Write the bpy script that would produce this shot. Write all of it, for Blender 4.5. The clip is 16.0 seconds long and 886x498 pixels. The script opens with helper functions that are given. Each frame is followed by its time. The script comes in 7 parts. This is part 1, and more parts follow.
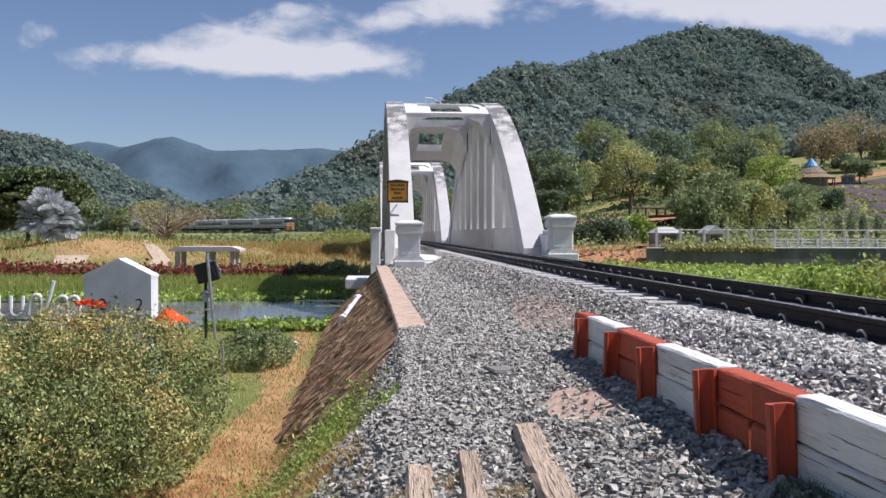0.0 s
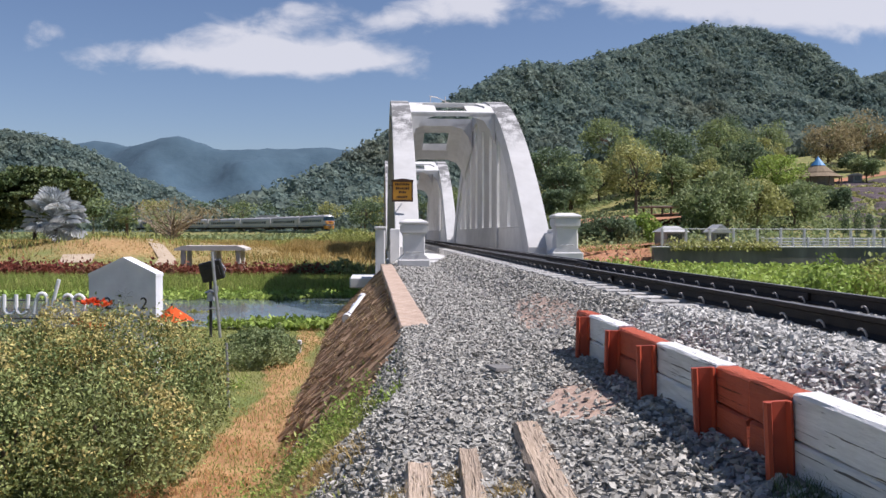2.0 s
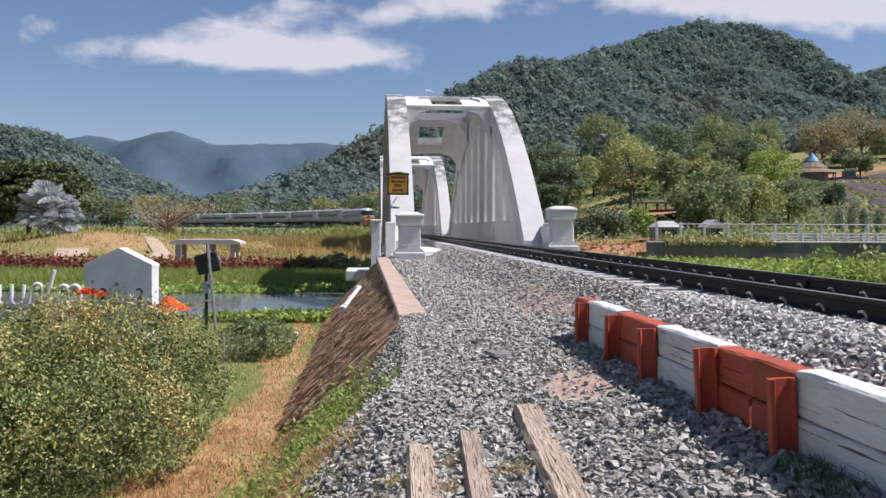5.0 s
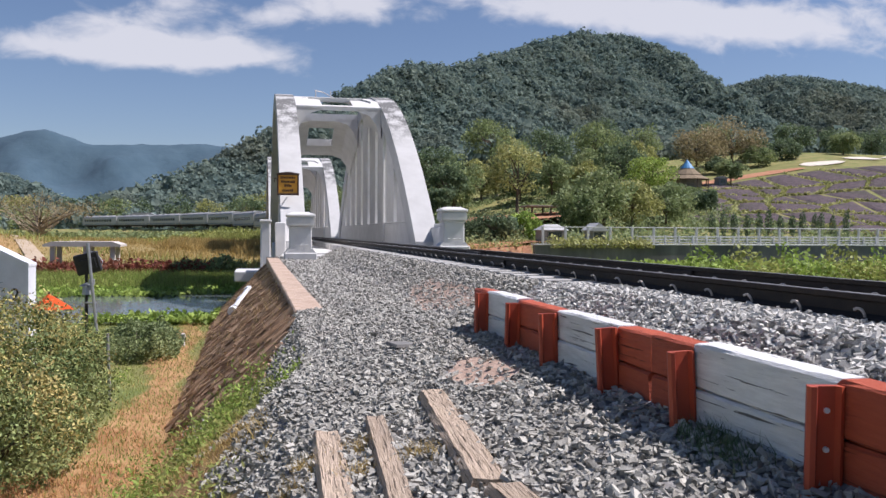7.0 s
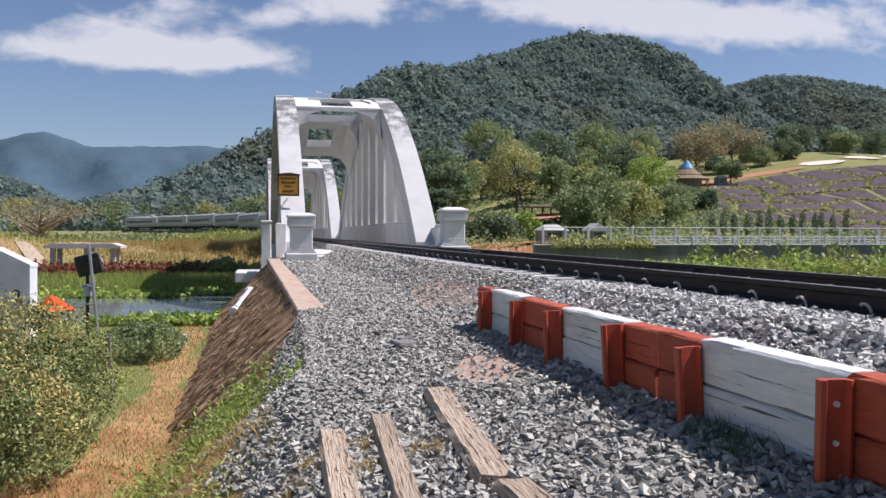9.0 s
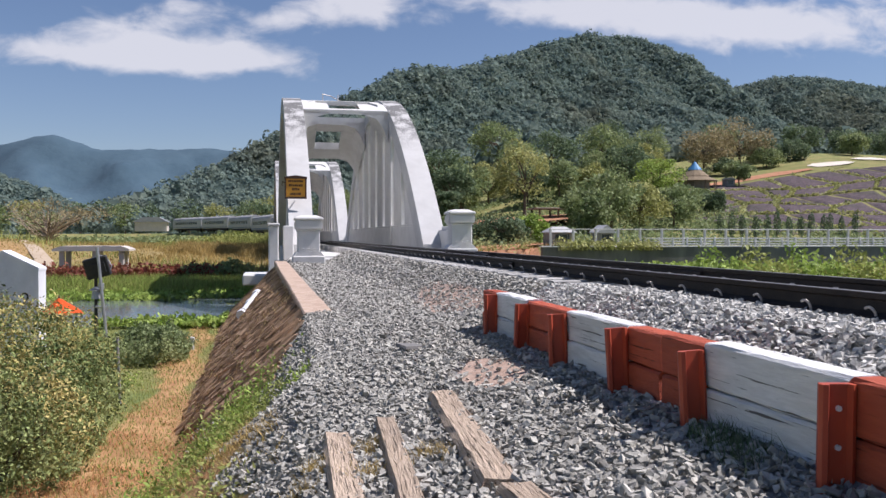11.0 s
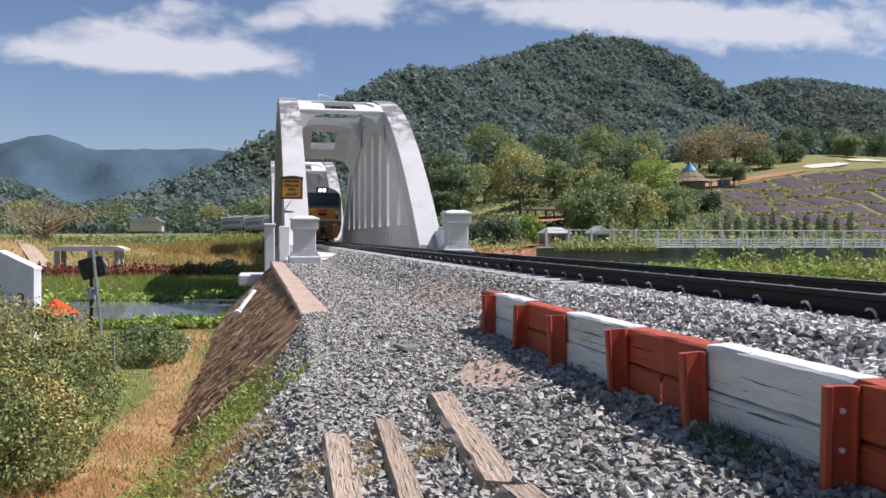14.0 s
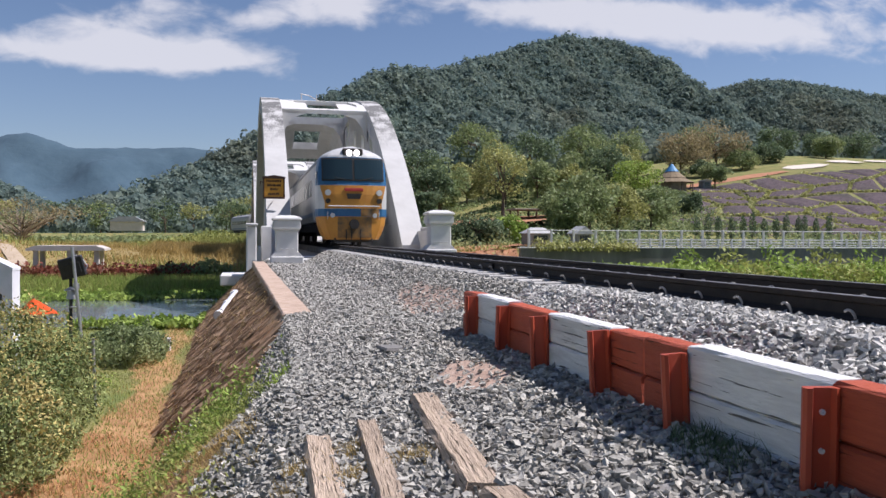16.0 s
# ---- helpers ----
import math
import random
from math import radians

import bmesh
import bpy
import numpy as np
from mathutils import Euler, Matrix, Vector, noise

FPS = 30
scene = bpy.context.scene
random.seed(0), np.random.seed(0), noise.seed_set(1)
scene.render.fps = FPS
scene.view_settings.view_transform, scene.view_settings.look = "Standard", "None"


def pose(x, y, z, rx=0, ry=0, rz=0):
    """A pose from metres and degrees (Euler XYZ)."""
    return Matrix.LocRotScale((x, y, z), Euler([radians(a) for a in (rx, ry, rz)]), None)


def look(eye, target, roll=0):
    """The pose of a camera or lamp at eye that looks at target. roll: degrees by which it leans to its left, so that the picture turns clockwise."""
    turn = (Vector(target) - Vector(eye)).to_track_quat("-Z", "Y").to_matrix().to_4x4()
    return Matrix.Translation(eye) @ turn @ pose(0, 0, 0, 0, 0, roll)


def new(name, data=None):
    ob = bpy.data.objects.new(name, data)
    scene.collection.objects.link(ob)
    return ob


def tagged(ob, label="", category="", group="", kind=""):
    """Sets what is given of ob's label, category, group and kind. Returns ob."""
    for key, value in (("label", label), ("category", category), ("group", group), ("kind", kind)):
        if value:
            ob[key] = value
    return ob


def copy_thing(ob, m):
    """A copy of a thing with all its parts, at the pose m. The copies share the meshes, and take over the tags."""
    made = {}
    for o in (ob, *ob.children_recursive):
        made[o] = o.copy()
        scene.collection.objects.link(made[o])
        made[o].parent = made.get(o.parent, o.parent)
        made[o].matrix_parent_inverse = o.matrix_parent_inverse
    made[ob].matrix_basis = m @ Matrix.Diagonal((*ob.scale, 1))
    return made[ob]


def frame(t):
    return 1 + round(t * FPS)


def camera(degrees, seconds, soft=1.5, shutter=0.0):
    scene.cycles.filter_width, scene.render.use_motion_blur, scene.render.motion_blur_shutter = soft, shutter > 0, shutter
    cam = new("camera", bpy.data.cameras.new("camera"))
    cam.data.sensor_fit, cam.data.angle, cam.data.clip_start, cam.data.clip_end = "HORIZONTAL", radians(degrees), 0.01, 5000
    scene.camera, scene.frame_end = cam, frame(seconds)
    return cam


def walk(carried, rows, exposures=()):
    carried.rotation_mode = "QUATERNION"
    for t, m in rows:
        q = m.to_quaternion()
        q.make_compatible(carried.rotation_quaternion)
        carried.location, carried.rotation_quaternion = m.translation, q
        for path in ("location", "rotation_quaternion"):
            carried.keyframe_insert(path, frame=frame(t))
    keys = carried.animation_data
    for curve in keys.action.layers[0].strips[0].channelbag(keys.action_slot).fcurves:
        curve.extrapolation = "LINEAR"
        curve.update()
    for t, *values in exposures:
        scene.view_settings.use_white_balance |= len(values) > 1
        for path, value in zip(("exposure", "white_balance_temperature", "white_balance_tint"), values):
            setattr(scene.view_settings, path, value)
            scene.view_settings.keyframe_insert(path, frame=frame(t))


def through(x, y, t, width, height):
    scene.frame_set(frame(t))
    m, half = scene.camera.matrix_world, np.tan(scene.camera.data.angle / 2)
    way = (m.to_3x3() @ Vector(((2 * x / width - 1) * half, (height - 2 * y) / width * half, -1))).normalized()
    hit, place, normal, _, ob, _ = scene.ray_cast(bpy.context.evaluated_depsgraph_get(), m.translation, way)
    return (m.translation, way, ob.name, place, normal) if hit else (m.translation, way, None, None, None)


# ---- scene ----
cam = camera(53.8, 16.0)
PATH = [
    (0, (-3.994, 0.019, 0.575), (-3.833, 2.012, 0.541), 0.1),
    (0.5, (-3.996, 0.022, 0.575), (-3.838, 2.016, 0.539), 0.2),
    (1, (-3.992, 0.019, 0.571), (-3.838, 2.013, 0.535), 0.1),
    (1.5, (-3.991, 0.004, 0.573), (-3.841, 1.998, 0.538), 0.1),
    (2, (-3.956, 0.004, 0.57), (-3.808, 1.998, 0.534), 0.1),
    (2.5, (-3.949, -0.003, 0.582), (-3.804, 1.992, 0.54), 0.2),
    (3, (-3.967, 0.0, 0.585), (-3.824, 1.994, 0.539), 0.1),
    (5.5, (-4.027, 0.015, 0.443), (-3.85, 2.007, 0.397), 0.3),
    (6, (-4.081, -0.003, 0.413), (-3.773, 1.973, 0.372), 0.4),
    (6.5, (-4.106, 0.0, 0.375), (-3.727, 1.963, 0.337), 0.4),
    (7, (-4.125, 0.005, 0.351), (-3.712, 1.962, 0.315), 0.3),
    (7.5, (-4.144, 0.008, 0.332), (-3.722, 1.963, 0.296), 0.3),
    (8, (-4.148, 0.007, 0.321), (-3.727, 1.962, 0.286), 0.2),
    (8.5, (-4.154, 0.018, 0.325), (-3.737, 1.973, 0.29), 0.2),
    (9, (-4.156, 0.018, 0.327), (-3.743, 1.974, 0.293), 0.1),
    (11.5, (-4.137, -0.006, 0.341), (-3.745, 1.955, 0.313), 0.1),
    (12, (-4.144, 0.003, 0.342), (-3.754, 1.965, 0.315), 0.2),
    (12.5, (-4.142, 0.01, 0.338), (-3.752, 1.972, 0.309), 0.1),
    (13, (-4.145, 0.011, 0.337), (-3.749, 1.971, 0.308), 0.1),
    (13.5, (-4.15, 0.019, 0.337), (-3.748, 1.978, 0.308), 0.1),
    (14, (-4.16, 0.024, 0.34), (-3.754, 1.982, 0.312), 0.1),
    (14.5, (-4.159, 0.023, 0.338), (-3.747, 1.98, 0.311), 0.1),
    (15, (-4.154, 0.028, 0.341), (-3.733, 1.983, 0.314), 0.1),
    (15.5, (-4.149, 0.039, 0.341), (-3.716, 1.991, 0.314), 0.0),
    (16, (-4.159, 0.03, 0.347), (-3.714, 1.98, 0.319), 0.2),
]
walk(cam, [(t, look(eye, target, roll)) for t, eye, target, roll in PATH], [(0, 0.38, 5960, 20), (16, 0.38, 5960, 20)])

# ---- world and light: late-morning sun from the right and a little behind ----
SUN = Vector((0.565, -0.08, 0.82)).normalized()
elev, azim = math.asin(SUN.z), math.atan2(SUN.x, SUN.y)
world = bpy.data.worlds.new("sky")
scene.world = world
world.use_nodes = True
wn, wl = world.node_tree.nodes, world.node_tree.links
wn.clear()
w_out, w_bg = wn.new("ShaderNodeOutputWorld"), wn.new("ShaderNodeBackground")
w_sky = wn.new("ShaderNodeTexSky")
w_sky.sky_type, w_sky.sun_disc = "NISHITA", False
w_sky.sun_elevation, w_sky.sun_rotation = elev, azim
w_sky.altitude, w_sky.air_density, w_sky.dust_density, w_sky.ozone_density = 300, 1.0, 0.55, 1.7
w_bg.inputs["Strength"].default_value = 0.066


def wmath(op, a, b=None, c=None):
    n = wn.new("ShaderNodeMath")
    n.operation = op
    for i, v in enumerate((a, b, c)):
        if v is None:
            continue
        if isinstance(v, (int, float)):
            n.inputs[i].default_value = v
        else:
            wl.new(v, n.inputs[i])
    return n.outputs[0]


# broken fair-weather clouds on a plane high above: place on it = direction / height
w_tc, w_sep = wn.new("ShaderNodeTexCoord"), wn.new("ShaderNodeSeparateXYZ")
wl.new(w_tc.outputs["Generated"], w_sep.inputs[0])
w_u = wmath("DIVIDE", w_sep.outputs[0], wmath("MAXIMUM", w_sep.outputs[1], 0.05))
w_v = wmath("DIVIDE", w_sep.outputs[2], wmath("MAXIMUM", w_sep.outputs[1], 0.05))
w_comb = wn.new("ShaderNodeCombineXYZ")
wl.new(w_u, w_comb.inputs[0])
wl.new(wmath("MULTIPLY", w_v, 1.9), w_comb.inputs[1])
w_noise = wn.new("ShaderNodeTexNoise")
w_noise.inputs["Scale"].default_value, w_noise.inputs["Detail"].default_value = 17.0, 7.0
w_noise.inputs["Roughness"].default_value, w_noise.inputs["Distortion"].default_value = 0.55, 0.3
wl.new(w_comb.outputs[0], w_noise.inputs["Vector"])
cloud = None
# each bank of cloud: sideways, height, half width, half height, weight
for cu, cv, ru, rv, cw in ((-0.16, 0.196, 0.165, 0.020, 0.95), (-0.06, 0.196, 0.10, 0.016, 0.8), (-0.13, 0.226, 0.10, 0.020, 0.75), (-0.07, 0.255, 0.09, 0.012, 0.5), (0.0, 0.240, 0.06, 0.010, 0.45), (0.095, 0.258, 0.055, 0.026, 1.0),
                           (0.36, 0.272, 0.20, 0.022, 1.0), (0.62, 0.262, 0.20, 0.030, 1.05), (-0.36, 0.222, 0.04, 0.010, 0.4), (-0.62, 0.30, 0.2, 0.05, 0.9), (1.0, 0.33, 0.3, 0.06, 0.9)):
    du = wmath("POWER", wmath("ABSOLUTE", wmath("DIVIDE", wmath("SUBTRACT", w_u, cu), ru)), 2)
    dv = wmath("POWER", wmath("ABSOLUTE", wmath("DIVIDE", wmath("SUBTRACT", w_v, cv), rv)), 2)
    bank = wmath("MULTIPLY", wmath("EXPONENT", wmath("MULTIPLY", wmath("ADD", du, dv), -0.8)), cw)
    cloud = bank if cloud is None else wmath("ADD", cloud, bank)
w_ramp = wn.new("ShaderNodeMapRange")
w_ramp.interpolation_type = "SMOOTHSTEP"
w_ramp.inputs["From Min"].default_value, w_ramp.inputs["From Max"].default_value = 0.38, 1.15
wl.new(wmath("ADD", cloud, wmath("MULTIPLY", wmath("SUBTRACT", w_noise.outputs["Fac"], 0.5), 1.8)), w_ramp.inputs["Value"])
w_mix = wn.new("ShaderNodeMix")
w_mix.data_type = "RGBA"
w_mix.inputs["B"].default_value = (9.4, 9.3, 8.8, 1)
wl.new(wmath("MULTIPLY", w_ramp.outputs[0], 0.80), w_mix.inputs["Factor"])
wl.new(w_sky.outputs[0], w_mix.inputs["A"])
wl.new(w_mix.outputs["Result"], w_bg.inputs["Color"])
wl.new(w_bg.outputs[0], w_out.inputs[0])

sun = new("sun", bpy.data.lights.new("sun", "SUN"))
sun.data.energy, sun.data.angle, sun.data.color = 4.9, radians(0.6), (1.0, 0.94, 0.84)
sun.matrix_world = look((60, 20, 80), Vector((60, 20, 80)) - SUN)


# ---- materials ----
def mat(name, c1, c2, scale=6.0, rough=0.85, bump=0.25, bscale=None, metal=0.0, c3=None, large=0.6, rand=0.0, dist=0.02, coords="Object", stretch=(1, 1, 1), island=0.0, mid=(0.35, 0.65), spec=0.35):
    """A surface with grain between c1 and c2, larger stains of c3, and fine relief."""
    m = bpy.data.materials.new(name)
    m.use_nodes = True
    n, l = m.node_tree.nodes, m.node_tree.links
    b = n["Principled BSDF"]
    b.inputs["Roughness"].default_value, b.inputs["Metallic"].default_value = rough, metal
    b.inputs["Specular IOR Level"].default_value = spec
    tc, mp = n.new("ShaderNodeTexCoord"), n.new("ShaderNodeMapping")
    mp.inputs["Scale"].default_value = stretch
    l.new(tc.outputs[coords], mp.inputs[0])

    def noise_of(sc, detail=5.0, vec=mp.outputs[0]):
        t = n.new("ShaderNodeTexNoise")
        t.inputs["Scale"].default_value, t.inputs["Detail"].default_value, t.inputs["Roughness"].default_value = sc, detail, 0.6
        l.new(vec, t.inputs["Vector"])
        return t.outputs["Fac"]

    def mixed(fac, a, bcol):
        x = n.new("ShaderNodeMix")
        x.data_type = "RGBA"
        l.new(fac, x.inputs["Factor"])
        for socket, v in ((x.inputs["A"], a), (x.inputs["B"], bcol)):
            if isinstance(v, tuple):
                socket.default_value = (*v, 1)
            else:
                l.new(v, socket)
        return x.outputs["Result"]

    def ranged(v, lo, hi, to=1.0):
        r = n.new("ShaderNodeMapRange")
        r.inputs["From Min"].default_value, r.inputs["From Max"].default_value, r.inputs["To Max"].default_value = lo, hi, to
        l.new(v, r.inputs["Value"])
        return r.outputs[0]

    fine = noise_of(scale)
    col = mixed(ranged(fine, *mid), c1, c2)
    if c3:
        col = mixed(ranged(noise_of(scale * 0.13, 6.0), 0.5, 0.72, large), col, c3)
    if rand or island:
        h = n.new("ShaderNodeHueSaturation")
        src = n.new("ShaderNodeObjectInfo").outputs["Random"] if rand else n.new("ShaderNodeNewGeometry").outputs["Random Per Island"]
        amount = rand or island
        r = n.new("ShaderNodeMapRange")
        r.inputs["To Min"].default_value, r.inputs["To Max"].default_value = 1 - amount, 1 + amount
        l.new(src, r.inputs["Value"])
        l.new(r.outputs[0], h.inputs["Value"])
        l.new(col, h.inputs["Color"])
        col = h.outputs["Color"]
    l.new(col, b.inputs["Base Color"])
    if bump:
        bp = n.new("ShaderNodeBump")
        bp.inputs["Strength"].default_value, bp.inputs["Distance"].default_value = bump, dist
        l.new(noise_of(bscale or scale * 2.5, 8.0), bp.inputs["Height"])
        l.new(bp.outputs[0], b.inputs["Normal"])
    return m


def cracked(m, along, dark, lo=0.60, hi=0.66, scale=3.0):
    """Long thin splits along the grain of old timber, dark and sunk in."""
    n, l = m.node_tree.nodes, m.node_tree.links
    b = n["Principled BSDF"]
    tc, mp, t = n.new("ShaderNodeTexCoord"), n.new("ShaderNodeMapping"), n.new("ShaderNodeTexNoise")
    mp.inputs["Scale"].default_value = along
    t.inputs["Scale"].default_value, t.inputs["Detail"].default_value, t.inputs["Distortion"].default_value = scale, 3.0, 0.6
    r, mix = n.new("ShaderNodeMapRange"), n.new("ShaderNodeMix")
    r.inputs["From Min"].default_value, r.inputs["From Max"].default_value = lo, hi
    mix.data_type = "RGBA"
    l.new(tc.outputs["Object"], mp.inputs[0])
    l.new(mp.outputs[0], t.inputs["Vector"])
    l.new(t.outputs["Fac"], r.inputs["Value"])
    l.new(r.outputs[0], mix.inputs["Factor"])
    l.new(b.inputs["Base Color"].links[0].from_socket, mix.inputs["A"])
    mix.inputs["B"].default_value = (*dark, 1)
    l.new(mix.outputs["Result"], b.inputs["Base Color"])
    bp, inv = n.new("ShaderNodeBump"), n.new("ShaderNodeMath")
    inv.operation = "MULTIPLY"
    inv.inputs[1].default_value = -1.0
    l.new(r.outputs[0], inv.inputs[0])
    bp.inputs["Strength"].default_value, bp.inputs["Distance"].default_value = 0.9, 0.012
    l.new(inv.outputs[0], bp.inputs["Height"])
    if b.inputs["Normal"].links:
        l.new(b.inputs["Normal"].links[0].from_socket, bp.inputs["Normal"])
    l.new(bp.outputs[0], b.inputs["Normal"])
    return m


def leafy(name, c1, c2, scale=0.8, spread=0.45, rough=0.6, through=0.35, c3=None, large=0.6):
    """Foliage: each leaf its own tone, and light passing through it."""
    m = mat(name, c1, c2, scale, rough, 0.0, island=spread, spec=0.25, c3=c3, large=large)
    n, l = m.node_tree.nodes, m.node_tree.links
    b, out = n["Principled BSDF"], n["Material Output"]
    tr, mix = n.new("ShaderNodeBsdfTranslucent"), n.new("ShaderNodeMixShader")
    l.new(b.inputs["Base Color"].links[0].from_socket, tr.inputs["Color"])
    mix.inputs[0].default_value = through
    l.new(b.outputs[0], mix.inputs[1])
    l.new(tr.outputs[0], mix.inputs[2])
    l.new(mix.outputs[0], out.inputs[0])
    return m


def plain(name, c, rough=0.5, metal=0.0, glow=0.0, spec=0.4):
    m = bpy.data.materials.new(name)
    m.use_nodes = True
    b = m.node_tree.nodes["Principled BSDF"]
    b.inputs["Base Color"].default_value, b.inputs["Roughness"].default_value, b.inputs["Metallic"].default_value = (*c, 1), rough, metal
    b.inputs["Specular IOR Level"].default_value = spec
    if glow:
        b.inputs["Emission Color"].default_value, b.inputs["Emission Strength"].default_value = (1, 0.95, 0.85, 1), glow
    return m


WHITEWASH = mat("whitewashed_concrete", (0.66, 0.65, 0.625), (0.58, 0.57, 0.545), 1.6, 0.8, 0.25, 9, c3=(0.46, 0.45, 0.42), large=0.5)
WEATHERED = mat("weathered_whitewash", (0.53, 0.525, 0.51), (0.46, 0.455, 0.44), 1.3, 0.85, 0.3, 10, c3=(0.52, 0.52, 0.50), large=0.4)
def stained(m):
    """Black mould streaks on the upper, weather side of the arches."""
    n, l = m.node_tree.nodes, m.node_tree.links
    b = n["Principled BSDF"]
    old = b.inputs["Base Color"].links[0].from_socket
    tc, sep = n.new("ShaderNodeTexCoord"), n.new("ShaderNodeSeparateXYZ")
    l.new(tc.outputs["Object"], sep.inputs[0])
    high = n.new("ShaderNodeMapRange")
    high.inputs["From Min"].default_value, high.inputs["From Max"].default_value = 4.4, 6.0
    l.new(sep.outputs[2], high.inputs["Value"])
    mp = n.new("ShaderNodeMapping")
    mp.inputs["Scale"].default_value = (5.0, 1.0, 1.0)
    l.new(tc.outputs["Object"], mp.inputs[0])
    t, t2 = n.new("ShaderNodeTexNoise"), n.new("ShaderNodeTexNoise")
    t.inputs["Scale"].default_value, t.inputs["Detail"].default_value, t.inputs["Roughness"].default_value = 2.6, 9.0, 0.85
    t2.inputs["Scale"].default_value, t2.inputs["Detail"].default_value = 0.9, 4.0
    l.new(mp.outputs[0], t.inputs["Vector"])
    l.new(tc.outputs["Object"], t2.inputs["Vector"])
    mul, r = n.new("ShaderNodeMath"), n.new("ShaderNodeMapRange")
    mul.operation = "MULTIPLY"
    l.new(t.outputs["Fac"], mul.inputs[0])
    l.new(t2.outputs["Fac"], mul.inputs[1])
    r.inputs["From Min"].default_value, r.inputs["From Max"].default_value = 0.205, 0.275
    l.new(mul.outputs[0], r.inputs["Value"])
    f, g = n.new("ShaderNodeMath"), n.new("ShaderNodeMath")
    f.operation = g.operation = "MULTIPLY"
    geo, nsep, up = n.new("ShaderNodeNewGeometry"), n.new("ShaderNodeSeparateXYZ"), n.new("ShaderNodeMapRange")
    l.new(geo.outputs["True Normal"], nsep.inputs[0])
    up.inputs["From Min"].default_value, up.inputs["From Max"].default_value, up.inputs["To Min"].default_value = 0.1, 0.4, 0.12
    l.new(nsep.outputs[2], up.inputs["Value"])
    l.new(r.outputs[0], g.inputs[0])
    l.new(up.outputs[0], g.inputs[1])
    l.new(g.outputs[0], f.inputs[0])
    l.new(high.outputs[0], f.inputs[1])
    mix = n.new("ShaderNodeMix")
    mix.data_type = "RGBA"
    l.new(f.outputs[0], mix.inputs["Factor"])
    l.new(old, mix.inputs["A"])
    mix.inputs["B"].default_value = (0.15, 0.15, 0.145, 1)
    l.new(mix.outputs["Result"], b.inputs["Base Color"])
    return m


WEATHERED = stained(WEATHERED)
FRESH_BALLAST = mat("fresh_ballast_stone", (0.43, 0.42, 0.385), (0.56, 0.545, 0.50), 22, 0.9, 0.4, 60, island=0.4, c3=(0.38, 0.35, 0.31), large=0.25)
BALLAST = mat("ballast_stone", (0.305, 0.295, 0.26), (0.41, 0.395, 0.35), 22, 0.9, 0.4, 60, island=0.42, c3=(0.34, 0.29, 0.25), large=0.25)
SLEEPER_CONCRETE = mat("sleeper_concrete", (0.36, 0.35, 0.33), (0.46, 0.45, 0.43), 8, 0.9, 0.3, 60, rand=0.15)
RAIL_RUST = mat("rail_steel", (0.035, 0.027, 0.022), (0.022, 0.018, 0.016), 9, 0.7, 0.2, 60, metal=0.3)
RAIL_TOP = mat("rail_head_polished", (0.32, 0.31, 0.30), (0.22, 0.21, 0.20), 5, 0.45, 0.05, 40, metal=0.6)
CLIP_STEEL = mat("clip_steel", (0.55, 0.50, 0.45), (0.42, 0.38, 0.34), 30, 0.6, 0.1, 60, metal=0.4)
PAINT_WHITE = mat("white_painted_timber", (0.80, 0.80, 0.79), (0.68, 0.68, 0.67), 5, 0.75, 0.6, 12, c3=(0.36, 0.34, 0.31), large=0.5, stretch=(9, 1, 9), rand=0.08)
PAINT_RED = mat("red_painted_timber", (0.47, 0.10, 0.045), (0.40, 0.08, 0.04), 5, 0.7, 0.6, 12, c3=(0.24, 0.07, 0.04), large=0.6, stretch=(9, 1, 9), rand=0.1)
STEEL_RED = mat("red_painted_steel", (0.50, 0.085, 0.035), (0.44, 0.07, 0.03), 3, 0.5, 0.1, 25, c3=(0.22, 0.06, 0.04), large=0.5)
OLD_TIMBER = mat("old_sleeper_timber", (0.58, 0.46, 0.35), (0.44, 0.34, 0.245), 7, 0.9, 1.0, 9, c3=(0.16, 0.12, 0.09), large=0.5, stretch=(8, 0.7, 8), rand=0.15, dist=0.03)
OLD_TIMBER = cracked(OLD_TIMBER, (30, 1.1, 30), (0.10, 0.075, 0.05), 0.60, 0.66)
PAINT_WHITE = cracked(PAINT_WHITE, (30, 0.6, 30), (0.15, 0.14, 0.13), 0.645, 0.675)
PAINT_RED = cracked(PAINT_RED, (30, 0.7, 30), (0.15, 0.04, 0.02), 0.655, 0.70)
PITCHING = mat("pitched_stone", (0.33, 0.205, 0.12), (0.46, 0.31, 0.195), 5, 0.95, 0.5, 30, rand=0.5, c3=(0.20, 0.14, 0.09), large=0.6)
PITCHING_STUFF = mat("pitched_stone_rest", (0.33, 0.205, 0.12), (0.46, 0.31, 0.195), 5, 0.95, 0.5, 30, island=0.5, c3=(0.20, 0.14, 0.09), large=0.6)
KERB = mat("kerb_concrete", (0.42, 0.30, 0.22), (0.54, 0.42, 0.33), 9, 0.9, 0.8, 30, c3=(0.28, 0.20, 0.14), large=0.8)
GREEN_BUSH = leafy("bush_leaves", (0.13, 0.18, 0.06), (0.29, 0.32, 0.12), 0.9, 0.6, 0.6, 0.15)
BUSH_YELLOW = leafy("yellowing_bush_leaves", (0.38, 0.33, 0.11), (0.52, 0.43, 0.17), 0.9, 0.5, 0.6, 0.2)
GREEN_DARK = leafy("dark_leaves", (0.10, 0.15, 0.08), (0.17, 0.22, 0.115), 0.5, 0.35)
GREEN_MID = leafy("tree_leaves", (0.17, 0.23, 0.10), (0.30, 0.34, 0.15), 0.3, 0.35)
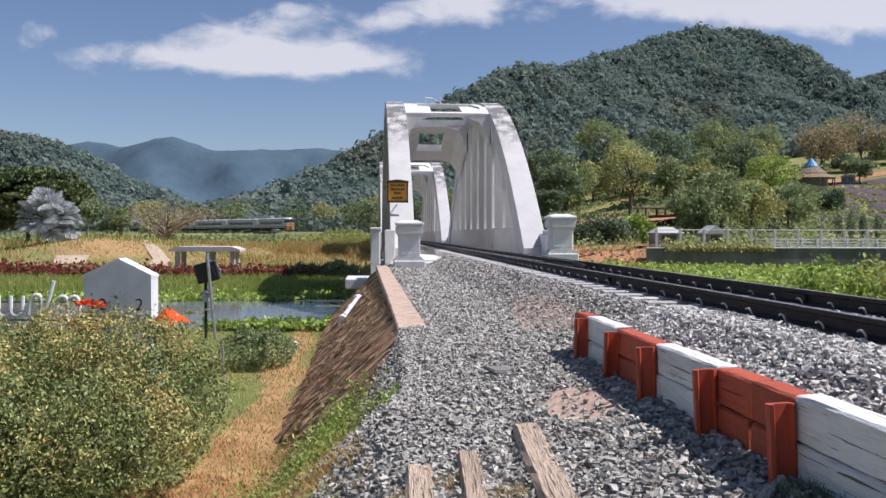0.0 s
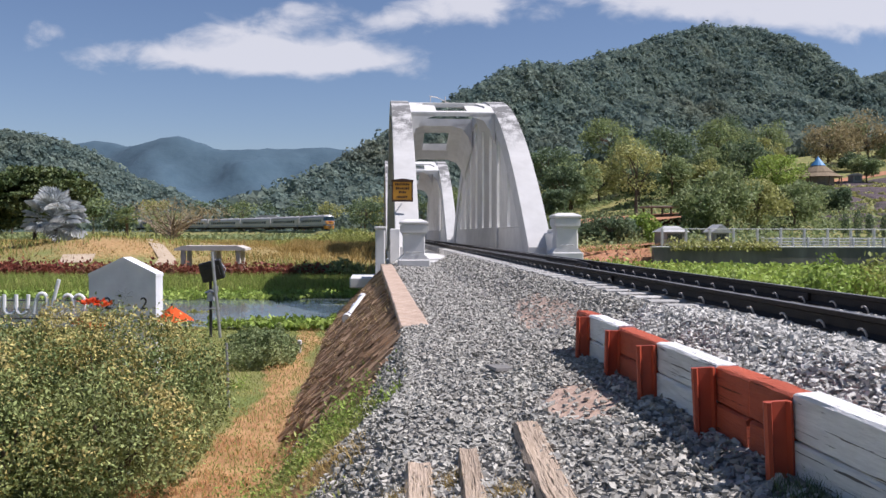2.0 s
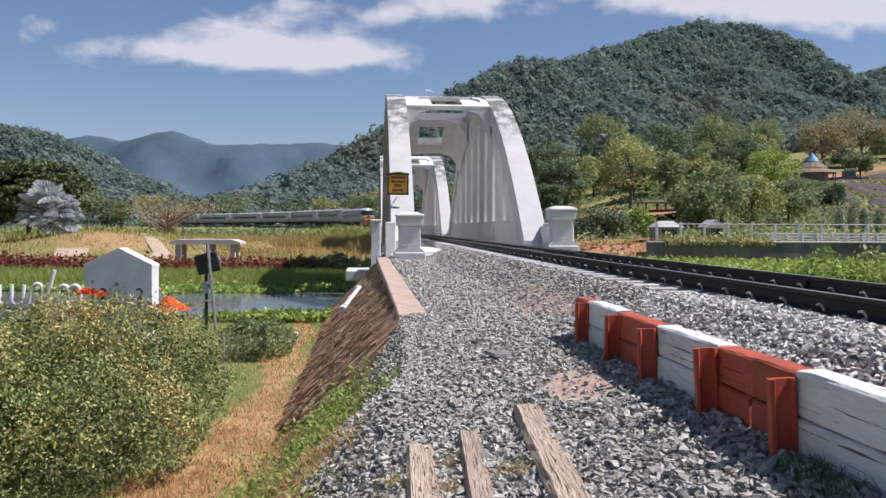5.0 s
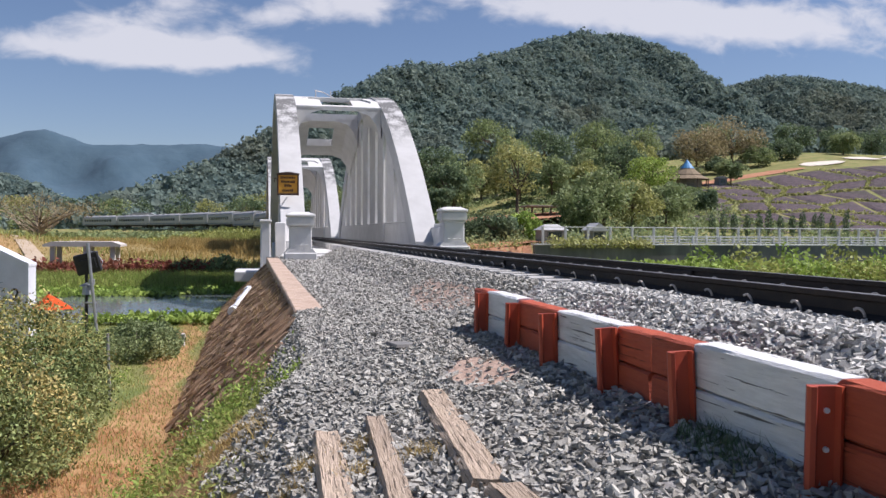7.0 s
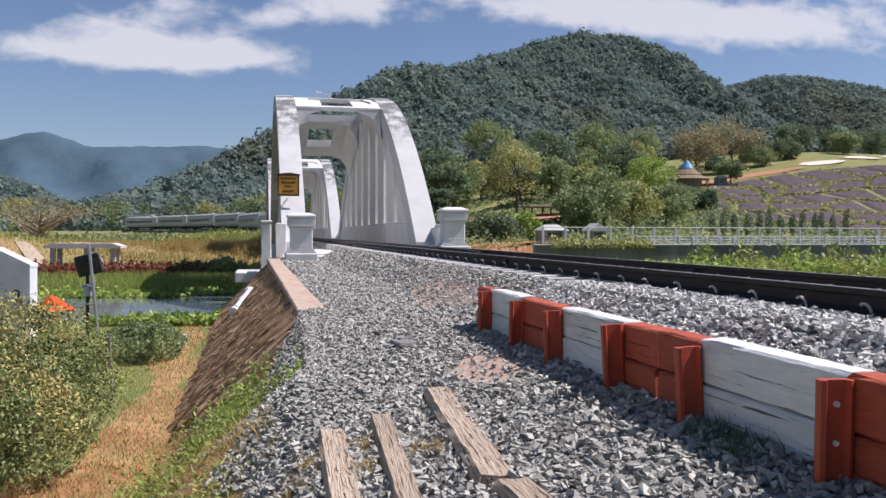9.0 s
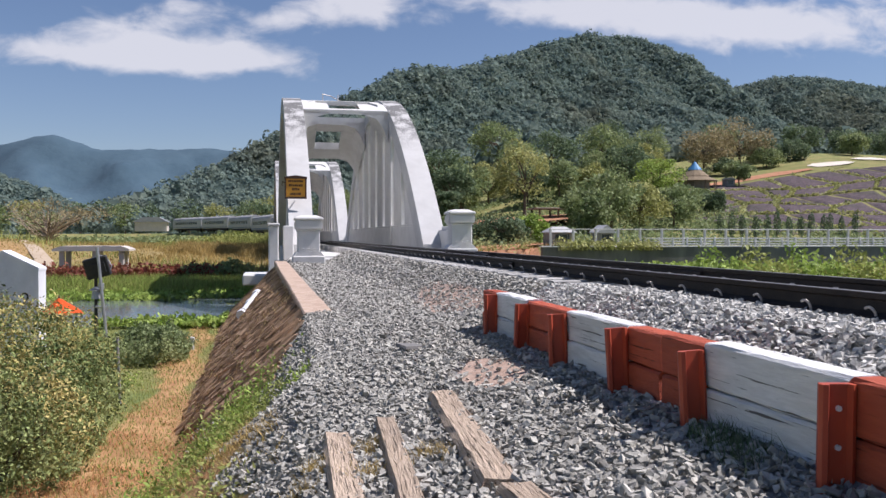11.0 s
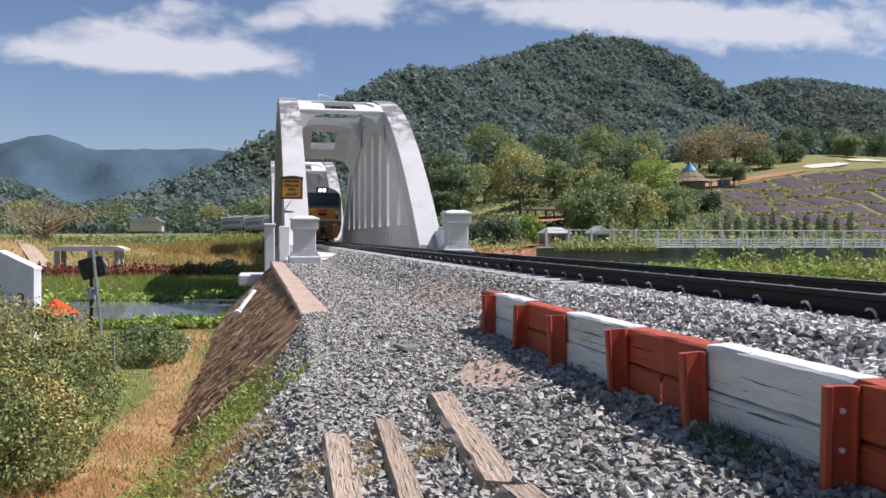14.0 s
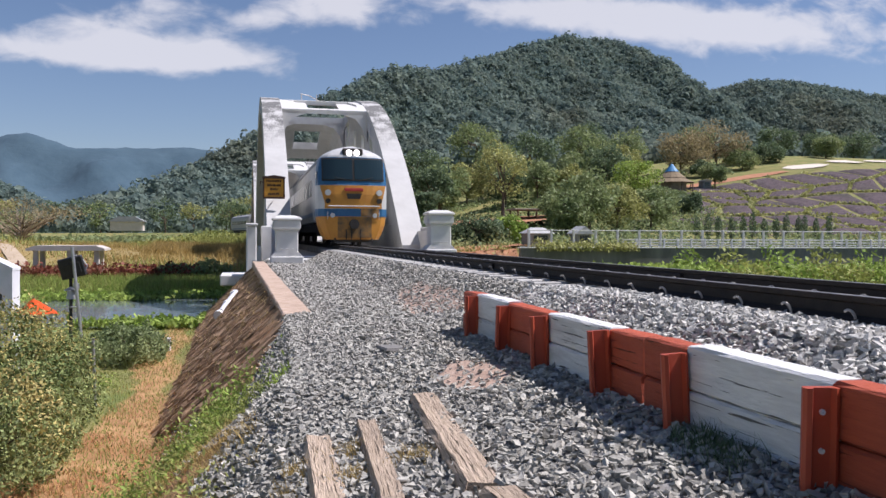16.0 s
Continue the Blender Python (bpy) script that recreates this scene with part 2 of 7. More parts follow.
GREEN_YELLOW = leafy("yellowing_leaves", (0.29, 0.31, 0.11), (0.42, 0.41, 0.16), 0.3, 0.4)
GREEN_LIGHT = leafy("fresh_leaves", (0.22, 0.32, 0.06), (0.34, 0.42, 0.10), 0.5, 0.45)
GREEN_SILVER = leafy("silver_palm_leaves", (0.36, 0.39, 0.40), (0.52, 0.54, 0.54), 0.6, 0.3, through=0.25)
LAYERED = leafy("layered_dark_leaves", (0.05, 0.085, 0.03), (0.12, 0.145, 0.05), 0.4, 0.45, through=0.15)
BROWN_LEAVES = leafy("dry_leaves", (0.27, 0.23, 0.12), (0.35, 0.29, 0.16), 0.4, 0.4)
DRY_GRASS = leafy("dry_grass", (0.36, 0.26, 0.09), (0.46, 0.34, 0.13), 0.15, 0.3)
GRASS = leafy("grass_blades", (0.26, 0.30, 0.08), (0.38, 0.38, 0.12), 0.5, 0.4)
RED_LEAVES = leafy("red_flowers", (0.24, 0.06, 0.045), (0.20, 0.09, 0.05), 0.4, 0.4)
SCARLET = leafy("scarlet_petals", (0.70, 0.06, 0.02), (0.75, 0.14, 0.03), 1.0, 0.2)
BARK = mat("bark", (0.16, 0.12, 0.09), (0.09, 0.07, 0.05), 6, 0.95, 0.7, 15, stretch=(3, 3, 0.6))
# Aerial haze is put into this leaf colour: bluish green with raised darks.
HAZED_FOREST = leafy("hazed_forest_canopy", (0.11, 0.168, 0.158), (0.235, 0.288, 0.232), 0.07, 0.24, 0.9, 0.45, (0.19, 0.19, 0.125), 0.7)
STRAW = leafy("cut_straw", (0.40, 0.20, 0.085), (0.54, 0.31, 0.14), 0.5, 0.45)
# Ground under the trees, its green also tinted blue for mild haze.
HAZED_FLOOR = mat("hazed_forest_floor", (0.045, 0.075, 0.065), (0.075, 0.105, 0.08), 0.05, 0.95, 0.6, 0.3, dist=1.5)


# ---- helpers for shapes ----
def mesh_of(name, verts, faces, material, smooth=False):
    me = bpy.data.meshes.new(name)
    me.from_pydata([tuple(v) for v in verts], [], [tuple(f) for f in faces])
    if material:
        me.materials.append(material)
    if smooth:
        me.polygons.foreach_set("use_smooth", [True] * len(me.polygons))
    me.update()
    return me


def fast_mesh(name, verts, faces, material, smooth=False):
    """A mesh from numpy arrays: verts (n, 3), faces (m, k)."""
    me = bpy.data.meshes.new(name)
    k = faces.shape[1]
    me.vertices.add(len(verts))
    me.vertices.foreach_set("co", np.asarray(verts, np.float32).ravel())
    me.loops.add(faces.size)
    me.loops.foreach_set("vertex_index", np.asarray(faces, np.int32).ravel())
    me.polygons.add(len(faces))
    me.polygons.foreach_set("loop_start", np.arange(len(faces), dtype=np.int32) * k)
    me.polygons.foreach_set("use_smooth", np.full(len(faces), smooth))
    me.update(calc_edges=True)
    me.validate()
    if material:
        me.materials.append(material)
    return me


def finish(bm, name, material):
    me = bpy.data.meshes.new(name)
    bmesh.ops.recalc_face_normals(bm, faces=bm.faces[:])
    bm.to_mesh(me)
    bm.free()
    if material:
        me.materials.append(material)
    return me


def part(name, shape, material=None, parent=None, label="", at=None):
    me = finish(shape, name, material) if isinstance(shape, bmesh.types.BMesh) else shape
    ob = new(name, me)
    if at is not None:
        ob.matrix_basis = at
    if parent:
        ob.parent = parent
    if label:
        ob["label"] = label
    return ob


def box(x0, x1, y0, y1, z0, z1, bevel=0.0, bm=None, segments=1, jitter=0.0, rng=None):
    own = bmesh.new()
    r = bmesh.ops.create_cube(own, size=1)
    for v in r["verts"]:
        v.co = Vector((x0 + (v.co.x + 0.5) * (x1 - x0), y0 + (v.co.y + 0.5) * (y1 - y0), z0 + (v.co.z + 0.5) * (z1 - z0)))
        if jitter:
            v.co += Vector([(rng or random).uniform(-jitter, jitter) for _ in range(3)])
    if bevel:
        bmesh.ops.bevel(own, geom=own.edges[:], offset=bevel, segments=segments, affect="EDGES")
    if bm is None:
        return own
    tmp = bpy.data.meshes.new("tmp")
    own.to_mesh(tmp)
    own.free()
    bm.from_mesh(tmp)
    bpy.data.meshes.remove(tmp)
    return bm


def tube(points, radius, sides=8, bm=None, radius_end=None, close=True):
    """A round bar along points."""
    bm = bm or bmesh.new()
    pts = [Vector(p) for p in points]
    rings = []
    for i, p in enumerate(pts):
        d = (pts[min(i + 1, len(pts) - 1)] - pts[max(i - 1, 0)]).normalized()
        a = d.cross(Vector((0, 0, 1)) if abs(d.z) < 0.9 else Vector((1, 0, 0))).normalized()
        b = d.cross(a)
        r = radius + ((radius_end if radius_end is not None else radius) - radius) * i / max(1, len(pts) - 1)
        rings.append([bm.verts.new(p + r * (math.cos(2 * math.pi * k / sides) * a + math.sin(2 * math.pi * k / sides) * b)) for k in range(sides)])
    for r0, r1 in zip(rings, rings[1:]):
        for k in range(sides):
            bm.faces.new((r0[k], r0[(k + 1) % sides], r1[(k + 1) % sides], r1[k]))
    if close:
        bm.faces.new(rings[0][::-1])
        bm.faces.new(rings[-1])
    return bm


def extrude_profile(profile, axis, a, b, bm=None):
    """A closed outline of (u, v) drawn out along an axis from a to b. For "y": u is x, v is z; for "x": u is y, v is z; for "z": u is x, v is y."""
    bm = bm or bmesh.new()

    def at(u, v, w):
        return (u, w, v) if axis == "y" else (w, u, v) if axis == "x" else (u, v, w)
    r0, r1 = [bm.verts.new(at(u, v, a)) for u, v in profile], [bm.verts.new(at(u, v, b)) for u, v in profile]
    n = len(profile)
    for k in range(n):
        bm.faces.new((r0[k], r0[(k + 1) % n], r1[(k + 1) % n], r1[k]))
    bm.faces.new(r0[::-1])
    bm.faces.new(r1)
    return bm


def thing(name, m=None, **tags):
    ob = new(name)
    ob.empty_display_size = 0.2
    if m is not None:
        ob.matrix_basis = m
    return tagged(ob, **tags)


def leaf_mesh(name, pts, size, material, rng, aspect=0.5, up=0.4, vary=0.5, droop=None):
    """Many small leaves: one folded four-cornered blade at each point."""
    n = len(pts)
    d = rng.normal(size=(n, 3))
    if droop is not None:
        d = d * 0.5 + droop
    d /= np.linalg.norm(d, axis=1)[:, None]
    nr = rng.normal(size=(n, 3)) * (1 - up) + np.array([0, 0, 1]) * up * 2
    side = np.cross(d, nr)
    side /= np.linalg.norm(side, axis=1)[:, None] + 1e-9
    s = (size * (1 + vary * rng.uniform(-1, 1, n)))[:, None]
    v = np.empty((n, 4, 3))
    v[:, 0] = pts - d * s * 0.5
    v[:, 1] = pts + side * s * aspect * 0.5 + d * s * 0.05
    v[:, 2] = pts + d * s * 0.5
    v[:, 3] = pts - side * s * aspect * 0.5 + d * s * 0.05
    return fast_mesh(name, v.reshape(-1, 3), np.arange(4 * n).reshape(n, 4), material)


def blade_mesh(name, pts, height, width, material, rng, lean=0.35):
    """Upright blades of grass: a tapering triangle at each root point."""
    n = len(pts)
    a = rng.uniform(0, 2 * math.pi, n)
    h = (height * rng.uniform(0.5, 1.25, n))[:, None]
    side = np.stack([np.cos(a), np.sin(a), np.zeros(n)], 1) * width * 0.5
    tip = np.stack([rng.normal(0, lean, n), rng.normal(0, lean, n), np.ones(n)], 1) * h
    v = np.stack([pts - side, pts + side, pts + tip], 1)
    return fast_mesh(name, v.reshape(-1, 3), np.arange(3 * n).reshape(n, 3), material)


def lumps(name, pts, size, material, rng, flat=0.85, level=1):
    """Many rounded uneven clumps, one at each point."""
    src = bmesh.new()
    bmesh.ops.create_icosphere(src, subdivisions=level, radius=1)
    base = np.array([v.co[:] for v in src.verts])
    tri = np.array([[v.index for v in f.verts] for f in src.faces])
    src.free()
    n, k = len(pts), len(base)
    s = (size * rng.uniform(0.55, 1.3, n))[:, None, None]
    v = base[None] * (1 + rng.normal(0, 0.2, (n, k, 1))) * s
    v[:, :, 2] *= flat * rng.uniform(0.8, 1.4, (n, 1))
    v += np.asarray(pts)[:, None]
    f = (tri[None] + (np.arange(n) * k)[:, None, None]).reshape(-1, 3)
    return fast_mesh(name, v.reshape(-1, 3), f, material, True)


def smooth01(a, b, x):
    t = np.clip((np.asarray(x, float) - a) / (b - a), 0, 1)
    return t * t * (3 - 2 * t)


def wave(x, y, s, seed=0.0):
    """Cheap rolling noise between about -1 and 1, for arrays."""
    return (np.sin(x / s + seed) * np.cos(y / s * 1.13 + 2 * seed) + 0.5 * np.sin(x / s * 2.3 + y / s * 1.7 + seed) + 0.35 * np.cos(x / s * 3.9 - y / s * 4.3 + 3 * seed)) / 1.6


# ---- the lie of the land ----
BANK_END = 33.0


def track_at(s):
    """Centre line of the track at s metres: x, y, z and heading; straight over the bridge, then a long bend."""
    start, radius = 135.0, 265.0
    if s <= start:
        return 0.0, s, 0.0, 0.0
    a = (s - start) / radius
    return -radius * (1 - math.cos(a)), start + radius * math.sin(a), 1.4 * float(smooth01(130, 240, s)), a


def land(x, y):
    """Height of the ground, for arrays."""
    x, y = np.asarray(x, float), np.asarray(y, float)
    left = np.interp(y, [-50, 29, 33, 47, 52, 78, 165, 260, 700, 6000], [-2.5, -2.5, -3.5, -3.5, -2.8, -2.0, -1.1, 0.2, 3, 3])
    left = left + 1.9 * np.exp(-(((x + 34) / 16) ** 2 + ((y - 96) / 22) ** 2)) * (x < 0)
    right = np.interp(y, [-50, 40, 60, 79.6, 80.4, 95, 110, 125, 150, 170, 205, 230, 260, 330, 6000], [-2.6, -2.6, -2.9, -2.9, -0.75, -0.7, 0.9, 2.4, 6.5, 10, 15.5, 19.5, 21, 22, 22])
    right = np.where(right > 0, right * (0.5 + 0.5 * smooth01(24, 66, x)), right)
    right = right + 5.0 * smooth01(92, 150, x) * smooth01(120, 190, y)
    left = left + 1.15 * np.exp(-(((x + 27.5) / 6.5) ** 2 + ((y - 80) / 7.0) ** 2) ** 1.5)
    far_right = smooth01(4, 26, x - 0.05 * (y - 80))
    mixed = left + (right - left) * far_right
    mixed = mixed + 0.06 * wave(x, y, 2.7) + 0.25 * wave(x, y, 23, 1.0) * smooth01(55, 90, y)
    # near embankment: ballast crest, shoulder rising towards the bridge, and side slopes
    shoulder = np.interp(y, [0, 6, 8.3, 12, 30], [-1.12, -1.08, -0.95, -0.76, -0.56])
    near = 1 - smooth01(7.4, 9.2, y)
    crest = -0.215 + 0.035 * (1 - smooth01(7.5, 9.5, y))
    u = -x
    edge = 3.62 + 0.25 * near
    prof = np.where(u < 1.15, crest, np.where(u < 1.95, crest + (-0.62 - crest) * (u - 1.15) / 0.8, np.where(u < edge, -0.62 + (shoulder + 0.62) * (u - 1.95) / (edge - 1.95), shoulder - (1.03 - 0.25 * near) * (u - edge))))
    east = np.interp(x, [-1.15, 1.15, 1.9, 2.9, 6.0], [0, 0, -0.35, -0.6, -2.6])
    bank = np.where(x < 0, prof, crest + east)
    bank = np.where((x < -8) | (x > 6.0), -9, bank)
    bank = bank - 40 * smooth01(BANK_END, BANK_END + 8, y)
    # far embankment past the bridge, along the bend
    a = np.clip((y - 135.0) / 265.0, 0, 0.9)
    cx = -265.0 * (1 - np.sqrt(1 - a * a))
    rise = 1.4 * smooth01(130, 240, y)
    bank2 = -0.3 + rise - 0.55 * np.maximum(0, np.abs(x - cx) - 3.0) - 40 * (1 - smooth01(107, 115, y)) - 40 * smooth01(430, 440, y)
    return np.maximum(mixed, np.maximum(bank, bank2))


def hit_land(x, y):
    return float(land(np.array([x]), np.array([y]))[0])


def ground_sheet():
    xs = np.unique(np.concatenate([np.linspace(-5000, -200, 14), np.linspace(-200, -40, 41), np.linspace(-40, -12, 57), np.linspace(-12, 8, 91), np.linspace(8, 40, 49), np.linspace(40, 220, 46), np.linspace(220, 5000, 14)]))
    ys = np.unique(np.concatenate([np.linspace(-3000, -20, 10), np.linspace(-20, 0, 11), np.linspace(0, 45, 113), np.linspace(45, 130, 91), np.linspace(130, 330, 61), np.linspace(330, 4900, 24)]))
    gx, gy = np.meshgrid(xs, ys)
    z = land(gx, gy)
    v = np.stack([gx, gy, z], 2).reshape(-1, 3)
    nx, ny = len(xs), len(ys)
    i = (np.arange(ny - 1)[:, None] * nx + np.arange(nx - 1)[None]).ravel()
    me = fast_mesh("ground", v, np.stack([i, i + 1, i + 1 + nx, i + nx], 1), None, True)
    # kinds of ground: gravel, orange path, dry field, red soil
    X, Y = v[:, 0], v[:, 1]
    wob = 0.25 * wave(X, Y, 0.9, 2)
    path_x = np.interp(Y, [0, 10, 14, 20, 28, 31], [-6.4, -6.0, -5.75, -5.95, -6.1, -6.3])
    masks = {
        "gravel": (smooth01(-4.5, -3.9, X + wob * 0.6 + 0.4 * smooth01(9, 12, Y)) * (1 - smooth01(2.6, 3.2, X)) * (1 - smooth01(34, 36, Y))),
        "path": np.maximum((1 - smooth01(0.35, 1.05, (np.abs(X - path_x) + wob) / np.interp(Y, [0, 11, 14, 30], [1.0, 1.0, 0.6, 0.5]))) * (1 - smooth01(29, 31, Y)), smooth01(-6.4, -5.0, X) * (1 - smooth01(-4.4, -4.0, X)) * (1 - smooth01(12.5, 14, Y)) * 0.75),
        "dry": smooth01(70, 80, Y) * (1 - smooth01(190, 230, Y)) * (X < 16) + 0.12 * smooth01(95, 110, Y) * (X >= 30) * (1 - smooth01(250, 300, Y)),
        "red": smooth01(100, 112, Y) * (1 - smooth01(125, 170, Y)) * (1 - smooth01(4, 9, np.abs(X - (-5.0 - 0.05 * Y)))) + smooth01(0.2, 0.5, wave(X, Y, 9, 4)) * smooth01(118, 128, Y) * (1 - smooth01(155, 165, Y)) * (X > 18) * (X < 75),
    }
    masks["path"] = np.maximum(masks["path"], 0.55 * np.exp(-(((X + 26.5) / 6.0) ** 2 + ((Y - 76) / 5.5) ** 2) ** 2))
    masks["red"] = np.maximum(masks["red"], smooth01(10, 12, X) * (1 - smooth01(21.2, 22, X)) * smooth01(70, 72, Y) * (1 - smooth01(92, 96, Y)))
    for key, values in masks.items():
        me.attributes.new(key, "FLOAT", "POINT").data.foreach_set("value", np.clip(values, 0, 1).astype(np.float32))
    m = bpy.data.materials.new("ground_mixed")
    m.use_nodes = True
    n, l = m.node_tree.nodes, m.node_tree.links
    b = n["Principled BSDF"]
    b.inputs["Roughness"].default_value, b.inputs["Specular IOR Level"].default_value = 0.95, 0.2
    tc = n.new("ShaderNodeTexCoord")

    def tex(sc, detail=6):
        t = n.new("ShaderNodeTexNoise")
        t.inputs["Scale"].default_value, t.inputs["Detail"].default_value = sc, detail
        l.new(tc.outputs["Object"], t.inputs["Vector"])
        return t.outputs["Fac"]

    def blend(fac, a, c):
        x = n.new("ShaderNodeMix")
        x.data_type = "RGBA"
        l.new(fac, x.inputs["Factor"])
        for socket, val in ((x.inputs["A"], a), (x.inputs["B"], c)):
            if isinstance(val, tuple):
                socket.default_value = (*val, 1)
            else:
                l.new(val, socket)
        return x.outputs["Result"]

    def contrast(v, lo, hi):
        r = n.new("ShaderNodeMapRange")
        r.inputs["From Min"].default_value, r.inputs["From Max"].default_value = lo, hi
        l.new(v, r.inputs["Value"])
        return r.outputs[0]
    f1, f2, f3 = contrast(tex(3.0), 0.35, 0.65), contrast(tex(0.35), 0.35, 0.65), contrast(tex(14), 0.3, 0.7)
    col = blend(f2, blend(f1, (0.13, 0.165, 0.05), (0.20, 0.22, 0.07)), (0.27, 0.235, 0.095))
    for key, pair in (("dry", ((0.24, 0.185, 0.075), (0.34, 0.26, 0.11))), ("red", ((0.34, 0.16, 0.09), (0.42, 0.23, 0.13))), ("path", ((0.33, 0.185, 0.085), (0.48, 0.30, 0.145))), ("gravel", ((0.12, 0.12, 0.115), (0.32, 0.31, 0.30)))):
        at = n.new("ShaderNodeAttribute")
        at.attribute_name = key
        ad = n.new("ShaderNodeMath")
        ad.operation = "ADD"
        l.new(at.outputs["Fac"], ad.inputs[0])
        sub = n.new("ShaderNodeMath")
        sub.operation = "MULTIPLY_ADD"
        l.new(tex(5.0), sub.inputs[0])
        sub.inputs[1].default_value, sub.inputs[2].default_value = 0.7, -0.35
        l.new(sub.outputs[0], ad.inputs[1])
        col = blend(contrast(ad.outputs[0], 0.35, 0.65), col, blend(f3 if key == "gravel" else f1, *pair))
    l.new(col, b.inputs["Base Color"])
    bp = n.new("ShaderNodeBump")
    bp.inputs["Strength"].default_value, bp.inputs["Distance"].default_value = 0.7, 0.06
    l.new(tex(18, 8), bp.inputs["Height"])
    l.new(bp.outputs[0], b.inputs["Normal"])
    me.materials.append(m)
    return tagged(new("ground", me), "grass, orange earth and gravel ground sloping off a railway bank", "ground", kind="structure")


ground_sheet()


# ---- hills ----
def rounded(ridge, steps=5):
    """A ridge line with its corners eased (Catmull-Rom)."""
    p = [np.array(q, float) for q in ridge]
    p = [2 * p[0] - p[1]] + p + [2 * p[-1] - p[-2]]
    line = []
    for a, b, c, d in zip(p, p[1:], p[2:], p[3:]):
        for k in range(steps):
            t = k / steps
            line.append(tuple(0.5 * (2 * b + (c - a) * t + (2 * a - 5 * b + 4 * c - d) * t * t + (3 * b - 3 * c + d - a) * t ** 3)))
    return line + [tuple(p[-2])]


def ridge_height(x, y, ridge, rough, seed, base, spur=()):
    """A hill that falls away on both sides of a winding ridge (x, y, height), with spurs and gullies."""
    x, y = np.asarray(x, float), np.asarray(y, float)
    best, crest = np.zeros_like(x), np.ones_like(x)
    for (xa, ya, ha), (xb, yb, hb) in list(zip(ridge, ridge[1:])) + list(zip(spur, spur[1:])):
        dx, dy = xb - xa, yb - ya
        t = np.clip(((x - xa) * dx + (y - ya) * dy) / (dx * dx + dy * dy), 0, 1)
        h = ha + (hb - ha) * t
        d = np.sqrt((1.9 * (x - xa - t * dx)) ** 2 + (y - ya - t * dy) ** 2 + 25.0 ** 2) - 25.0
        here = h * np.exp(-(d / (45 + 0.80 * h)) ** 1.35)
        crest = np.where(here > best, h, crest)
        best = np.maximum(best, here)
    q = np.clip(best / np.maximum(crest, 1.0), 0, 1)
    shape = wave(x, y, 75 * rough, seed) * 0.24 + wave(x, y, 29 * rough, seed + 1) * 0.10
    return base + best * (1 + shape * 3.6 * q * (1 - q) + 0.012 * wave(x, y, 17 * rough, seed + 2))


def hill(name, ridge, x0, x1, y0, y1, step, rough, material, label, seed=0.0, base=-6.0, spur=()):
    xs, ys = np.arange(x0, x1 + step, step), np.arange(y0, y1 + step, step)
    gx, gy = np.meshgrid(xs, ys)
    v = np.stack([gx, gy, ridge_height(gx, gy, ridge, rough, seed, base, spur)], 2).reshape(-1, 3)
    nx = len(xs)
    i = (np.arange(len(ys) - 1)[:, None] * nx + np.arange(nx - 1)[None]).ravel()
    me = fast_mesh(name, v, np.stack([i, i + 1, i + 1 + nx, i + nx], 1), material, True)
    return tagged(new(name, me), label, "hill", kind="structure")


def forest(name, ridge, rough, seed, base, count, size, xr, yr, label, rng, low=3.0, spur=(), sprays=6):
    """Trees standing close on a hill, one rounded crown each."""
    x, y = rng.uniform(*xr, count), rng.uniform(*yr, count)
    z = ridge_height(x, y, ridge, rough, seed, base, spur)
    # only the slopes on this side of the crest carry single trees
    keep = (z > low) & (z > land(x, y) - 1) & (y < np.interp(x, [r[0] for r in ridge], [r[1] for r in ridge]) + 12) & (np.abs(x) < 0.86 * y)
    me = canopy(name, np.stack([x, y, z + size * 0.5], 1)[keep], size, rng, sprays)
    return tagged(new(name, me), label, "forest", kind="stuff")


def canopy(name, roots, size, rng, sprays):
    """Crowns of many trees: sprays of leaves over a dome at each root."""
    n = len(roots)
    d = rng.normal(size=(n, sprays, 3))
    d[:, :, 2] = np.abs(d[:, :, 2]) * 0.9 - 0.1
    d /= np.linalg.norm(d, axis=2)[:, :, None]
    s = size * np.exp(rng.normal(-0.08, 0.3, (n, 1, 1)))
    pts = roots[:, None] + d * s * np.array([1, 1, 1.25]) * rng.uniform(0.75, 1.1, (n, sprays, 1))
    side = np.cross(d, rng.normal(size=(n, sprays, 3)))
    side /= np.linalg.norm(side, axis=2)[:, :, None] + 1e-9
    along = np.cross(side, d)
    q = s * rng.uniform(0.55, 0.95, (n, sprays, 1)) * (1.55 / math.sqrt(sprays))
    v = np.stack([pts - side * q - along * q * 0.4, pts + side * q * 0.3 - along * q + d * q * 0.25, pts + side * q + along * q * 0.4, pts - side * q * 0.3 + along * q + d * q * 0.25], 2)
    return fast_mesh(name, v.reshape(-1, 3), np.arange(4 * n * sprays).reshape(-1, 4), HAZED_FOREST)


MOUNTAIN = [(-110, 400, 4), (-81, 430, 14), (-46, 496, 31), (-13, 550, 53), (28, 615, 81), (62, 659, 107), (118, 720, 139), (152, 746, 142), (205, 794, 164), (242, 825, 180), (289, 862, 200), (336, 888, 214), (385, 911, 218), (424, 923, 207), (488, 939, 157), (541, 950, 176), (609, 959, 193), (704, 974, 192), (790, 990, 176), (922, 1000, 160), (1150, 1040, 90)]
MOUNTAIN = rounded(MOUNTAIN)
LEFT_HILL = [(-520, 600, 80), (-316, 560, 70), (-221, 530, 62), (-177, 516, 52), (-148, 500, 37), (-119, 484, 24), (-90, 470, 12), (-60, 455, 8)]
LEFT_HILL = rounded(LEFT_HILL)
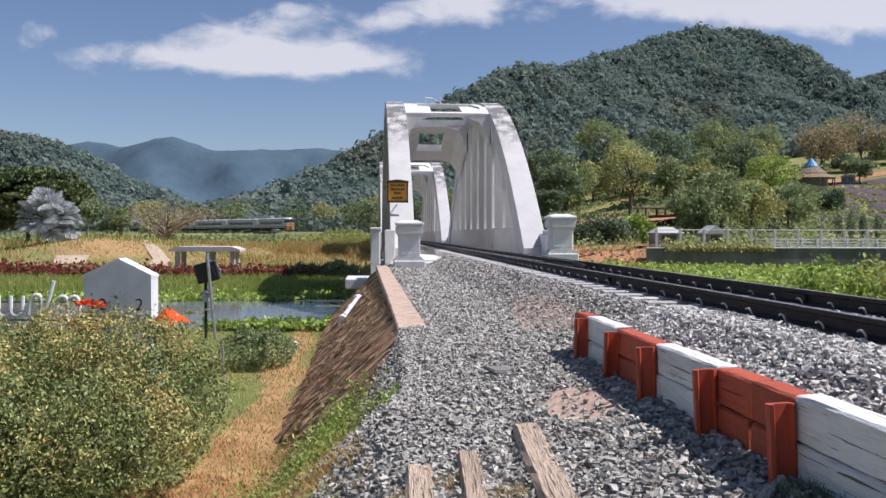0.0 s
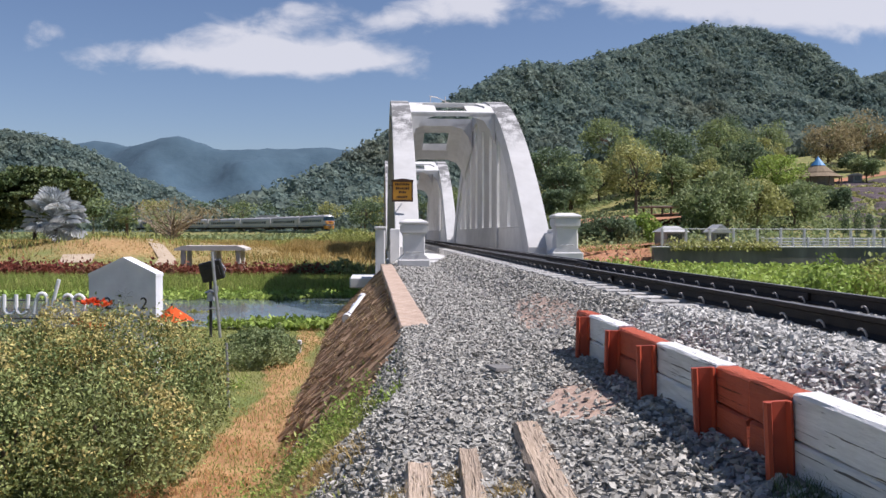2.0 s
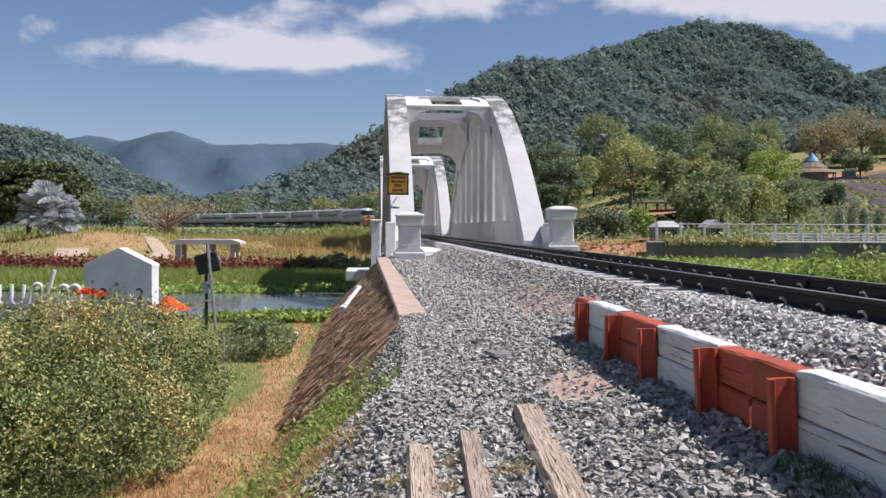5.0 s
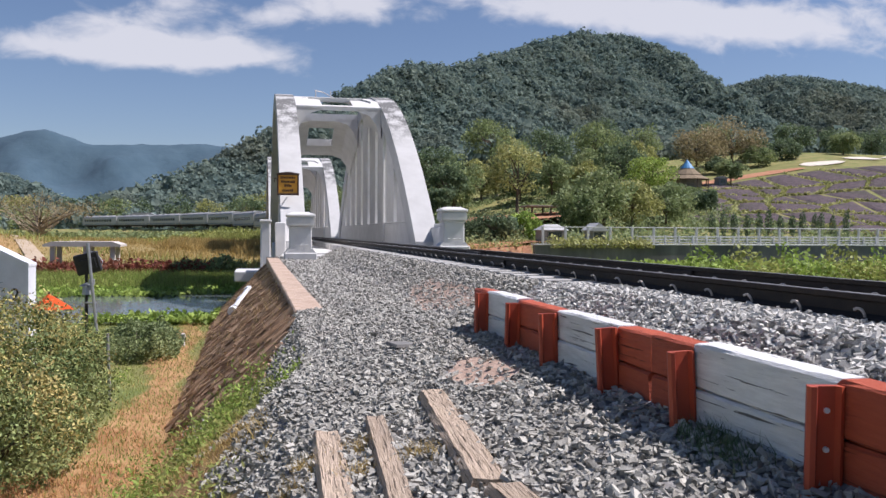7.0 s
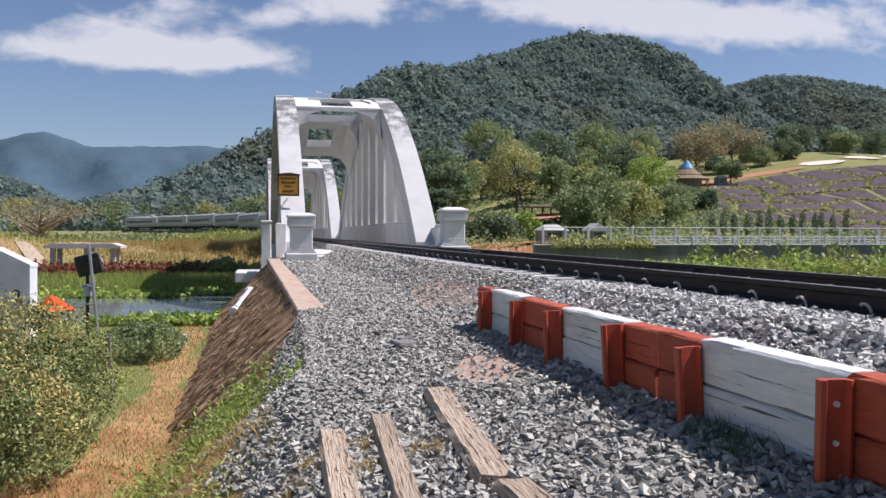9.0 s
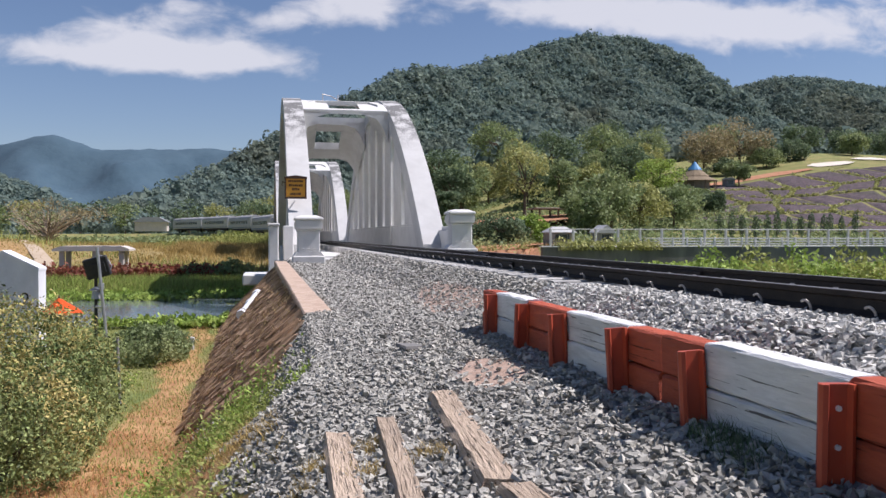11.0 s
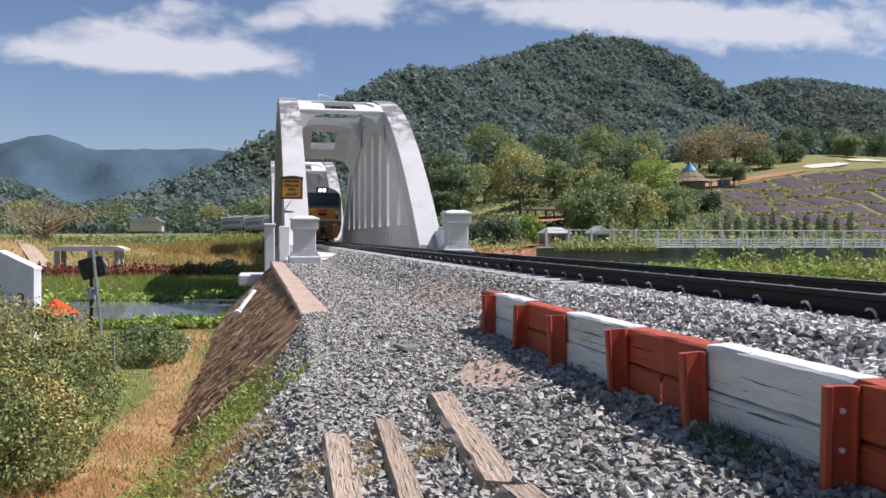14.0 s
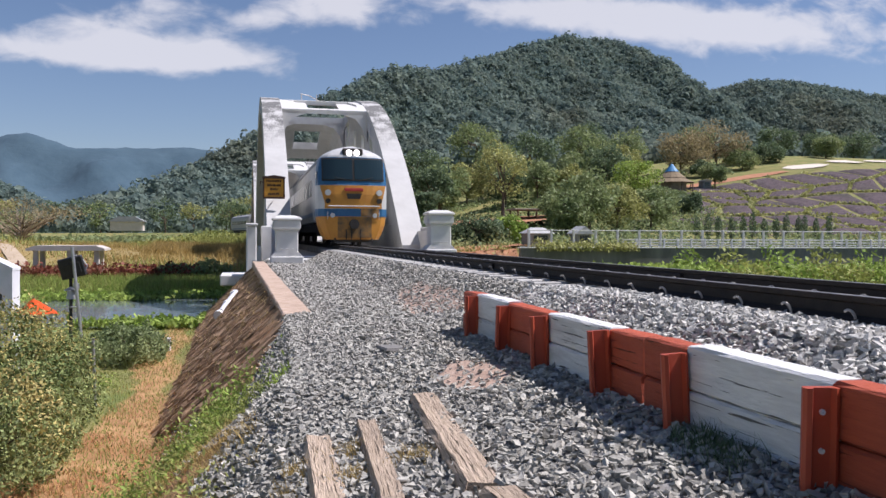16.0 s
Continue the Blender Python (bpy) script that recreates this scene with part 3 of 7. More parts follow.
FAR_RIDGE = [(-2600, 4100, 380), (-1928, 4100, 389), (-1520, 4200, 402), (-1400, 4300, 434), (-1283, 4300, 433), (-1177, 4250, 412), (-1072, 4150, 421), (-940, 4100, 445), (-831, 4100, 416), (-729, 4100, 385), (-600, 4100, 386), (-377, 4200, 404), (-163, 4200, 402), (161, 4200, 366), (700, 4300, 330)]
FAR_RIDGE = rounded(FAR_RIDGE)
SPUR = rounded([(118, 720, 128), (165, 672, 100), (205, 605, 66), (232, 530, 28), (240, 480, 8)])
hill("wooded_hill_east", MOUNTAIN, -260, 1300, 330, 1400, 13, 1.0, HAZED_FLOOR, "steep rounded hill wholly covered in green forest", 0.4, spur=SPUR)
hill("wooded_hill_west", LEFT_HILL, -700, 0, 330, 800, 13, 0.8, HAZED_FLOOR, "low dark wooded hill behind the fields", 1.7)
# The blue base colour has the distance haze mixed into it.
far_haze_mat = mat("distant_hills", (0.052, 0.092, 0.125), (0.064, 0.108, 0.142), 0.012, 1.0, 0.3, 0.03, dist=10.0)
hill("distant_hills", FAR_RIDGE, -3400, 1300, 3500, 4800, 40, 2.2, far_haze_mat, "hazy blue mountain ridge far off", 0.9, 0.0)
frng = np.random.default_rng(5)
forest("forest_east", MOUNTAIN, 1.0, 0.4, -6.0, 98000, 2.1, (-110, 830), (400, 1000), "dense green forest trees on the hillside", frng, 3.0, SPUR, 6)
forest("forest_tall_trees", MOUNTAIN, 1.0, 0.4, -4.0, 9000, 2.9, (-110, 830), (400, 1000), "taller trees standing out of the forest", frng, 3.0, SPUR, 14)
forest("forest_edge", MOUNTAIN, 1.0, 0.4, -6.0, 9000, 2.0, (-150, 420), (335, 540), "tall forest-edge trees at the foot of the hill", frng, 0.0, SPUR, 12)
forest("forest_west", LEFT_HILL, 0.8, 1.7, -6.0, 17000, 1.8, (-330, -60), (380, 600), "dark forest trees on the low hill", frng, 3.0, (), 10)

# ---- river ----
water = plain("still_water", (0.15, 0.175, 0.178), 0.05, spec=1.0)
wn2, wl2 = water.node_tree.nodes, water.node_tree.links
wt, wb = wn2.new("ShaderNodeTexNoise"), wn2.new("ShaderNodeBump")
wt.inputs["Scale"].default_value, wb.inputs["Strength"].default_value, wb.inputs["Distance"].default_value = 3.0, 0.5, 0.02
wl2.new(wn2.new("ShaderNodeTexCoord").outputs["Object"], wt.inputs["Vector"])
wl2.new(wt.outputs["Fac"], wb.inputs["Height"])
wl2.new(wb.outputs[0], wn2["Principled BSDF"].inputs["Normal"])
tagged(part("water", mesh_of("water", [(-70, 28, -2.9), (70, 28, -2.9), (70, 82, -2.9), (-70, 82, -2.9)], [(0, 1, 2, 3)], water)), "still river water reflecting the sky", "water", kind="structure")

# ---- bridge: two bowstring arches of white concrete ----
RIB_X, RIB_W, APEX, HALF, RISE = 2.74, 1.0, 54.0, 18.3, 8.5


def outer(y):
    return RISE * (1 - ((y - APEX) / HALF) ** 2)


def inner(y):
    t = abs(y - APEX) / HALF
    return outer(y) - 0.85 - 0.75 * t * t


def rib_shape():
    bm = bmesh.new()
    n = 40
    top = [(APEX - HALF + 2 * HALF * i / n, 0) for i in range(n + 1)]
    prof = [(y, outer(y)) for y, _ in top]
    low = [(y, max(-0.9, inner(y))) for y, _ in top]
    rings = []
    for (y, z1), (_, z0) in zip(prof, low):
        rings.append([bm.verts.new((sx * RIB_W / 2, y, z)) for sx, z in ((-1, z1), (1, z1), (1, z0), (-1, z0))])
    for a, b in zip(rings, rings[1:]):
        for k in range(4):
            bm.faces.new((a[k], a[(k + 1) % 4], b[(k + 1) % 4], b[k]))
    bm.faces.new(rings[0][::-1])
    bm.faces.new(rings[-1])
    return bm


def brace_shape(y0, y1, near, far, thick):
    """A slab between the ribs that follows the arch, with a long eight-sided opening and haunched corners."""
    x = RIB_X - RIB_W / 2 + 0.02
    bm = bmesh.new()
    hy0, hy1 = y0 + near, y1 - far
    hx = x - 0.40
    hole = [(-hx, (hy0 + hy1) / 2 - 0.25), (-hx + 0.38, hy0), (hx - 0.38, hy0), (hx, (hy0 + hy1) / 2 - 0.25), (hx, (hy0 + hy1) / 2 + 0.25), (hx - 0.38, hy1), (-hx + 0.38, hy1), (-hx, (hy0 + hy1) / 2 + 0.25)]
    rim = [(-x, (hy0 + hy1) / 2 - 0.25), (-x, y0), (x, y0), (x, (hy0 + hy1) / 2 - 0.25), (x, (hy0 + hy1) / 2 + 0.25), (x, y1), (-x, y1), (-x, (hy0 + hy1) / 2 + 0.25)]
    layers = []
    for off in (-0.02, -thick):
        layers.append(([bm.verts.new((u, w, outer(w) + off)) for u, w in hole], [bm.verts.new((u, w, outer(w) + off)) for u, w in rim]))
    (h0, r0), (h1, r1) = layers
    for k in range(8):
        j = (k + 1) % 8
        bm.faces.new((r0[k], r0[j], h0[j], h0[k]))
        bm.faces.new((r1[k], h1[k], h1[j], r1[j]))
        bm.faces.new((h0[k], h0[j], h1[j], h1[k]))
        bm.faces.new((r0[k], r1[k], r1[j], r0[j]))
    return bm


def haunch_shape(y0, y1, sign, thick):
    """A broad splayed gusset under the slab, where it meets the rib, following the arch."""
    x = RIB_X - RIB_W / 2 + 0.01
    bm = bmesh.new()
    rings = []
    for k in range(7):
        w = y0 + (y1 - y0) * k / 6
        z = outer(w) - thick + 0.04
        rings.append([bm.verts.new((sign * u, w, z + dz)) for u, dz in ((x, 0.1), (x - 1.42, 0.06), (x - 1.34, -0.02), (x - 0.62, -0.26), (x - 0.26, -0.75), (x, -1.55))])
    for p, q in zip(rings, rings[1:]):
        for k in range(6):
            bm.faces.new((p[k], p[(k + 1) % 6], q[(k + 1) % 6], q[k]))
    bm.faces.new(rings[0][::-1])
    bm.faces.new(rings[-1])
    return bm


def make_arch(offset, label):
    b = thing("arch_bridge_span", pose(0, offset, 0), label=label, category="bridge", group="bridge spans")
    for s in (-1, 1):
        part("arch_rib", rib_shape(), WEATHERED, b, "white arch rib with black weather stains", pose(s * RIB_X, 0, 0))
        for k in range(9):
            # broad flat hangers, their heads cut to the slope of the arch
            y = APEX - HALF + 3.9 + 3.5 * k
            y0, y1 = y - 0.75, y + 1.70
            head = [(v, max(0.75, inner(v) + 0.22)) for v in (y1, (y0 + y1) / 2, y0)]
            part("hanger", extrude_profile([(y0, 0.7), (y1, 0.7)] + head, "x", -0.17, 0.17), WHITEWASH, b, at=pose(s * (RIB_X - 0.24), 0, 0))
        part("parapet", box(-0.22, 0.22, APEX - HALF + 1.3, APEX + HALF - 1.3, -0.6, 0.82, 0.03), WHITEWASH, b, at=pose(s * (RIB_X - 0.2), 0, 0))
        part("parapet_coping", box(-0.24, 0.24, APEX - HALF + 1.3, APEX + HALF - 1.3, 0.82, 0.90, 0.02), WHITEWASH, b, at=pose(s * (RIB_X - 0.2), 0, 0))
        part("drain_pipe", tube([(0, 0, -0.3), (0, 0, 6.2)], 0.06, 8), WHITEWASH, b, "white drain pipe down the inner face", pose(s * (RIB_X - 0.47), APEX - 8.5, 0))
        part("end_block", box(-0.2, 0.2, APEX - HALF - 0.9, APEX - HALF + 0.4, -0.9, 0.75, 0.03), WHITEWASH, b, at=pose(s * (RIB_X + 0.55), 0, 0))
    for y0, y1, near, far, thick in ((46.4, 53.4, 0.28, 4.3, 0.24), (57.7, 63.1, 1.35, 1.25, 0.5)):
        part("top_brace", brace_shape(y0, y1, near, far, thick), WHITEWASH, b, "white slab brace with a long eight-sided opening")
        for s in (-1, 1):
            part("haunch", haunch_shape(y0, y1, s, thick), WHITEWASH, b)
    part("deck", box(-3.1, 3.1, APEX - HALF - 1.5, APEX + HALF + 1.5, -1.6, -0.42, 0.03), WHITEWASH, b)
    part("pier", box(-3.3, 3.3, APEX + HALF + 0.8, APEX + HALF + 3.6, -6, -1.6, 0.1), WHITEWASH, b)
    return b


def crown_rail():
    r = thing("maintenance_rail", pose(-0.35, 53.0, outer(53.0) - 0.02), label="thin grey pipe rail on top of the arch", category="rail")
    for x in (-0.45, 0.45):
        part("post", tube([(x, 0, 0), (x, 0, 0.42)], 0.025, 6), CLIP_STEEL, r)
    part("handrail", tube([(-0.5, 0, 0.42), (0.0, 0.4, 0.40), (0.75, 1.2, 0.18)], 0.025, 6), CLIP_STEEL, r)
    part("cross_tie", box(-1.9, 2.6, -0.12, 0.12, -0.12, 0.02, 0.02), WHITEWASH, r)


crown_rail()
span = make_arch(0, "white concrete arch bridge span with streaked black weathering")
copy_thing(span, pose(0, 43.0, 0))
ab = thing("bridge_abutment", label="pale concrete abutment with a stepped wing wall", category="abutment")
part("wing_wall", box(-4.06, -3.70, 32.6, 36.8, -3.5, 0.72, 0.04), WHITEWASH, ab)
part("wall_cap", box(-4.10, -3.66, 32.5, 36.9, 0.72, 0.82, 0.03), WHITEWASH, ab)
part("footing", box(-4.95, -3.75, 30.6, 33.2, -1.35, -0.98, 0.04), WHITEWASH, ab, "flat concrete footing slab")
part("front_wall", box(-3.3, 3.3, 33.5, 35.6, -5, -0.5, 0.05), WHITEWASH, ab)
part("wing_wall", box(3.0, 3.6, 32.6, 36.8, -3.5, 0.6, 0.04), WHITEWASH, ab)


def pedestal(m, label):
    p = thing("bridge_pedestal", m, label=label, category="pedestal", group="pedestals at the bridge end")
    part("plinth", box(-0.55, 0.55, -0.55, 0.55, -0.5, 0.16, 0.03), WHITEWASH, p)
    bm = extrude_profile([(-0.53, 0.16), (0.53, 0.16), (0.405, 0.30), (-0.405, 0.30)], "y", -0.405, 0.405)
    part("base_moulding", bm, WHITEWASH, p)
    part("shaft", box(-0.375, 0.375, -0.375, 0.375, 0.26, 1.06, 0.025), WHITEWASH, p)
    part("neck_band", box(-0.405, 0.405, -0.405, 0.405, 1.0, 1.06, 0.015), WHITEWASH, p)
    part("cap", box(-0.465, 0.465, -0.465, 0.465, 1.06, 1.38, 0.04, segments=2), WHITEWASH, p)
    part("cap_slab", box(-0.49, 0.49, -0.49, 0.49, 1.38, 1.48, 0.03), WHITEWASH, p)
    bm = bmesh.new()
    a4 = [bm.verts.new((sx * 0.465, sy * 0.465, 1.48)) for sx, sy in ((-1, -1), (1, -1), (1, 1), (-1, 1))]
    b4 = [bm.verts.new((sx * 0.26, sy * 0.26, 1.56)) for sx, sy in ((-1, -1), (1, -1), (1, 1), (-1, 1))]
    for i in range(4):
        bm.faces.new((a4[i], a4[(i + 1) % 4], b4[(i + 1) % 4], b4[i]))
    bm.faces.new(b4)
    bm.faces.new(a4[::-1])
    part("cap_top", bm, WHITEWASH, p)
    for k in (-0.2, 0, 0.2):
        part("stud", box(k - 0.035, k + 0.035, -0.405, -0.43, 0.42, 0.405, 0.01), WHITEWASH, p)
    return p


pedestal(pose(-2.72, 30.6, -0.50), "squat white pedestal with a moulded cap beside the track")
pedestal(pose(2.72, 30.9, -0.26), "squat white pedestal beyond the rails")

# ---- sign on the rib ----
SIGN_FACE, SIGN_DARK = mat("sign_orange", (0.62, 0.30, 0.03), (0.56, 0.25, 0.025), 3, 0.5, 0.05), mat("sign_frame_brown", (0.07, 0.035, 0.02), (0.05, 0.025, 0.015), 6, 0.6, 0.2)
sg = thing("notice_board", pose(-2.93, 37.2, 1.97), label="orange notice board with dark lettering in a brown frame", category="sign")
part("panel", box(-0.40, 0.40, -0.02, 0.02, 0, 0.80, 0.008), SIGN_FACE, sg)
for nm, b in (("frame_side", (-0.45, -0.39, -0.05, 0.03, -0.03, 0.86)), ("frame_side", (0.39, 0.45, -0.05, 0.03, -0.03, 0.86)), ("frame_bottom", (-0.45, 0.45, -0.055, 0.03, -0.06, 0.02))):
    part(nm, box(*b, 0.008), SIGN_DARK, sg)
part("frame_top", extrude_profile([(-0.47, 0.78), (0.47, 0.78), (0.47, 0.86), (0.06, 0.92), (-0.06, 0.92), (-0.47, 0.86)], "y", -0.06, 0.03), SIGN_DARK, sg)
part("bracket", tube([(-0.42, 0.02, 0.6), (-0.55, 0.06, 0.66), (-0.56, 0.3, 0.5)], 0.015), SIGN_DARK, sg)
part("bracket", tube([(0.2, 0.02, 0.2), (0.2, 0.6, 0.2)], 0.02), SIGN_DARK, sg)
srng = random.Random(3)
for row, (w, z) in enumerate(((0.62, 0.68), (0.56, 0.50), (0.30, 0.34), (0.50, 0.14))):
    x = -w / 2
    while x < w / 2 - 0.03:
        q = srng.uniform(0.04, 0.08)
        part("letter_bar", box(x, min(x + q, w / 2), -0.03, -0.018, z - 0.045, z + srng.uniform(0.03, 0.06)), SIGN_DARK, sg)
        x += q + 0.018


# ---- track ----
track = thing("railway_track", label="metre-gauge railway track on grey ballast with dark rails", category="railway track")


def rail_profile():
    half = [(0.065, -0.152), (0.065, -0.140), (0.014, -0.118), (0.010, -0.05), (0.033, -0.036), (0.035, -0.006), (0.029, 0.0)]
    return half + [(-x, z) for x, z in half[::-1]]


def rail_mesh(name, y0, y1):
    bm = extrude_profile(rail_profile(), "y", y0, y1)
    me = finish(bm, name, RAIL_RUST)
    me.materials.append(RAIL_TOP)
    for p in me.polygons:
        if p.normal.z > 0.9 and p.center.z > -0.02:
            p.material_index = 1
    return me


for s in (-1, 1):
    part("rail", rail_mesh("rail", -12, 135), None, track, at=pose(s * 0.535, 0, 0))
    part("guard_rail", rail_mesh("guard_rail", 18.5, 112), None, track, "dark inner guard rail", pose(s * 0.34, 0, -0.004))
    g = tube([(s * 0.34, 18.5, -0.06), (s * 0.27, 17.6, -0.06), (s * 0.14, 16.7, -0.07)], 0.05, 6)
    part("guard_rail_end", g, RAIL_RUST, track)
    part("rail_joint_bar", box(-0.02, 0.02, -0.25, 0.25, -0.125, -0.045, 0.008), RAIL_RUST, track, at=pose(s * 0.535 - 0.03, 9.0 if s > 0 else 12.7, 0))


def clip_mesh(sign):
    pts = []
    for k in range(7):
        a = -0.9 + k * 0.55
        pts.append((sign * (0.075 + 0.03 * math.sin(a * 0.5)), -0.032 * math.cos(a), -0.120 + 0.036 * math.sin(a)))
    return finish(tube(pts, 0.009, 6), "rail_clip", CLIP_STEEL)


sleeper_bm = extrude_profile([(-0.13, -0.40), (0.13, -0.40), (0.11, -0.17), (0.09, -0.16), (-0.09, -0.16), (-0.11, -0.17)], "x", -1.0, 1.0)
sleeper_me = finish(sleeper_bm, "sleeper", SLEEPER_CONCRETE)
clip_out, clip_in = clip_mesh(-1), clip_mesh(1)
for k in range(-8, 182):
    y = 6.4 + 0.6 * k
    s = part("sleeper", sleeper_me, None, track, at=pose(random.uniform(-0.02, 0.02), y, 0, 0, 0, random.uniform(-0.4, 0.4)))
    if y < 34:
        for r in (-0.535, 0.535):
            part("rail_clip", clip_out, None, s, at=pose(r, 0, 0))
            if y < 14:
                part("rail_clip", clip_in, None, s, at=pose(r, 0, 0))

# ---- barrier of painted old sleepers ----
barrier = thing("timber_barrier", label="low barrier of stacked timbers painted red and white beside the track", category="barrier")
BX = -1.86
brng = random.Random(11)


def beam(y0, y1, z0, z1, material, x=BX):
    """A worn timber baulk with softened, uneven edges and a few splits."""
    bm = bmesh.new()
    n = max(3, int((y1 - y0) / 0.12))
    prof = [(-0.075, 0.012), (-0.063, 0.0), (0.063, 0.0), (0.075, 0.012), (0.075, z1 - z0 - 0.014), (0.06, z1 - z0), (-0.06, z1 - z0), (-0.075, z1 - z0 - 0.014)]
    rings = []
    for i in range(n + 1):
        y = y0 + (y1 - y0) * i / n
        rings.append([bm.verts.new((u + brng.uniform(-0.004, 0.004), y + (brng.uniform(-0.012, 0.012) if i in (0, n) else 0), z0 + v + brng.uniform(-0.004, 0.003))) for u, v in prof])
    for a, b in zip(rings, rings[1:]):
        for k in range(8):
            bm.faces.new((a[k], b[k], b[(k + 1) % 8], a[(k + 1) % 8]))
    bm.faces.new(rings[0])
    bm.faces.new(rings[-1][::-1])
    return part("beam", bm, material, barrier, at=pose(x + brng.uniform(-0.008, 0.008), 0, 0))


Z0, Z1, Z2 = -0.67, -0.44, -0.215
for y0, y1, red in ((8.25, 8.80, 1), (7.24, 8.25, 0), (6.22, 7.24, 1), (5.10, 6.22, 0), (4.63, 5.10, 1), (4.13, 4.60, 1), (2.99, 4.13, 0), (1.9, 2.99, 1), (1.0, 1.9, 0), (-0.2, 1.0, 1)):
    beam(y0, y1 - 0.004, Z1 + 0.006, Z2 + brng.uniform(-0.01, 0.012), (PAINT_WHITE, PAINT_RED)[red])
    beam(y0, y1 - 0.004, Z0, Z1, (PAINT_WHITE, PAINT_RED)[red])
for y in (8.27, 7.22, 6.23, 5.10, 4.14, 2.99, 1.95, 1.0):
    # short lengths of folded steel set upright against the timbers, their webs across the track
    prof = [(0.0, 0.0), (0.0, -0.05), (-0.018, -0.06), (-0.03, -0.035), (-0.10, -0.035), (-0.115, -0.06), (-0.135, -0.055), (-0.14, -0.03), (-0.13, 0.0)]
    lean = brng.uniform(-3, 3)
    bm = extrude_profile(prof, "z", -0.95, -0.235 + brng.uniform(-0.01, 0.01))
    p = part("post", bm, STEEL_RED, barrier, "red painted folded steel post", pose(BX - 0.072, y, 0, 0, 0, brng.uniform(-8, 4)) @ pose(0, 0, -0.6, lean * 0.5, lean) @ pose(0, 0, 0.6))
    if y < 3.5:
        for zz in (-0.32, -0.47):
            part("bolt", tube([(-0.065, -0.045, zz), (-0.065, -0.03, zz)], 0.012, 8), PAINT_WHITE, p, "pale bolt head")

# ---- loose old sleepers on the ballast ----


def plank(xa, ya, xb, yb, w, label):
    """A weathered timber lying from one end to the other."""
    length = math.hypot(xb - xa, yb - ya)
    bm = bmesh.new()
    n = 14
    r = random.Random(int(xa * 1000))
    prof = [(-0.5, 0.0), (0.5, 0.0), (0.52, 0.75), (0.40, 1.0), (0.05, 0.97), (-0.38, 1.0), (-0.51, 0.7)]
    rings = []
    for i in range(n + 1):
        t = i / n
        end = 0.04 * (1 if i == 0 else -1 if i == n else 0)
        rings.append([bm.verts.new(((u + r.uniform(-0.025, 0.025)) * w, length * t + (r.uniform(0, 1) * end), v * 0.13 + r.uniform(-0.006, 0.006))) for u, v in prof])
    k7 = len(prof)
    for a, b in zip(rings, rings[1:]):
        for k in range(k7):
            bm.faces.new((a[k], a[(k + 1) % k7], b[(k + 1) % k7], b[k]))
    bm.faces.new(rings[0][::-1])
    bm.faces.new(rings[-1])
    za, zb = hit_land(xa, ya), hit_land(xb, yb)
    slope = math.degrees(math.atan2(zb - za, length))
    turn = math.degrees(math.atan2(-(xb - xa), yb - ya))
    ob = part("old_timber_sleeper", bm, OLD_TIMBER, None, "", pose(xa, ya, za - 0.075, slope, 0, turn))
    return tagged(ob, label, "timber", group="loose sleepers")


plank(-3.75, 3.6, -3.68, 5.9, 0.19, "weathered split timber sleeper half sunk in the ballast")
plank(-3.48, 3.6, -3.345, 5.95, 0.145, "narrow grey split timber lying in the ballast")
plank(-3.03, 4.05, -2.89, 6.25, 0.20, "thick weathered timber sleeper lying on the ballast")
plank(-2.93, 2.0, -2.985, 3.98, 0.19, "weathered timber sleeper end to end with another")
plank(-4.10, 3.2, -4.22, 4.85, 0.15, "old timber stub sunk in earth and dry grass")


# ---- train ----
CAR_L, GAP = 21.6, 22.4
T_ORANGE = mat("train_orange", (0.52, 0.24, 0.035), (0.44, 0.19, 0.03), 2, 0.45, 0.03, c3=(0.20, 0.11, 0.04), large=0.5)
T_BLUE = mat("train_blue", (0.025, 0.10, 0.21), (0.03, 0.12, 0.25), 2, 0.35, 0.02)
T_SILVER = mat("train_silver", (0.46, 0.46, 0.45), (0.38, 0.38, 0.37), 1.5, 0.45, 0.03, metal=0.2, c3=(0.33, 0.32, 0.30), large=0.5)
T_WHITE = mat("train_off_white", (0.55, 0.55, 0.54), (0.46, 0.46, 0.45), 1.5, 0.45, 0.03, c3=(0.36, 0.35, 0.33), large=0.5)
T_ROOF = mat("train_roof", (0.40, 0.40, 0.40), (0.30, 0.30, 0.30), 1.2, 0.7, 0.1, c3=(0.2, 0.19, 0.18))
T_GLASS = plain("train_glass", (0.015, 0.03, 0.035), 0.08, spec=0.6)
T_DARK = mat("train_underframe", (0.025, 0.022, 0.02), (0.045, 0.04, 0.035), 5, 0.8, 0.3)
T_GRIME = mat("train_front_grime", (0.10, 0.075, 0.045), (0.36, 0.18, 0.04), 2.5, 0.7, 0.1)
T_LAMP = plain("lit_headlamp", (0.9, 0.9, 0.85), 0.2, glow=3.5)
T_LENS = plain("lamp_lens", (0.6, 0.6, 0.58), 0.15)
T_RED = plain("train_number_red", (0.45, 0.05, 0.04), 0.5)


def car_section(scale=1.0, drop=0.0):
    """Outline of the body from the sill, up the side and over the roof: (x, z)."""
    side = [(1.30, 0.95), (1.38, 1.15), (1.38, 2.80), (1.33, 3.22), (1.14, 3.54), (0.75, 3.76), (0.32, 3.85)]
    full = side + [(-x, z) for x, z in side[::-1]]
    return [(x * scale, z - drop * (z - 1) / 2.7) for x, z in full]


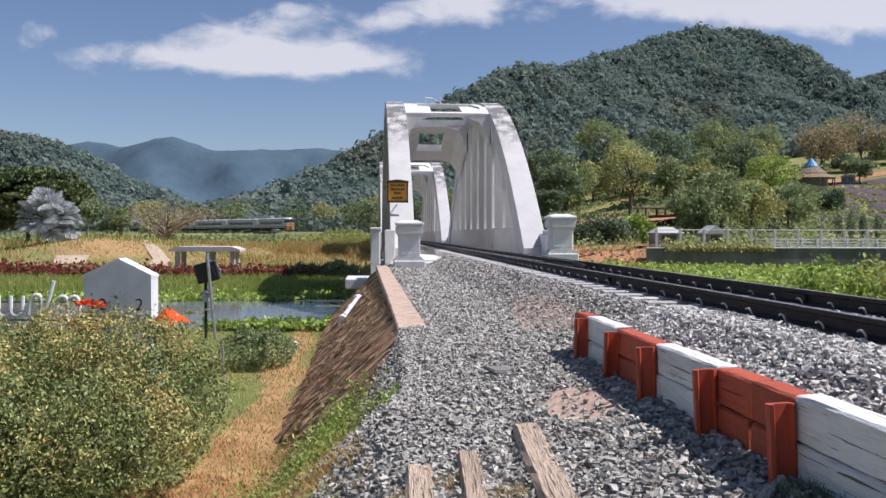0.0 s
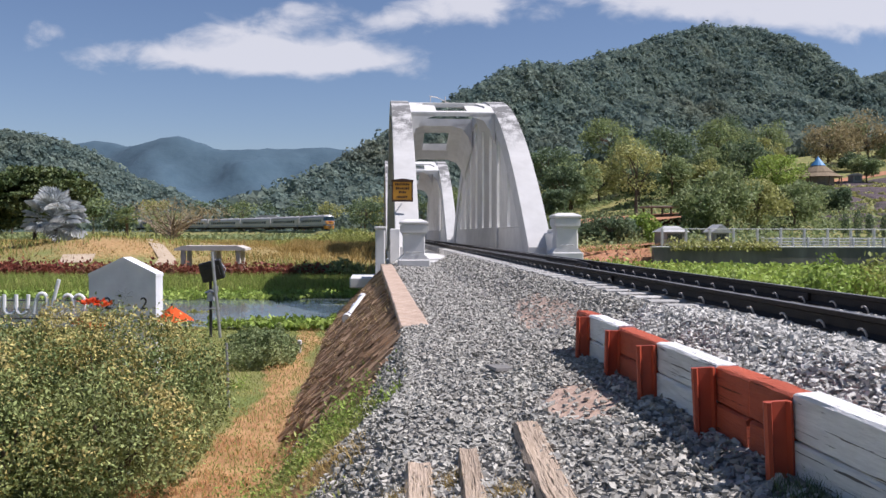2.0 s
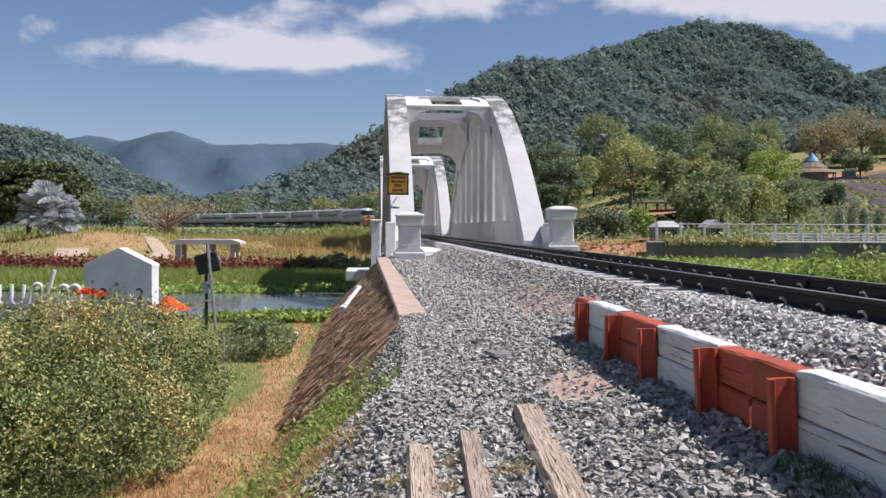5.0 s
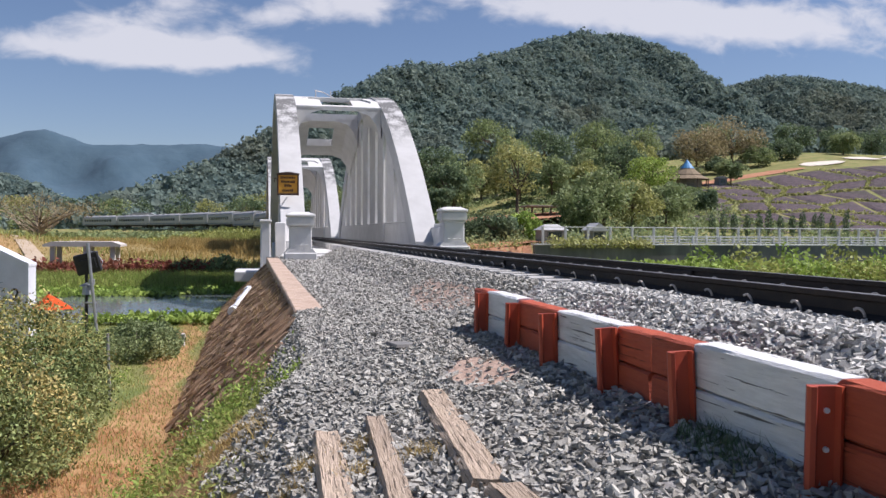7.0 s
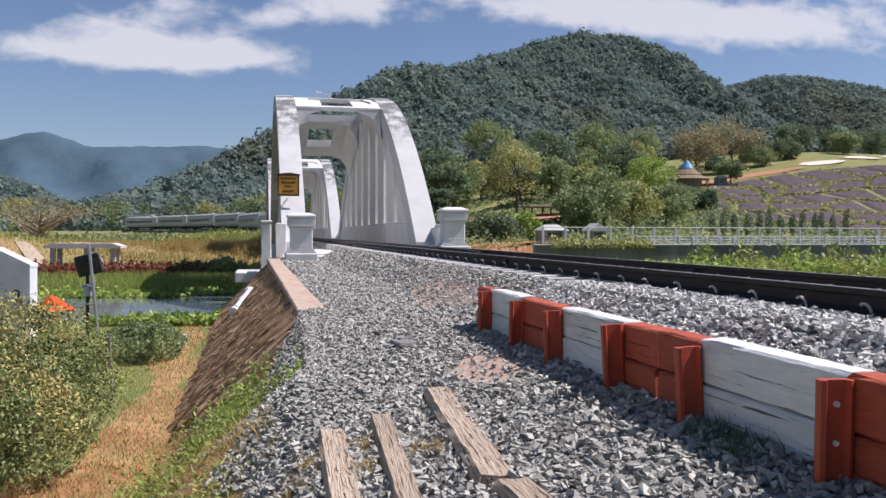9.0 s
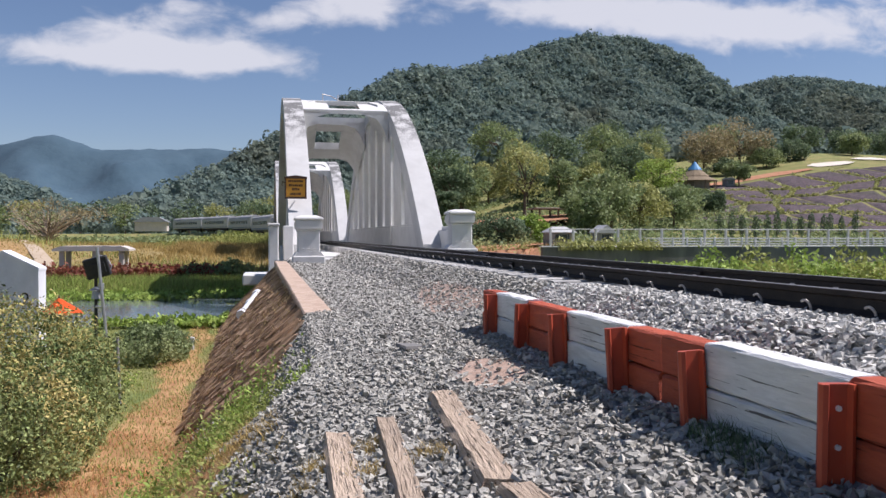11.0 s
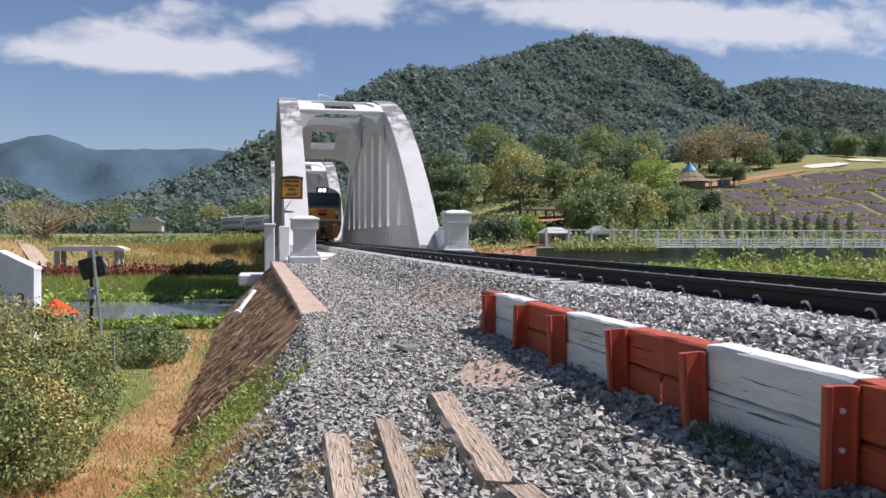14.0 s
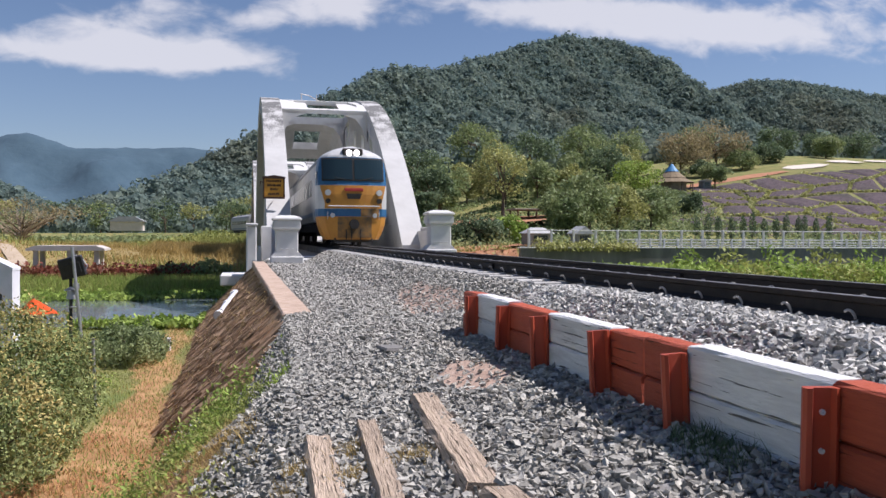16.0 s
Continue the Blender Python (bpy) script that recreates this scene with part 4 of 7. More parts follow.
def loft(sections, closed_front=True, closed_back=True):
    bm = bmesh.new()
    rings = [[bm.verts.new((x, y, z)) for x, z in sec] for y, sec in sections]
    for a, b in zip(rings, rings[1:]):
        n = len(a)
        for k in range(n):
            bm.faces.new((a[k], a[(k + 1) % n], b[(k + 1) % n], b[k]))
    if closed_front:
        bm.faces.new(rings[0])
    if closed_back:
        bm.faces.new(rings[-1][::-1])
    return bm


def bogie(parent, y):
    part("bogie_frame", box(-1.05, 1.05, y - 1.5, y + 1.5, 0.35, 0.62, 0.04), T_DARK, parent)
    for dy in (-1.0, 1.0):
        for s in (-1, 1):
            part("wheel", tube([(s * 0.47, y + dy, 0.43), (s * 0.60, y + dy, 0.43)], 0.43, 16), T_DARK, parent)


def car_body(c, lead):
    y0 = -CAR_L / 2 + (1.1 if lead else 0)
    part("body", loft([(y0, car_section()), (CAR_L / 2, car_section())]), T_SILVER, c, "silver ribbed carriage body")
    roof = loft([(y0 + 0.3, [(x * 1.02, z + 0.02) for x, z in car_section() if z > 3.05]), (CAR_L / 2 - 0.1, [(x * 1.02, z + 0.02) for x, z in car_section() if z > 3.05])])
    part("roof", roof, T_ROOF, c, "grey roof")
    for k in range(4):
        part("roof_unit", box(-0.55, 0.55, -7 + 4.4 * k, -5.2 + 4.4 * k, 3.78, 3.98, 0.05), T_ROOF, c)
    for s in (-1, 1):
        x0, x1 = (1.355, 1.385) if s > 0 else (-1.385, -1.355)
        part("waist_stripe", box(x0, x1, y0 + 0.1, CAR_L / 2 - 0.1, 1.16, 1.32), T_BLUE, c, "blue waist stripe")
        for k in range(11):
            y = -CAR_L / 2 + 3.1 + k * 1.62
            part("window", box(x0, x1, y, y + 1.2, 2.02, 2.72, 0.01), T_GLASS, c)
        for y in (-CAR_L / 2 + 1.75, CAR_L / 2 - 1.6):
            part("door", box(x0 + 0.004 * s, x1 + 0.004 * s, y, y + 0.8, 1.0, 2.85, 0.01), T_SILVER, c)
    part("underframe", box(-1.1, 1.1, -CAR_L / 2 + 1.4, CAR_L / 2 - 0.4, 0.55, 0.96, 0.03), T_DARK, c)
    bogie(c, -CAR_L / 2 + 3.6)
    bogie(c, CAR_L / 2 - 3.6)


def lead_car():
    c = thing("railcar", label="diesel railcar with orange and blue cab front and lit headlamps", category="train", group="train carriages")
    car_body(c, True)
    f = -CAR_L / 2
    # rounded cab: the front narrows and leans back towards the roof
    def sec(z_lo, z_hi, steps, width, y_of):
        rows = []
        for i in range(steps + 1):
            z = z_lo + (z_hi - z_lo) * i / steps
            w = width(z)
            rows.append([(x * w, y_of(z, abs(x)), z) for x in (-1, -0.96, -0.8, -0.45, 0, 0.45, 0.8, 0.96, 1)])
        return rows

    def width(z):
        return float(np.interp(z, [2.3, 3.1, 3.40, 3.52, 3.64, 3.76, 3.86, 3.92], [1.40, 1.37, 1.29, 1.20, 1.04, 0.80, 0.52, 0.20]))

    def y_of(z, u):
        lean = 0.0 if z < 1.9 else 0.20 * (z - 1.9) ** 1.25 + 1.6 * max(0.0, z - 3.5) ** 1.5
        return f + lean + 0.32 * u ** 3 + (0.45 * max(0.0, u - 0.94) / 0.06)

    def skin(z_lo, z_hi, steps, wd=width, proud=0.0):
        rows = sec(z_lo, z_hi, steps, wd, lambda z, u: y_of(z, u) - proud)
        bm = bmesh.new()
        vs = [[bm.verts.new(p) for p in r] for r in rows]
        back = [[bm.verts.new((r[0][0], f + 1.35, r[0][2])), bm.verts.new((r[-1][0], f + 1.35, r[-1][2]))] for r in rows]
        for i in range(steps):
            for k in range(8):
                bm.faces.new((vs[i][k], vs[i][k + 1], vs[i + 1][k + 1], vs[i + 1][k]))
            bm.faces.new((back[i][0], vs[i][0], vs[i + 1][0], back[i + 1][0]))
            bm.faces.new((vs[i][8], back[i][1], back[i + 1][1], vs[i + 1][8]))
        bm.faces.new([back[0][0], back[0][1], *vs[0][::-1]])
        bm.faces.new([*vs[-1], back[-1][1], back[-1][0]])
        return bm

    low_w = lambda z: float(np.interp(z, [0.2, 0.45, 0.8, 1.1], [1.04, 1.20, 1.33, 1.37]))
    part("skirt", skin(0.22, 1.12, 5, low_w), T_ORANGE, c, "dirty orange skirt")
    part("front_stripe", skin(1.12, 1.42, 2), T_BLUE, c, "blue stripe round the nose")
    part("nose", skin(1.42, 2.34, 4), T_WHITE, c, "off-white nose flanks")
    part("cab_band", skin(2.34, 3.44, 6), T_BLUE, c, "blue band round the windscreen")
    part("cab_roof", skin(3.44, 3.92, 7), T_WHITE, c, "pale domed cab roof")
    # windscreen panes follow the lean of the cab
    def pane(za, zb, left, right, off, n=10, m=5):
        """A plate that hugs the curved front between two edges given by height."""
        bm = bmesh.new()
        front, rear = [], []
        for j in range(m + 1):
            z = za + (zb - za) * j / m
            row = [(left(z) + (right(z) - left(z)) * i / n, z) for i in range(n + 1)]
            front.append([bm.verts.new((x, y_of(z, abs(x) / width(z)) - off, z)) for x, z in row])
            rear.append([bm.verts.new((x, y_of(z, abs(x) / width(z)) + 0.03, z)) for x, z in row])
        for j in range(m):
            for i in range(n):
                bm.faces.new((front[j][i], front[j][i + 1], front[j + 1][i + 1], front[j + 1][i]))
        rim = [(0, i) for i in range(n)] + [(j, n) for j in range(m)] + [(m, i) for i in range(n, 0, -1)] + [(j, 0) for j in range(m, 0, -1)]
        for (j0, i0), (j1, i1) in zip(rim, rim[1:] + rim[:1]):
            bm.faces.new((front[j0][i0], rear[j0][i0], rear[j1][i1], front[j1][i1]))
        return bm
    orange = lambda z: float(np.interp(z, [1.43, 1.60, 2.33], [1.12, 1.10, 1.29]))
    part("nose_panel", pane(1.43, 2.33, lambda z: -orange(z), orange, 0.02), T_ORANGE, c, "orange nose panel narrowing downward")
    part("windscreen_surround", pane(2.50, 3.41, lambda z: -1.21, lambda z: 1.21, 0.02), T_DARK, c, "black windscreen surround")
    part("grime_patch", pane(1.13, 1.41, lambda z: 0.28, lambda z: 1.0, 0.012), T_GRIME, c, "sooty grime over the stripe")
    for xa, xb in ((-1.17, -0.04), (0.04, 1.17)):
        part("windscreen_pane", pane(2.56, 3.36, lambda z: xa, lambda z: xb, 0.035), T_GLASS, c, "dark windscreen glass")
    for s in (-1, 1):
        part("wiper", tube([(s * 0.15, y_of(2.5, 0) - 0.07, 2.50), (s * 0.75, y_of(2.6, 0.4) - 0.07, 2.64)], 0.012, 5), T_DARK, c)
        part("grab_rail", tube([(s * 1.0, f + 0.1, 1.02), (s * 1.0, f + 0.03, 1.3)], 0.015, 5), T_LENS, c)
        yl = y_of(1.9, 0.7)
        for zz, rr, mt in ((2.04, 0.115, T_LENS), (1.72, 0.10, T_DARK)):
            part("marker_lamp", tube([(s * 1.0, yl - 0.12, zz), (s * 0.98, yl + 0.05, zz)], rr, 16), mt, c)
        part("buffer_lamp", tube([(s * 0.82, f - 0.02, 1.16), (s * 0.82, f + 0.2, 1.16)], 0.09, 14), T_LENS, c)
        part("headlamp", tube([(s * 0.15, f + 0.33, 3.62), (s * 0.15, f + 0.8, 3.62)], 0.115, 16), T_LAMP, c, "lit round headlamp")
        part("cab_side_window", box(s * 1.375 - 0.012, s * 1.375 + 0.012, f + 0.75, f + 1.3, 2.25, 2.9, 0.008), T_GLASS, c)
    part("headlamp_box", box(-0.40, 0.40, f + 0.38, f + 1.1, 3.46, 3.80, 0.05), T_DARK, c)
    part("number_plate_bar", box(-0.36, 0.36, f - 0.05, f + 0.05, 2.10, 2.22, 0.008), T_RED, c)
    part("grille", extrude_profile([(-0.30, 2.00), (0.30, 2.00), (0.24, 1.80), (-0.24, 1.80)], "y", f - 0.05, f + 0.05), T_DARK, c)
    part("front_rail", tube([(-1.0, f - 0.06, 1.52), (1.0, f - 0.06, 1.52)], 0.025, 6), T_LENS, c)
    part("coupler_panel", pane(0.30, 1.10, lambda z: -0.62, lambda z: 0.70, 0.02), T_GRIME, c, "grimy brown coupler panel")
    part("coupler", tube([(0, f - 0.28, 0.82), (0, f + 0.2, 0.82)], 0.19, 12), T_DARK, c)
    for x in (-0.3, -0.1, 0.25):
        part("hose", tube([(x, f - 0.1, 0.62), (x, f - 0.14, 0.35), (x, f - 0.02, 0.16)], 0.025, 6), T_DARK, c)
    part("rail_guard", box(-0.75, 0.75, f + 0.1, f + 0.25, 0.12, 0.30, 0.02), T_DARK, c)
    return c


def plain_car():
    c = thing("railcar", label="silver passenger carriage with dark windows", category="train", group="train carriages")
    car_body(c, False)
    part("gangway", box(-0.5, 0.5, -GAP / 2 - 0.02, -CAR_L / 2 + 0.05, 0.9, 3.2, 0.03), T_DARK, c)
    return c


CARS = [lead_car(), plain_car()]
for _ in range(5):
    CARS.append(copy_thing(CARS[1], pose(0, 0, 0)))


# ---- plants: builders ----
def shell_points(rng, n, centre, radii, inner_share=0.25, lower=-0.6):
    """Points scattered near the skin of an ellipsoid, some inside."""
    d = rng.normal(size=(n * 2, 3))
    d /= np.linalg.norm(d, axis=1)[:, None]
    d = d[d[:, 2] > lower][:n]
    r = np.where(rng.uniform(size=len(d)) < inner_share, rng.uniform(0.4, 0.9, len(d)), rng.normal(0.97, 0.07, len(d)))
    return np.asarray(centre) + d * r[:, None] * np.asarray(radii)


def make_tree(name, x, y, height, width, material, seed, label, clumps=26, leaves=60, leaf=0.45, trunk=0.45, flat=0.75, base=None, category="tree"):
    """A tapered trunk with limbs, and a crown of leaf clumps with gaps and an uneven outline."""
    rng = np.random.default_rng(seed)
    z0 = hit_land(x, y) - 0.1 if base is None else base
    t = thing(name, pose(x, y, z0), label=label, category=category)
    top = height * 0.8
    bend = rng.normal(0, 0.05, 2) * height
    stem = [(bend[0] * k * k, bend[1] * k * k, top * k) for k in (0, 0.25, 0.5, 0.75, 1)]
    tb = tube(stem, height * 0.025 + 0.05, 7, None, 0.03)
    cz, rz = height * (trunk + (1 - trunk) / 2), height * (1 - trunk) / 2 * 1.05
    pts = []
    for k in range(clumps):
        d = rng.normal(size=3)
        d /= np.linalg.norm(d)
        d[2] = d[2] * 0.9 + 0.1
        q = rng.uniform(0.35, 1.0) ** 0.6
        c = np.array([d[0] * width / 2 * q, d[1] * width / 2 * q, cz + d[2] * rz * q])
        r = rng.uniform(0.12, 0.22) * width
        pts.append(shell_points(rng, leaves, c, (r, r, r * flat), 0.3, -0.8))
        if k % 3 == 0:
            s = rng.uniform(0.35, 0.75)
            a = Vector((bend[0] * s * s, bend[1] * s * s, top * s))
            tube([a, a.lerp(Vector(c), 0.5) + Vector((0, 0, 0.1 * rz)), Vector(c)], height * 0.012 + 0.02, 5, tb, 0.015)
    part("trunk", tb, BARK, t)
    part("crown", leaf_mesh("crown", np.concatenate(pts), leaf, material, rng, 0.6, 0.45), None, t)
    return t


def make_shrub(name, x, y, z, lobes, count, leaf, material, seed, label, stems=8, category="shrub", material2=None):
    """A bush: woody stems and thousands of small leaves on several rounded lobes."""
    rng = np.random.default_rng(seed)
    t = thing(name, pose(x, y, z), label=label, category=category)
    total = sum(l[3] * l[4] + l[4] * l[5] for l in lobes)
    pts = np.concatenate([shell_points(rng, int(count * (l[3] * l[4] + l[4] * l[5]) / total), l[:3], l[3:6], 0.4, -0.9) for l in lobes])
    pts += 0.16 * np.stack([wave(pts[:, 0] * 2, pts[:, 2] * 1.2, 1.0, 7), wave(pts[:, 1] * 2, pts[:, 2] * 1.2, 1.0, 8), wave(pts[:, 0] * 2.6, pts[:, 1] * 2.6, 1.0, 9)], 1)
    pts += 0.10 * np.stack([wave(pts[:, 0] * 6, pts[:, 2] * 6, 1.0), wave(pts[:, 1] * 6, pts[:, 0] * 6, 1.0, 1), wave(pts[:, 2] * 5, pts[:, 1] * 5, 1.0, 2)], 1)
    pts = pts[pts[:, 2] > 0.02]
    if material2:
        pick = wave(pts[:, 0] * 2, pts[:, 1] * 2 + pts[:, 2], 1.0, 4) + 0.7 * (pts[:, 2] - 1.15) + rng.normal(0, 0.3, len(pts)) > 0.3
        part("foliage", leaf_mesh("foliage", pts[pick], leaf, material2, rng, 0.5, 0.35), None, t, "yellowing small leaves")
        pts = pts[~pick]
    part("foliage", leaf_mesh("foliage", pts, leaf, material, rng, 0.5, 0.35), None, t)
    for k in range(stems):
        l = lobes[k % len(lobes)]
        tip = Vector(l[:3]) + Vector((rng.uniform(-0.6, 0.6) * l[3], rng.uniform(-0.6, 0.6) * l[4], rng.uniform(0.0, 0.7) * l[5]))
        root = Vector((l[0] * 0.8, l[1] * 0.8, 0.0))
        part("stem", tube([root, root.lerp(tip, 0.5) + Vector((0, 0, 0.1)), tip], 0.025, 5, None, 0.008), BARK, t)
    return t


def scatter(name, x0, x1, y0, y1, n, rng, lift=0.0, keep=None):
    x, y = rng.uniform(x0, x1, n), rng.uniform(y0, y1, n)
    if keep is not None:
        ok = keep(x, y)
        x, y = x[ok], y[ok]
    return np.stack([x, y, land(x, y) + lift], 1)


def stuff(name, mesh, label, category="plants"):
    return tagged(new(name, mesh), label, category, kind="stuff")


# ---- lower ground beside the bank ----
prng = np.random.default_rng(21)
make_shrub("flowering_bush", -8.0, 11.8, -2.5, [(0.4, 0.2, 1.0, 1.45, 1.5, 1.05), (-1.4, -0.3, 1.0, 1.5, 1.6, 0.98), (1.05, -1.2, 0.65, 0.85, 1.1, 0.75), (0.6, 1.2, 0.8, 1.2, 1.1, 0.85), (-0.4, -1.6, 0.7, 1.3, 1.2, 0.85), (-2.6, 0.4, 0.7, 1.3, 1.5, 0.9)], 120000, 0.05, GREEN_BUSH, 31, "big unclipped bush with small green and yellowing leaves", 40, material2=BUSH_YELLOW)
make_shrub("clipped_hedge", -6.55, 20.6, -2.5, [(-0.35, 0, 0.36, 0.55, 1.1, 0.40), (0.25, 0.1, 0.36, 0.5, 1.1, 0.38), (0.0, 0.8, 0.36, 0.7, 0.9, 0.38)], 11000, 0.075, GREEN_MID, 32, "low clipped dark green hedge on the lawn", category="hedge")
make_shrub("low_hedge", -10.6, 15.6, -2.5, [(-1.6, 0, 0.75, 1.3, 1.0, 0.65), (0.0, 0.2, 0.75, 1.2, 1.0, 0.62), (1.0, 0.3, 0.6, 0.9, 0.9, 0.6)], 12000, 0.09, GREEN_MID, 33, "low green hedge in front of the white letters", category="hedge")
stuff("lawn_grass", blade_mesh("lawn_grass", scatter("g", -14, -5.2, 8, 29.5, 60000, prng), 0.06, 0.014, GRASS, prng), "short green and straw grass on the lower ground", "grass")
straw_keep = lambda x, y: (np.abs(x + 5.85 - 0.2 * wave(x, y, 2)) < 1.15 * np.interp(y, [0, 11, 14, 30], [1.0, 1.0, 0.55, 0.5])) & (wave(x, y, 0.45, 3) > -0.15) & (prng.uniform(size=len(x)) < np.exp(-((y - 9.5) / 3.5) ** 2) + 0.10)
straw = scatter("s", -7.4, -4.4, 5.5, 28, 42000, prng, 0.02, straw_keep)
stuff("straw_litter", leaf_mesh("straw_litter", straw, 0.15, STRAW, prng, 0.06, 0.75), "cut dry straw lying on the orange path", "straw")
# weeds on the shoulder
weeds = {0: [], 1: []}
for k, (wx, wy, wn_, sz) in enumerate(((-4.38, 9.5, 350, 0.22), (-4.1, 9.0, 80, 0.18), (-4.7, 8.5, 900, 0.24), (-4.6, 10.4, 160, 0.2), (-4.8, 9.6, 260, 0.3), (-4.35, 8.6, 500, 0.2), (-5.1, 7.2, 400, 0.3), (-4.85, 6.7, 300, 0.25), (-5.3, 8.2, 500, 0.25), (-6.9, 13.4, 350, 0.25), (-3.9, 8.3, 160, 0.12), (-5.5, 8.0, 250, 0.3), (-6.7, 17.5, 250, 0.2), (-4.6, 6.2, 500, 0.25), (-4.44, 10.0, 900, 0.34), (-4.15, 9.2, 250, 0.2), (-4.6, 9.3, 1500, 0.34), (-4.95, 9.5, 1500, 0.34), (-5.2, 9.2, 900, 0.45), (-4.75, 8.6, 900, 0.4))):
    q = np.stack([prng.normal(wx, sz * 0.6, wn_), prng.normal(wy, sz * 0.9, wn_)], 1)
    pz = land(q[:, 0], q[:, 1])
    weeds[k % 2].append(np.stack([q[:, 0], q[:, 1], pz + np.abs(prng.normal(0, 0.04 + 0.42 * sz, wn_))], 1))
stuff("shoulder_weeds", leaf_mesh("shoulder_weeds", np.concatenate(weeds[0]), 0.05, GREEN_LIGHT, prng, 0.4, 0.3), "tufts of fresh green weeds on the gravel shoulder", "weeds")
stuff("shoulder_weeds_yellow", leaf_mesh("shoulder_weeds_yellow", np.concatenate(weeds[1]), 0.05, GRASS, prng, 0.35, 0.3), "straggling yellow-green weeds on the bank", "weeds")
dry_keep = lambda x, y: (x < -4.05) & (wave(x, y, 0.8, 5) > 0.1)
stuff("bank_grass", blade_mesh("bank_grass", scatter("b", -5.8, -4.0, 3.0, 8.9, 12000, prng, 0.0, dry_keep), 0.09, 0.010, DRY_GRASS, prng, 0.9), "dry grass on the bank beside the ballast", "grass")
stuff("bank_green_grass", blade_mesh("bank_green_grass", scatter("b", -5.6, -4.3, 5.0, 8.8, 2200, prng, 0.0, lambda x, y: wave(x, y, 0.7, 2) > 0.4), 0.10, 0.010, GRASS, prng, 0.6), "green grass tufts on the bank", "grass")
tufts = {0: [], 1: []}
for k, (gx, gy) in enumerate(((-3.58, 4.9), (-3.52, 5.4), (-3.2, 4.9), (-2.02, 3.75), (-2.05, 3.45), (-2.0, 3.9), (-4.0, 5.0), (-3.85, 5.3), (-2.04, 3.6))):
    q = prng.normal(0, 0.07, (140, 2)) + (gx, gy)
    tufts[int(k in (3, 4, 5, 8))].append(np.stack([q[:, 0], q[:, 1], land(q[:, 0], q[:, 1])], 1))
stuff("ballast_dry_tufts", blade_mesh("ballast_dry_tufts", np.concatenate(tufts[0]), 0.08, 0.007, DRY_GRASS, prng, 0.6), "small tufts of dry grass among the stones", "grass")
stuff("barrier_foot_grass", blade_mesh("barrier_foot_grass", np.concatenate(tufts[1]), 0.09, 0.007, GREEN_DARK, prng, 0.5), "thin dark grass at the foot of the barrier", "grass")

# ---- white milestone with a gabled top ----
STONE_W = mat("milestone_white", (0.72, 0.73, 0.75), (0.62, 0.63, 0.66), 2, 0.8, 0.2, 14, c3=(0.42, 0.42, 0.42), large=0.35)
INK = plain("faded_black_paint", (0.03, 0.03, 0.03), 0.7)
EMBLEM = plain("worn_grey_paint", (0.25, 0.26, 0.28), 0.8)
ms = thing("milestone", pose(-9.38, 19.0, -2.55, 0, 0, -6), label="big white gabled milestone with black numerals behind the bush", category="milestone")
part("slab", extrude_profile([(-0.72, 0), (0.72, 0), (0.72, 2.22), (0.02, 2.55), (-0.72, 2.22)], "y", 0.0, 0.42), STONE_W, ms)
part("coping", extrude_profile([(-0.73, 2.19), (0.02, 2.53), (0.73, 2.19), (0.73, 2.25), (0.02, 2.60), (-0.73, 2.25)], "y", -0.015, 0.44), STONE_W, ms)
for xx in (-0.26, 0.52):
    fc = bpy.data.curves.new("numeral", "FONT")
    fc.body, fc.size, fc.extrude, fc.align_x = "2", 0.36, 0.006, "CENTER"
    n_ob = new("numeral", fc)
    n_ob.data.materials.append(INK)
    n_ob.matrix_basis, n_ob.parent = pose(xx - 0.05, -0.012, 1.50, 90, 0, 0), ms
for k in range(7):
    a = k * 0.9
    part("emblem_stroke", tube([(0.05 + r * math.cos(a + u), -0.004, 1.80 + 0.7 * r * math.sin(a + u)) for u, r in ((0, 0.05), (0.4, 0.10), (0.6, 0.16), (0.5, 0.20))], 0.006, 5), EMBLEM, ms, "worn grey painted emblem stroke")

# ---- white script letters on a frame (strokes only) ----
LET = mat("white_letters", (0.75, 0.75, 0.74), (0.68, 0.68, 0.67), 4, 0.5, 0.05)
lt = thing("letter_sign", pose(-10.2, 17.4, -1.15, 0, 0, -4), label="big white script letters standing above a hedge", category="sign")


def stroke(points, r=0.038):
    part("letter_stroke", tube([(0.78 * x - 0.12, y, 0.14 + 0.76 * z) for x, y, z in points], r, 8), LET, lt)


def bow(x0, w, z, h, up):
    """Half a hoop between two uprights."""
    return [(x0 + w / 2 - w / 2 * math.cos(math.pi * k / 6), 0, z + (h if up else -h) * math.sin(math.pi * k / 6)) for k in range(7)]


# a joined-up hand: bowls, arches and one tall slanting stem
stroke([(-1.62, 0, 0.42)] + bow(-1.58, 0.34, 0.18, 0.16, False) + [(-1.22, 0, 0.45)])
stroke(bow(-1.58, 0.34, 0.36, 0.14, True))
for x0 in (-1.10, -0.80):
    stroke([(x0, 0, 0.50)] + bow(x0, 0.28, 0.14, 0.14, False) + [(x0 + 0.30, 0, 0.50)])
stroke([(-0.36, 0, 0.02), (-0.30, 0, 0.40)] + bow(-0.28, 0.24, 0.40, 0.13, True) + [(-0.05, 0, 0.02)])
stroke([(0.02, 0, 0.0), (0.14, 0, 0.42), (0.26, 0, 0.88)])
for x0 in (0.34, 0.62):
    stroke([(x0 - 0.02, 0, 0.0), (x0 + 0.02, 0, 0.36)] + bow(x0 + 0.02, 0.24, 0.36, 0.13, True) + [(x0 + 0.29, 0, 0.02)])
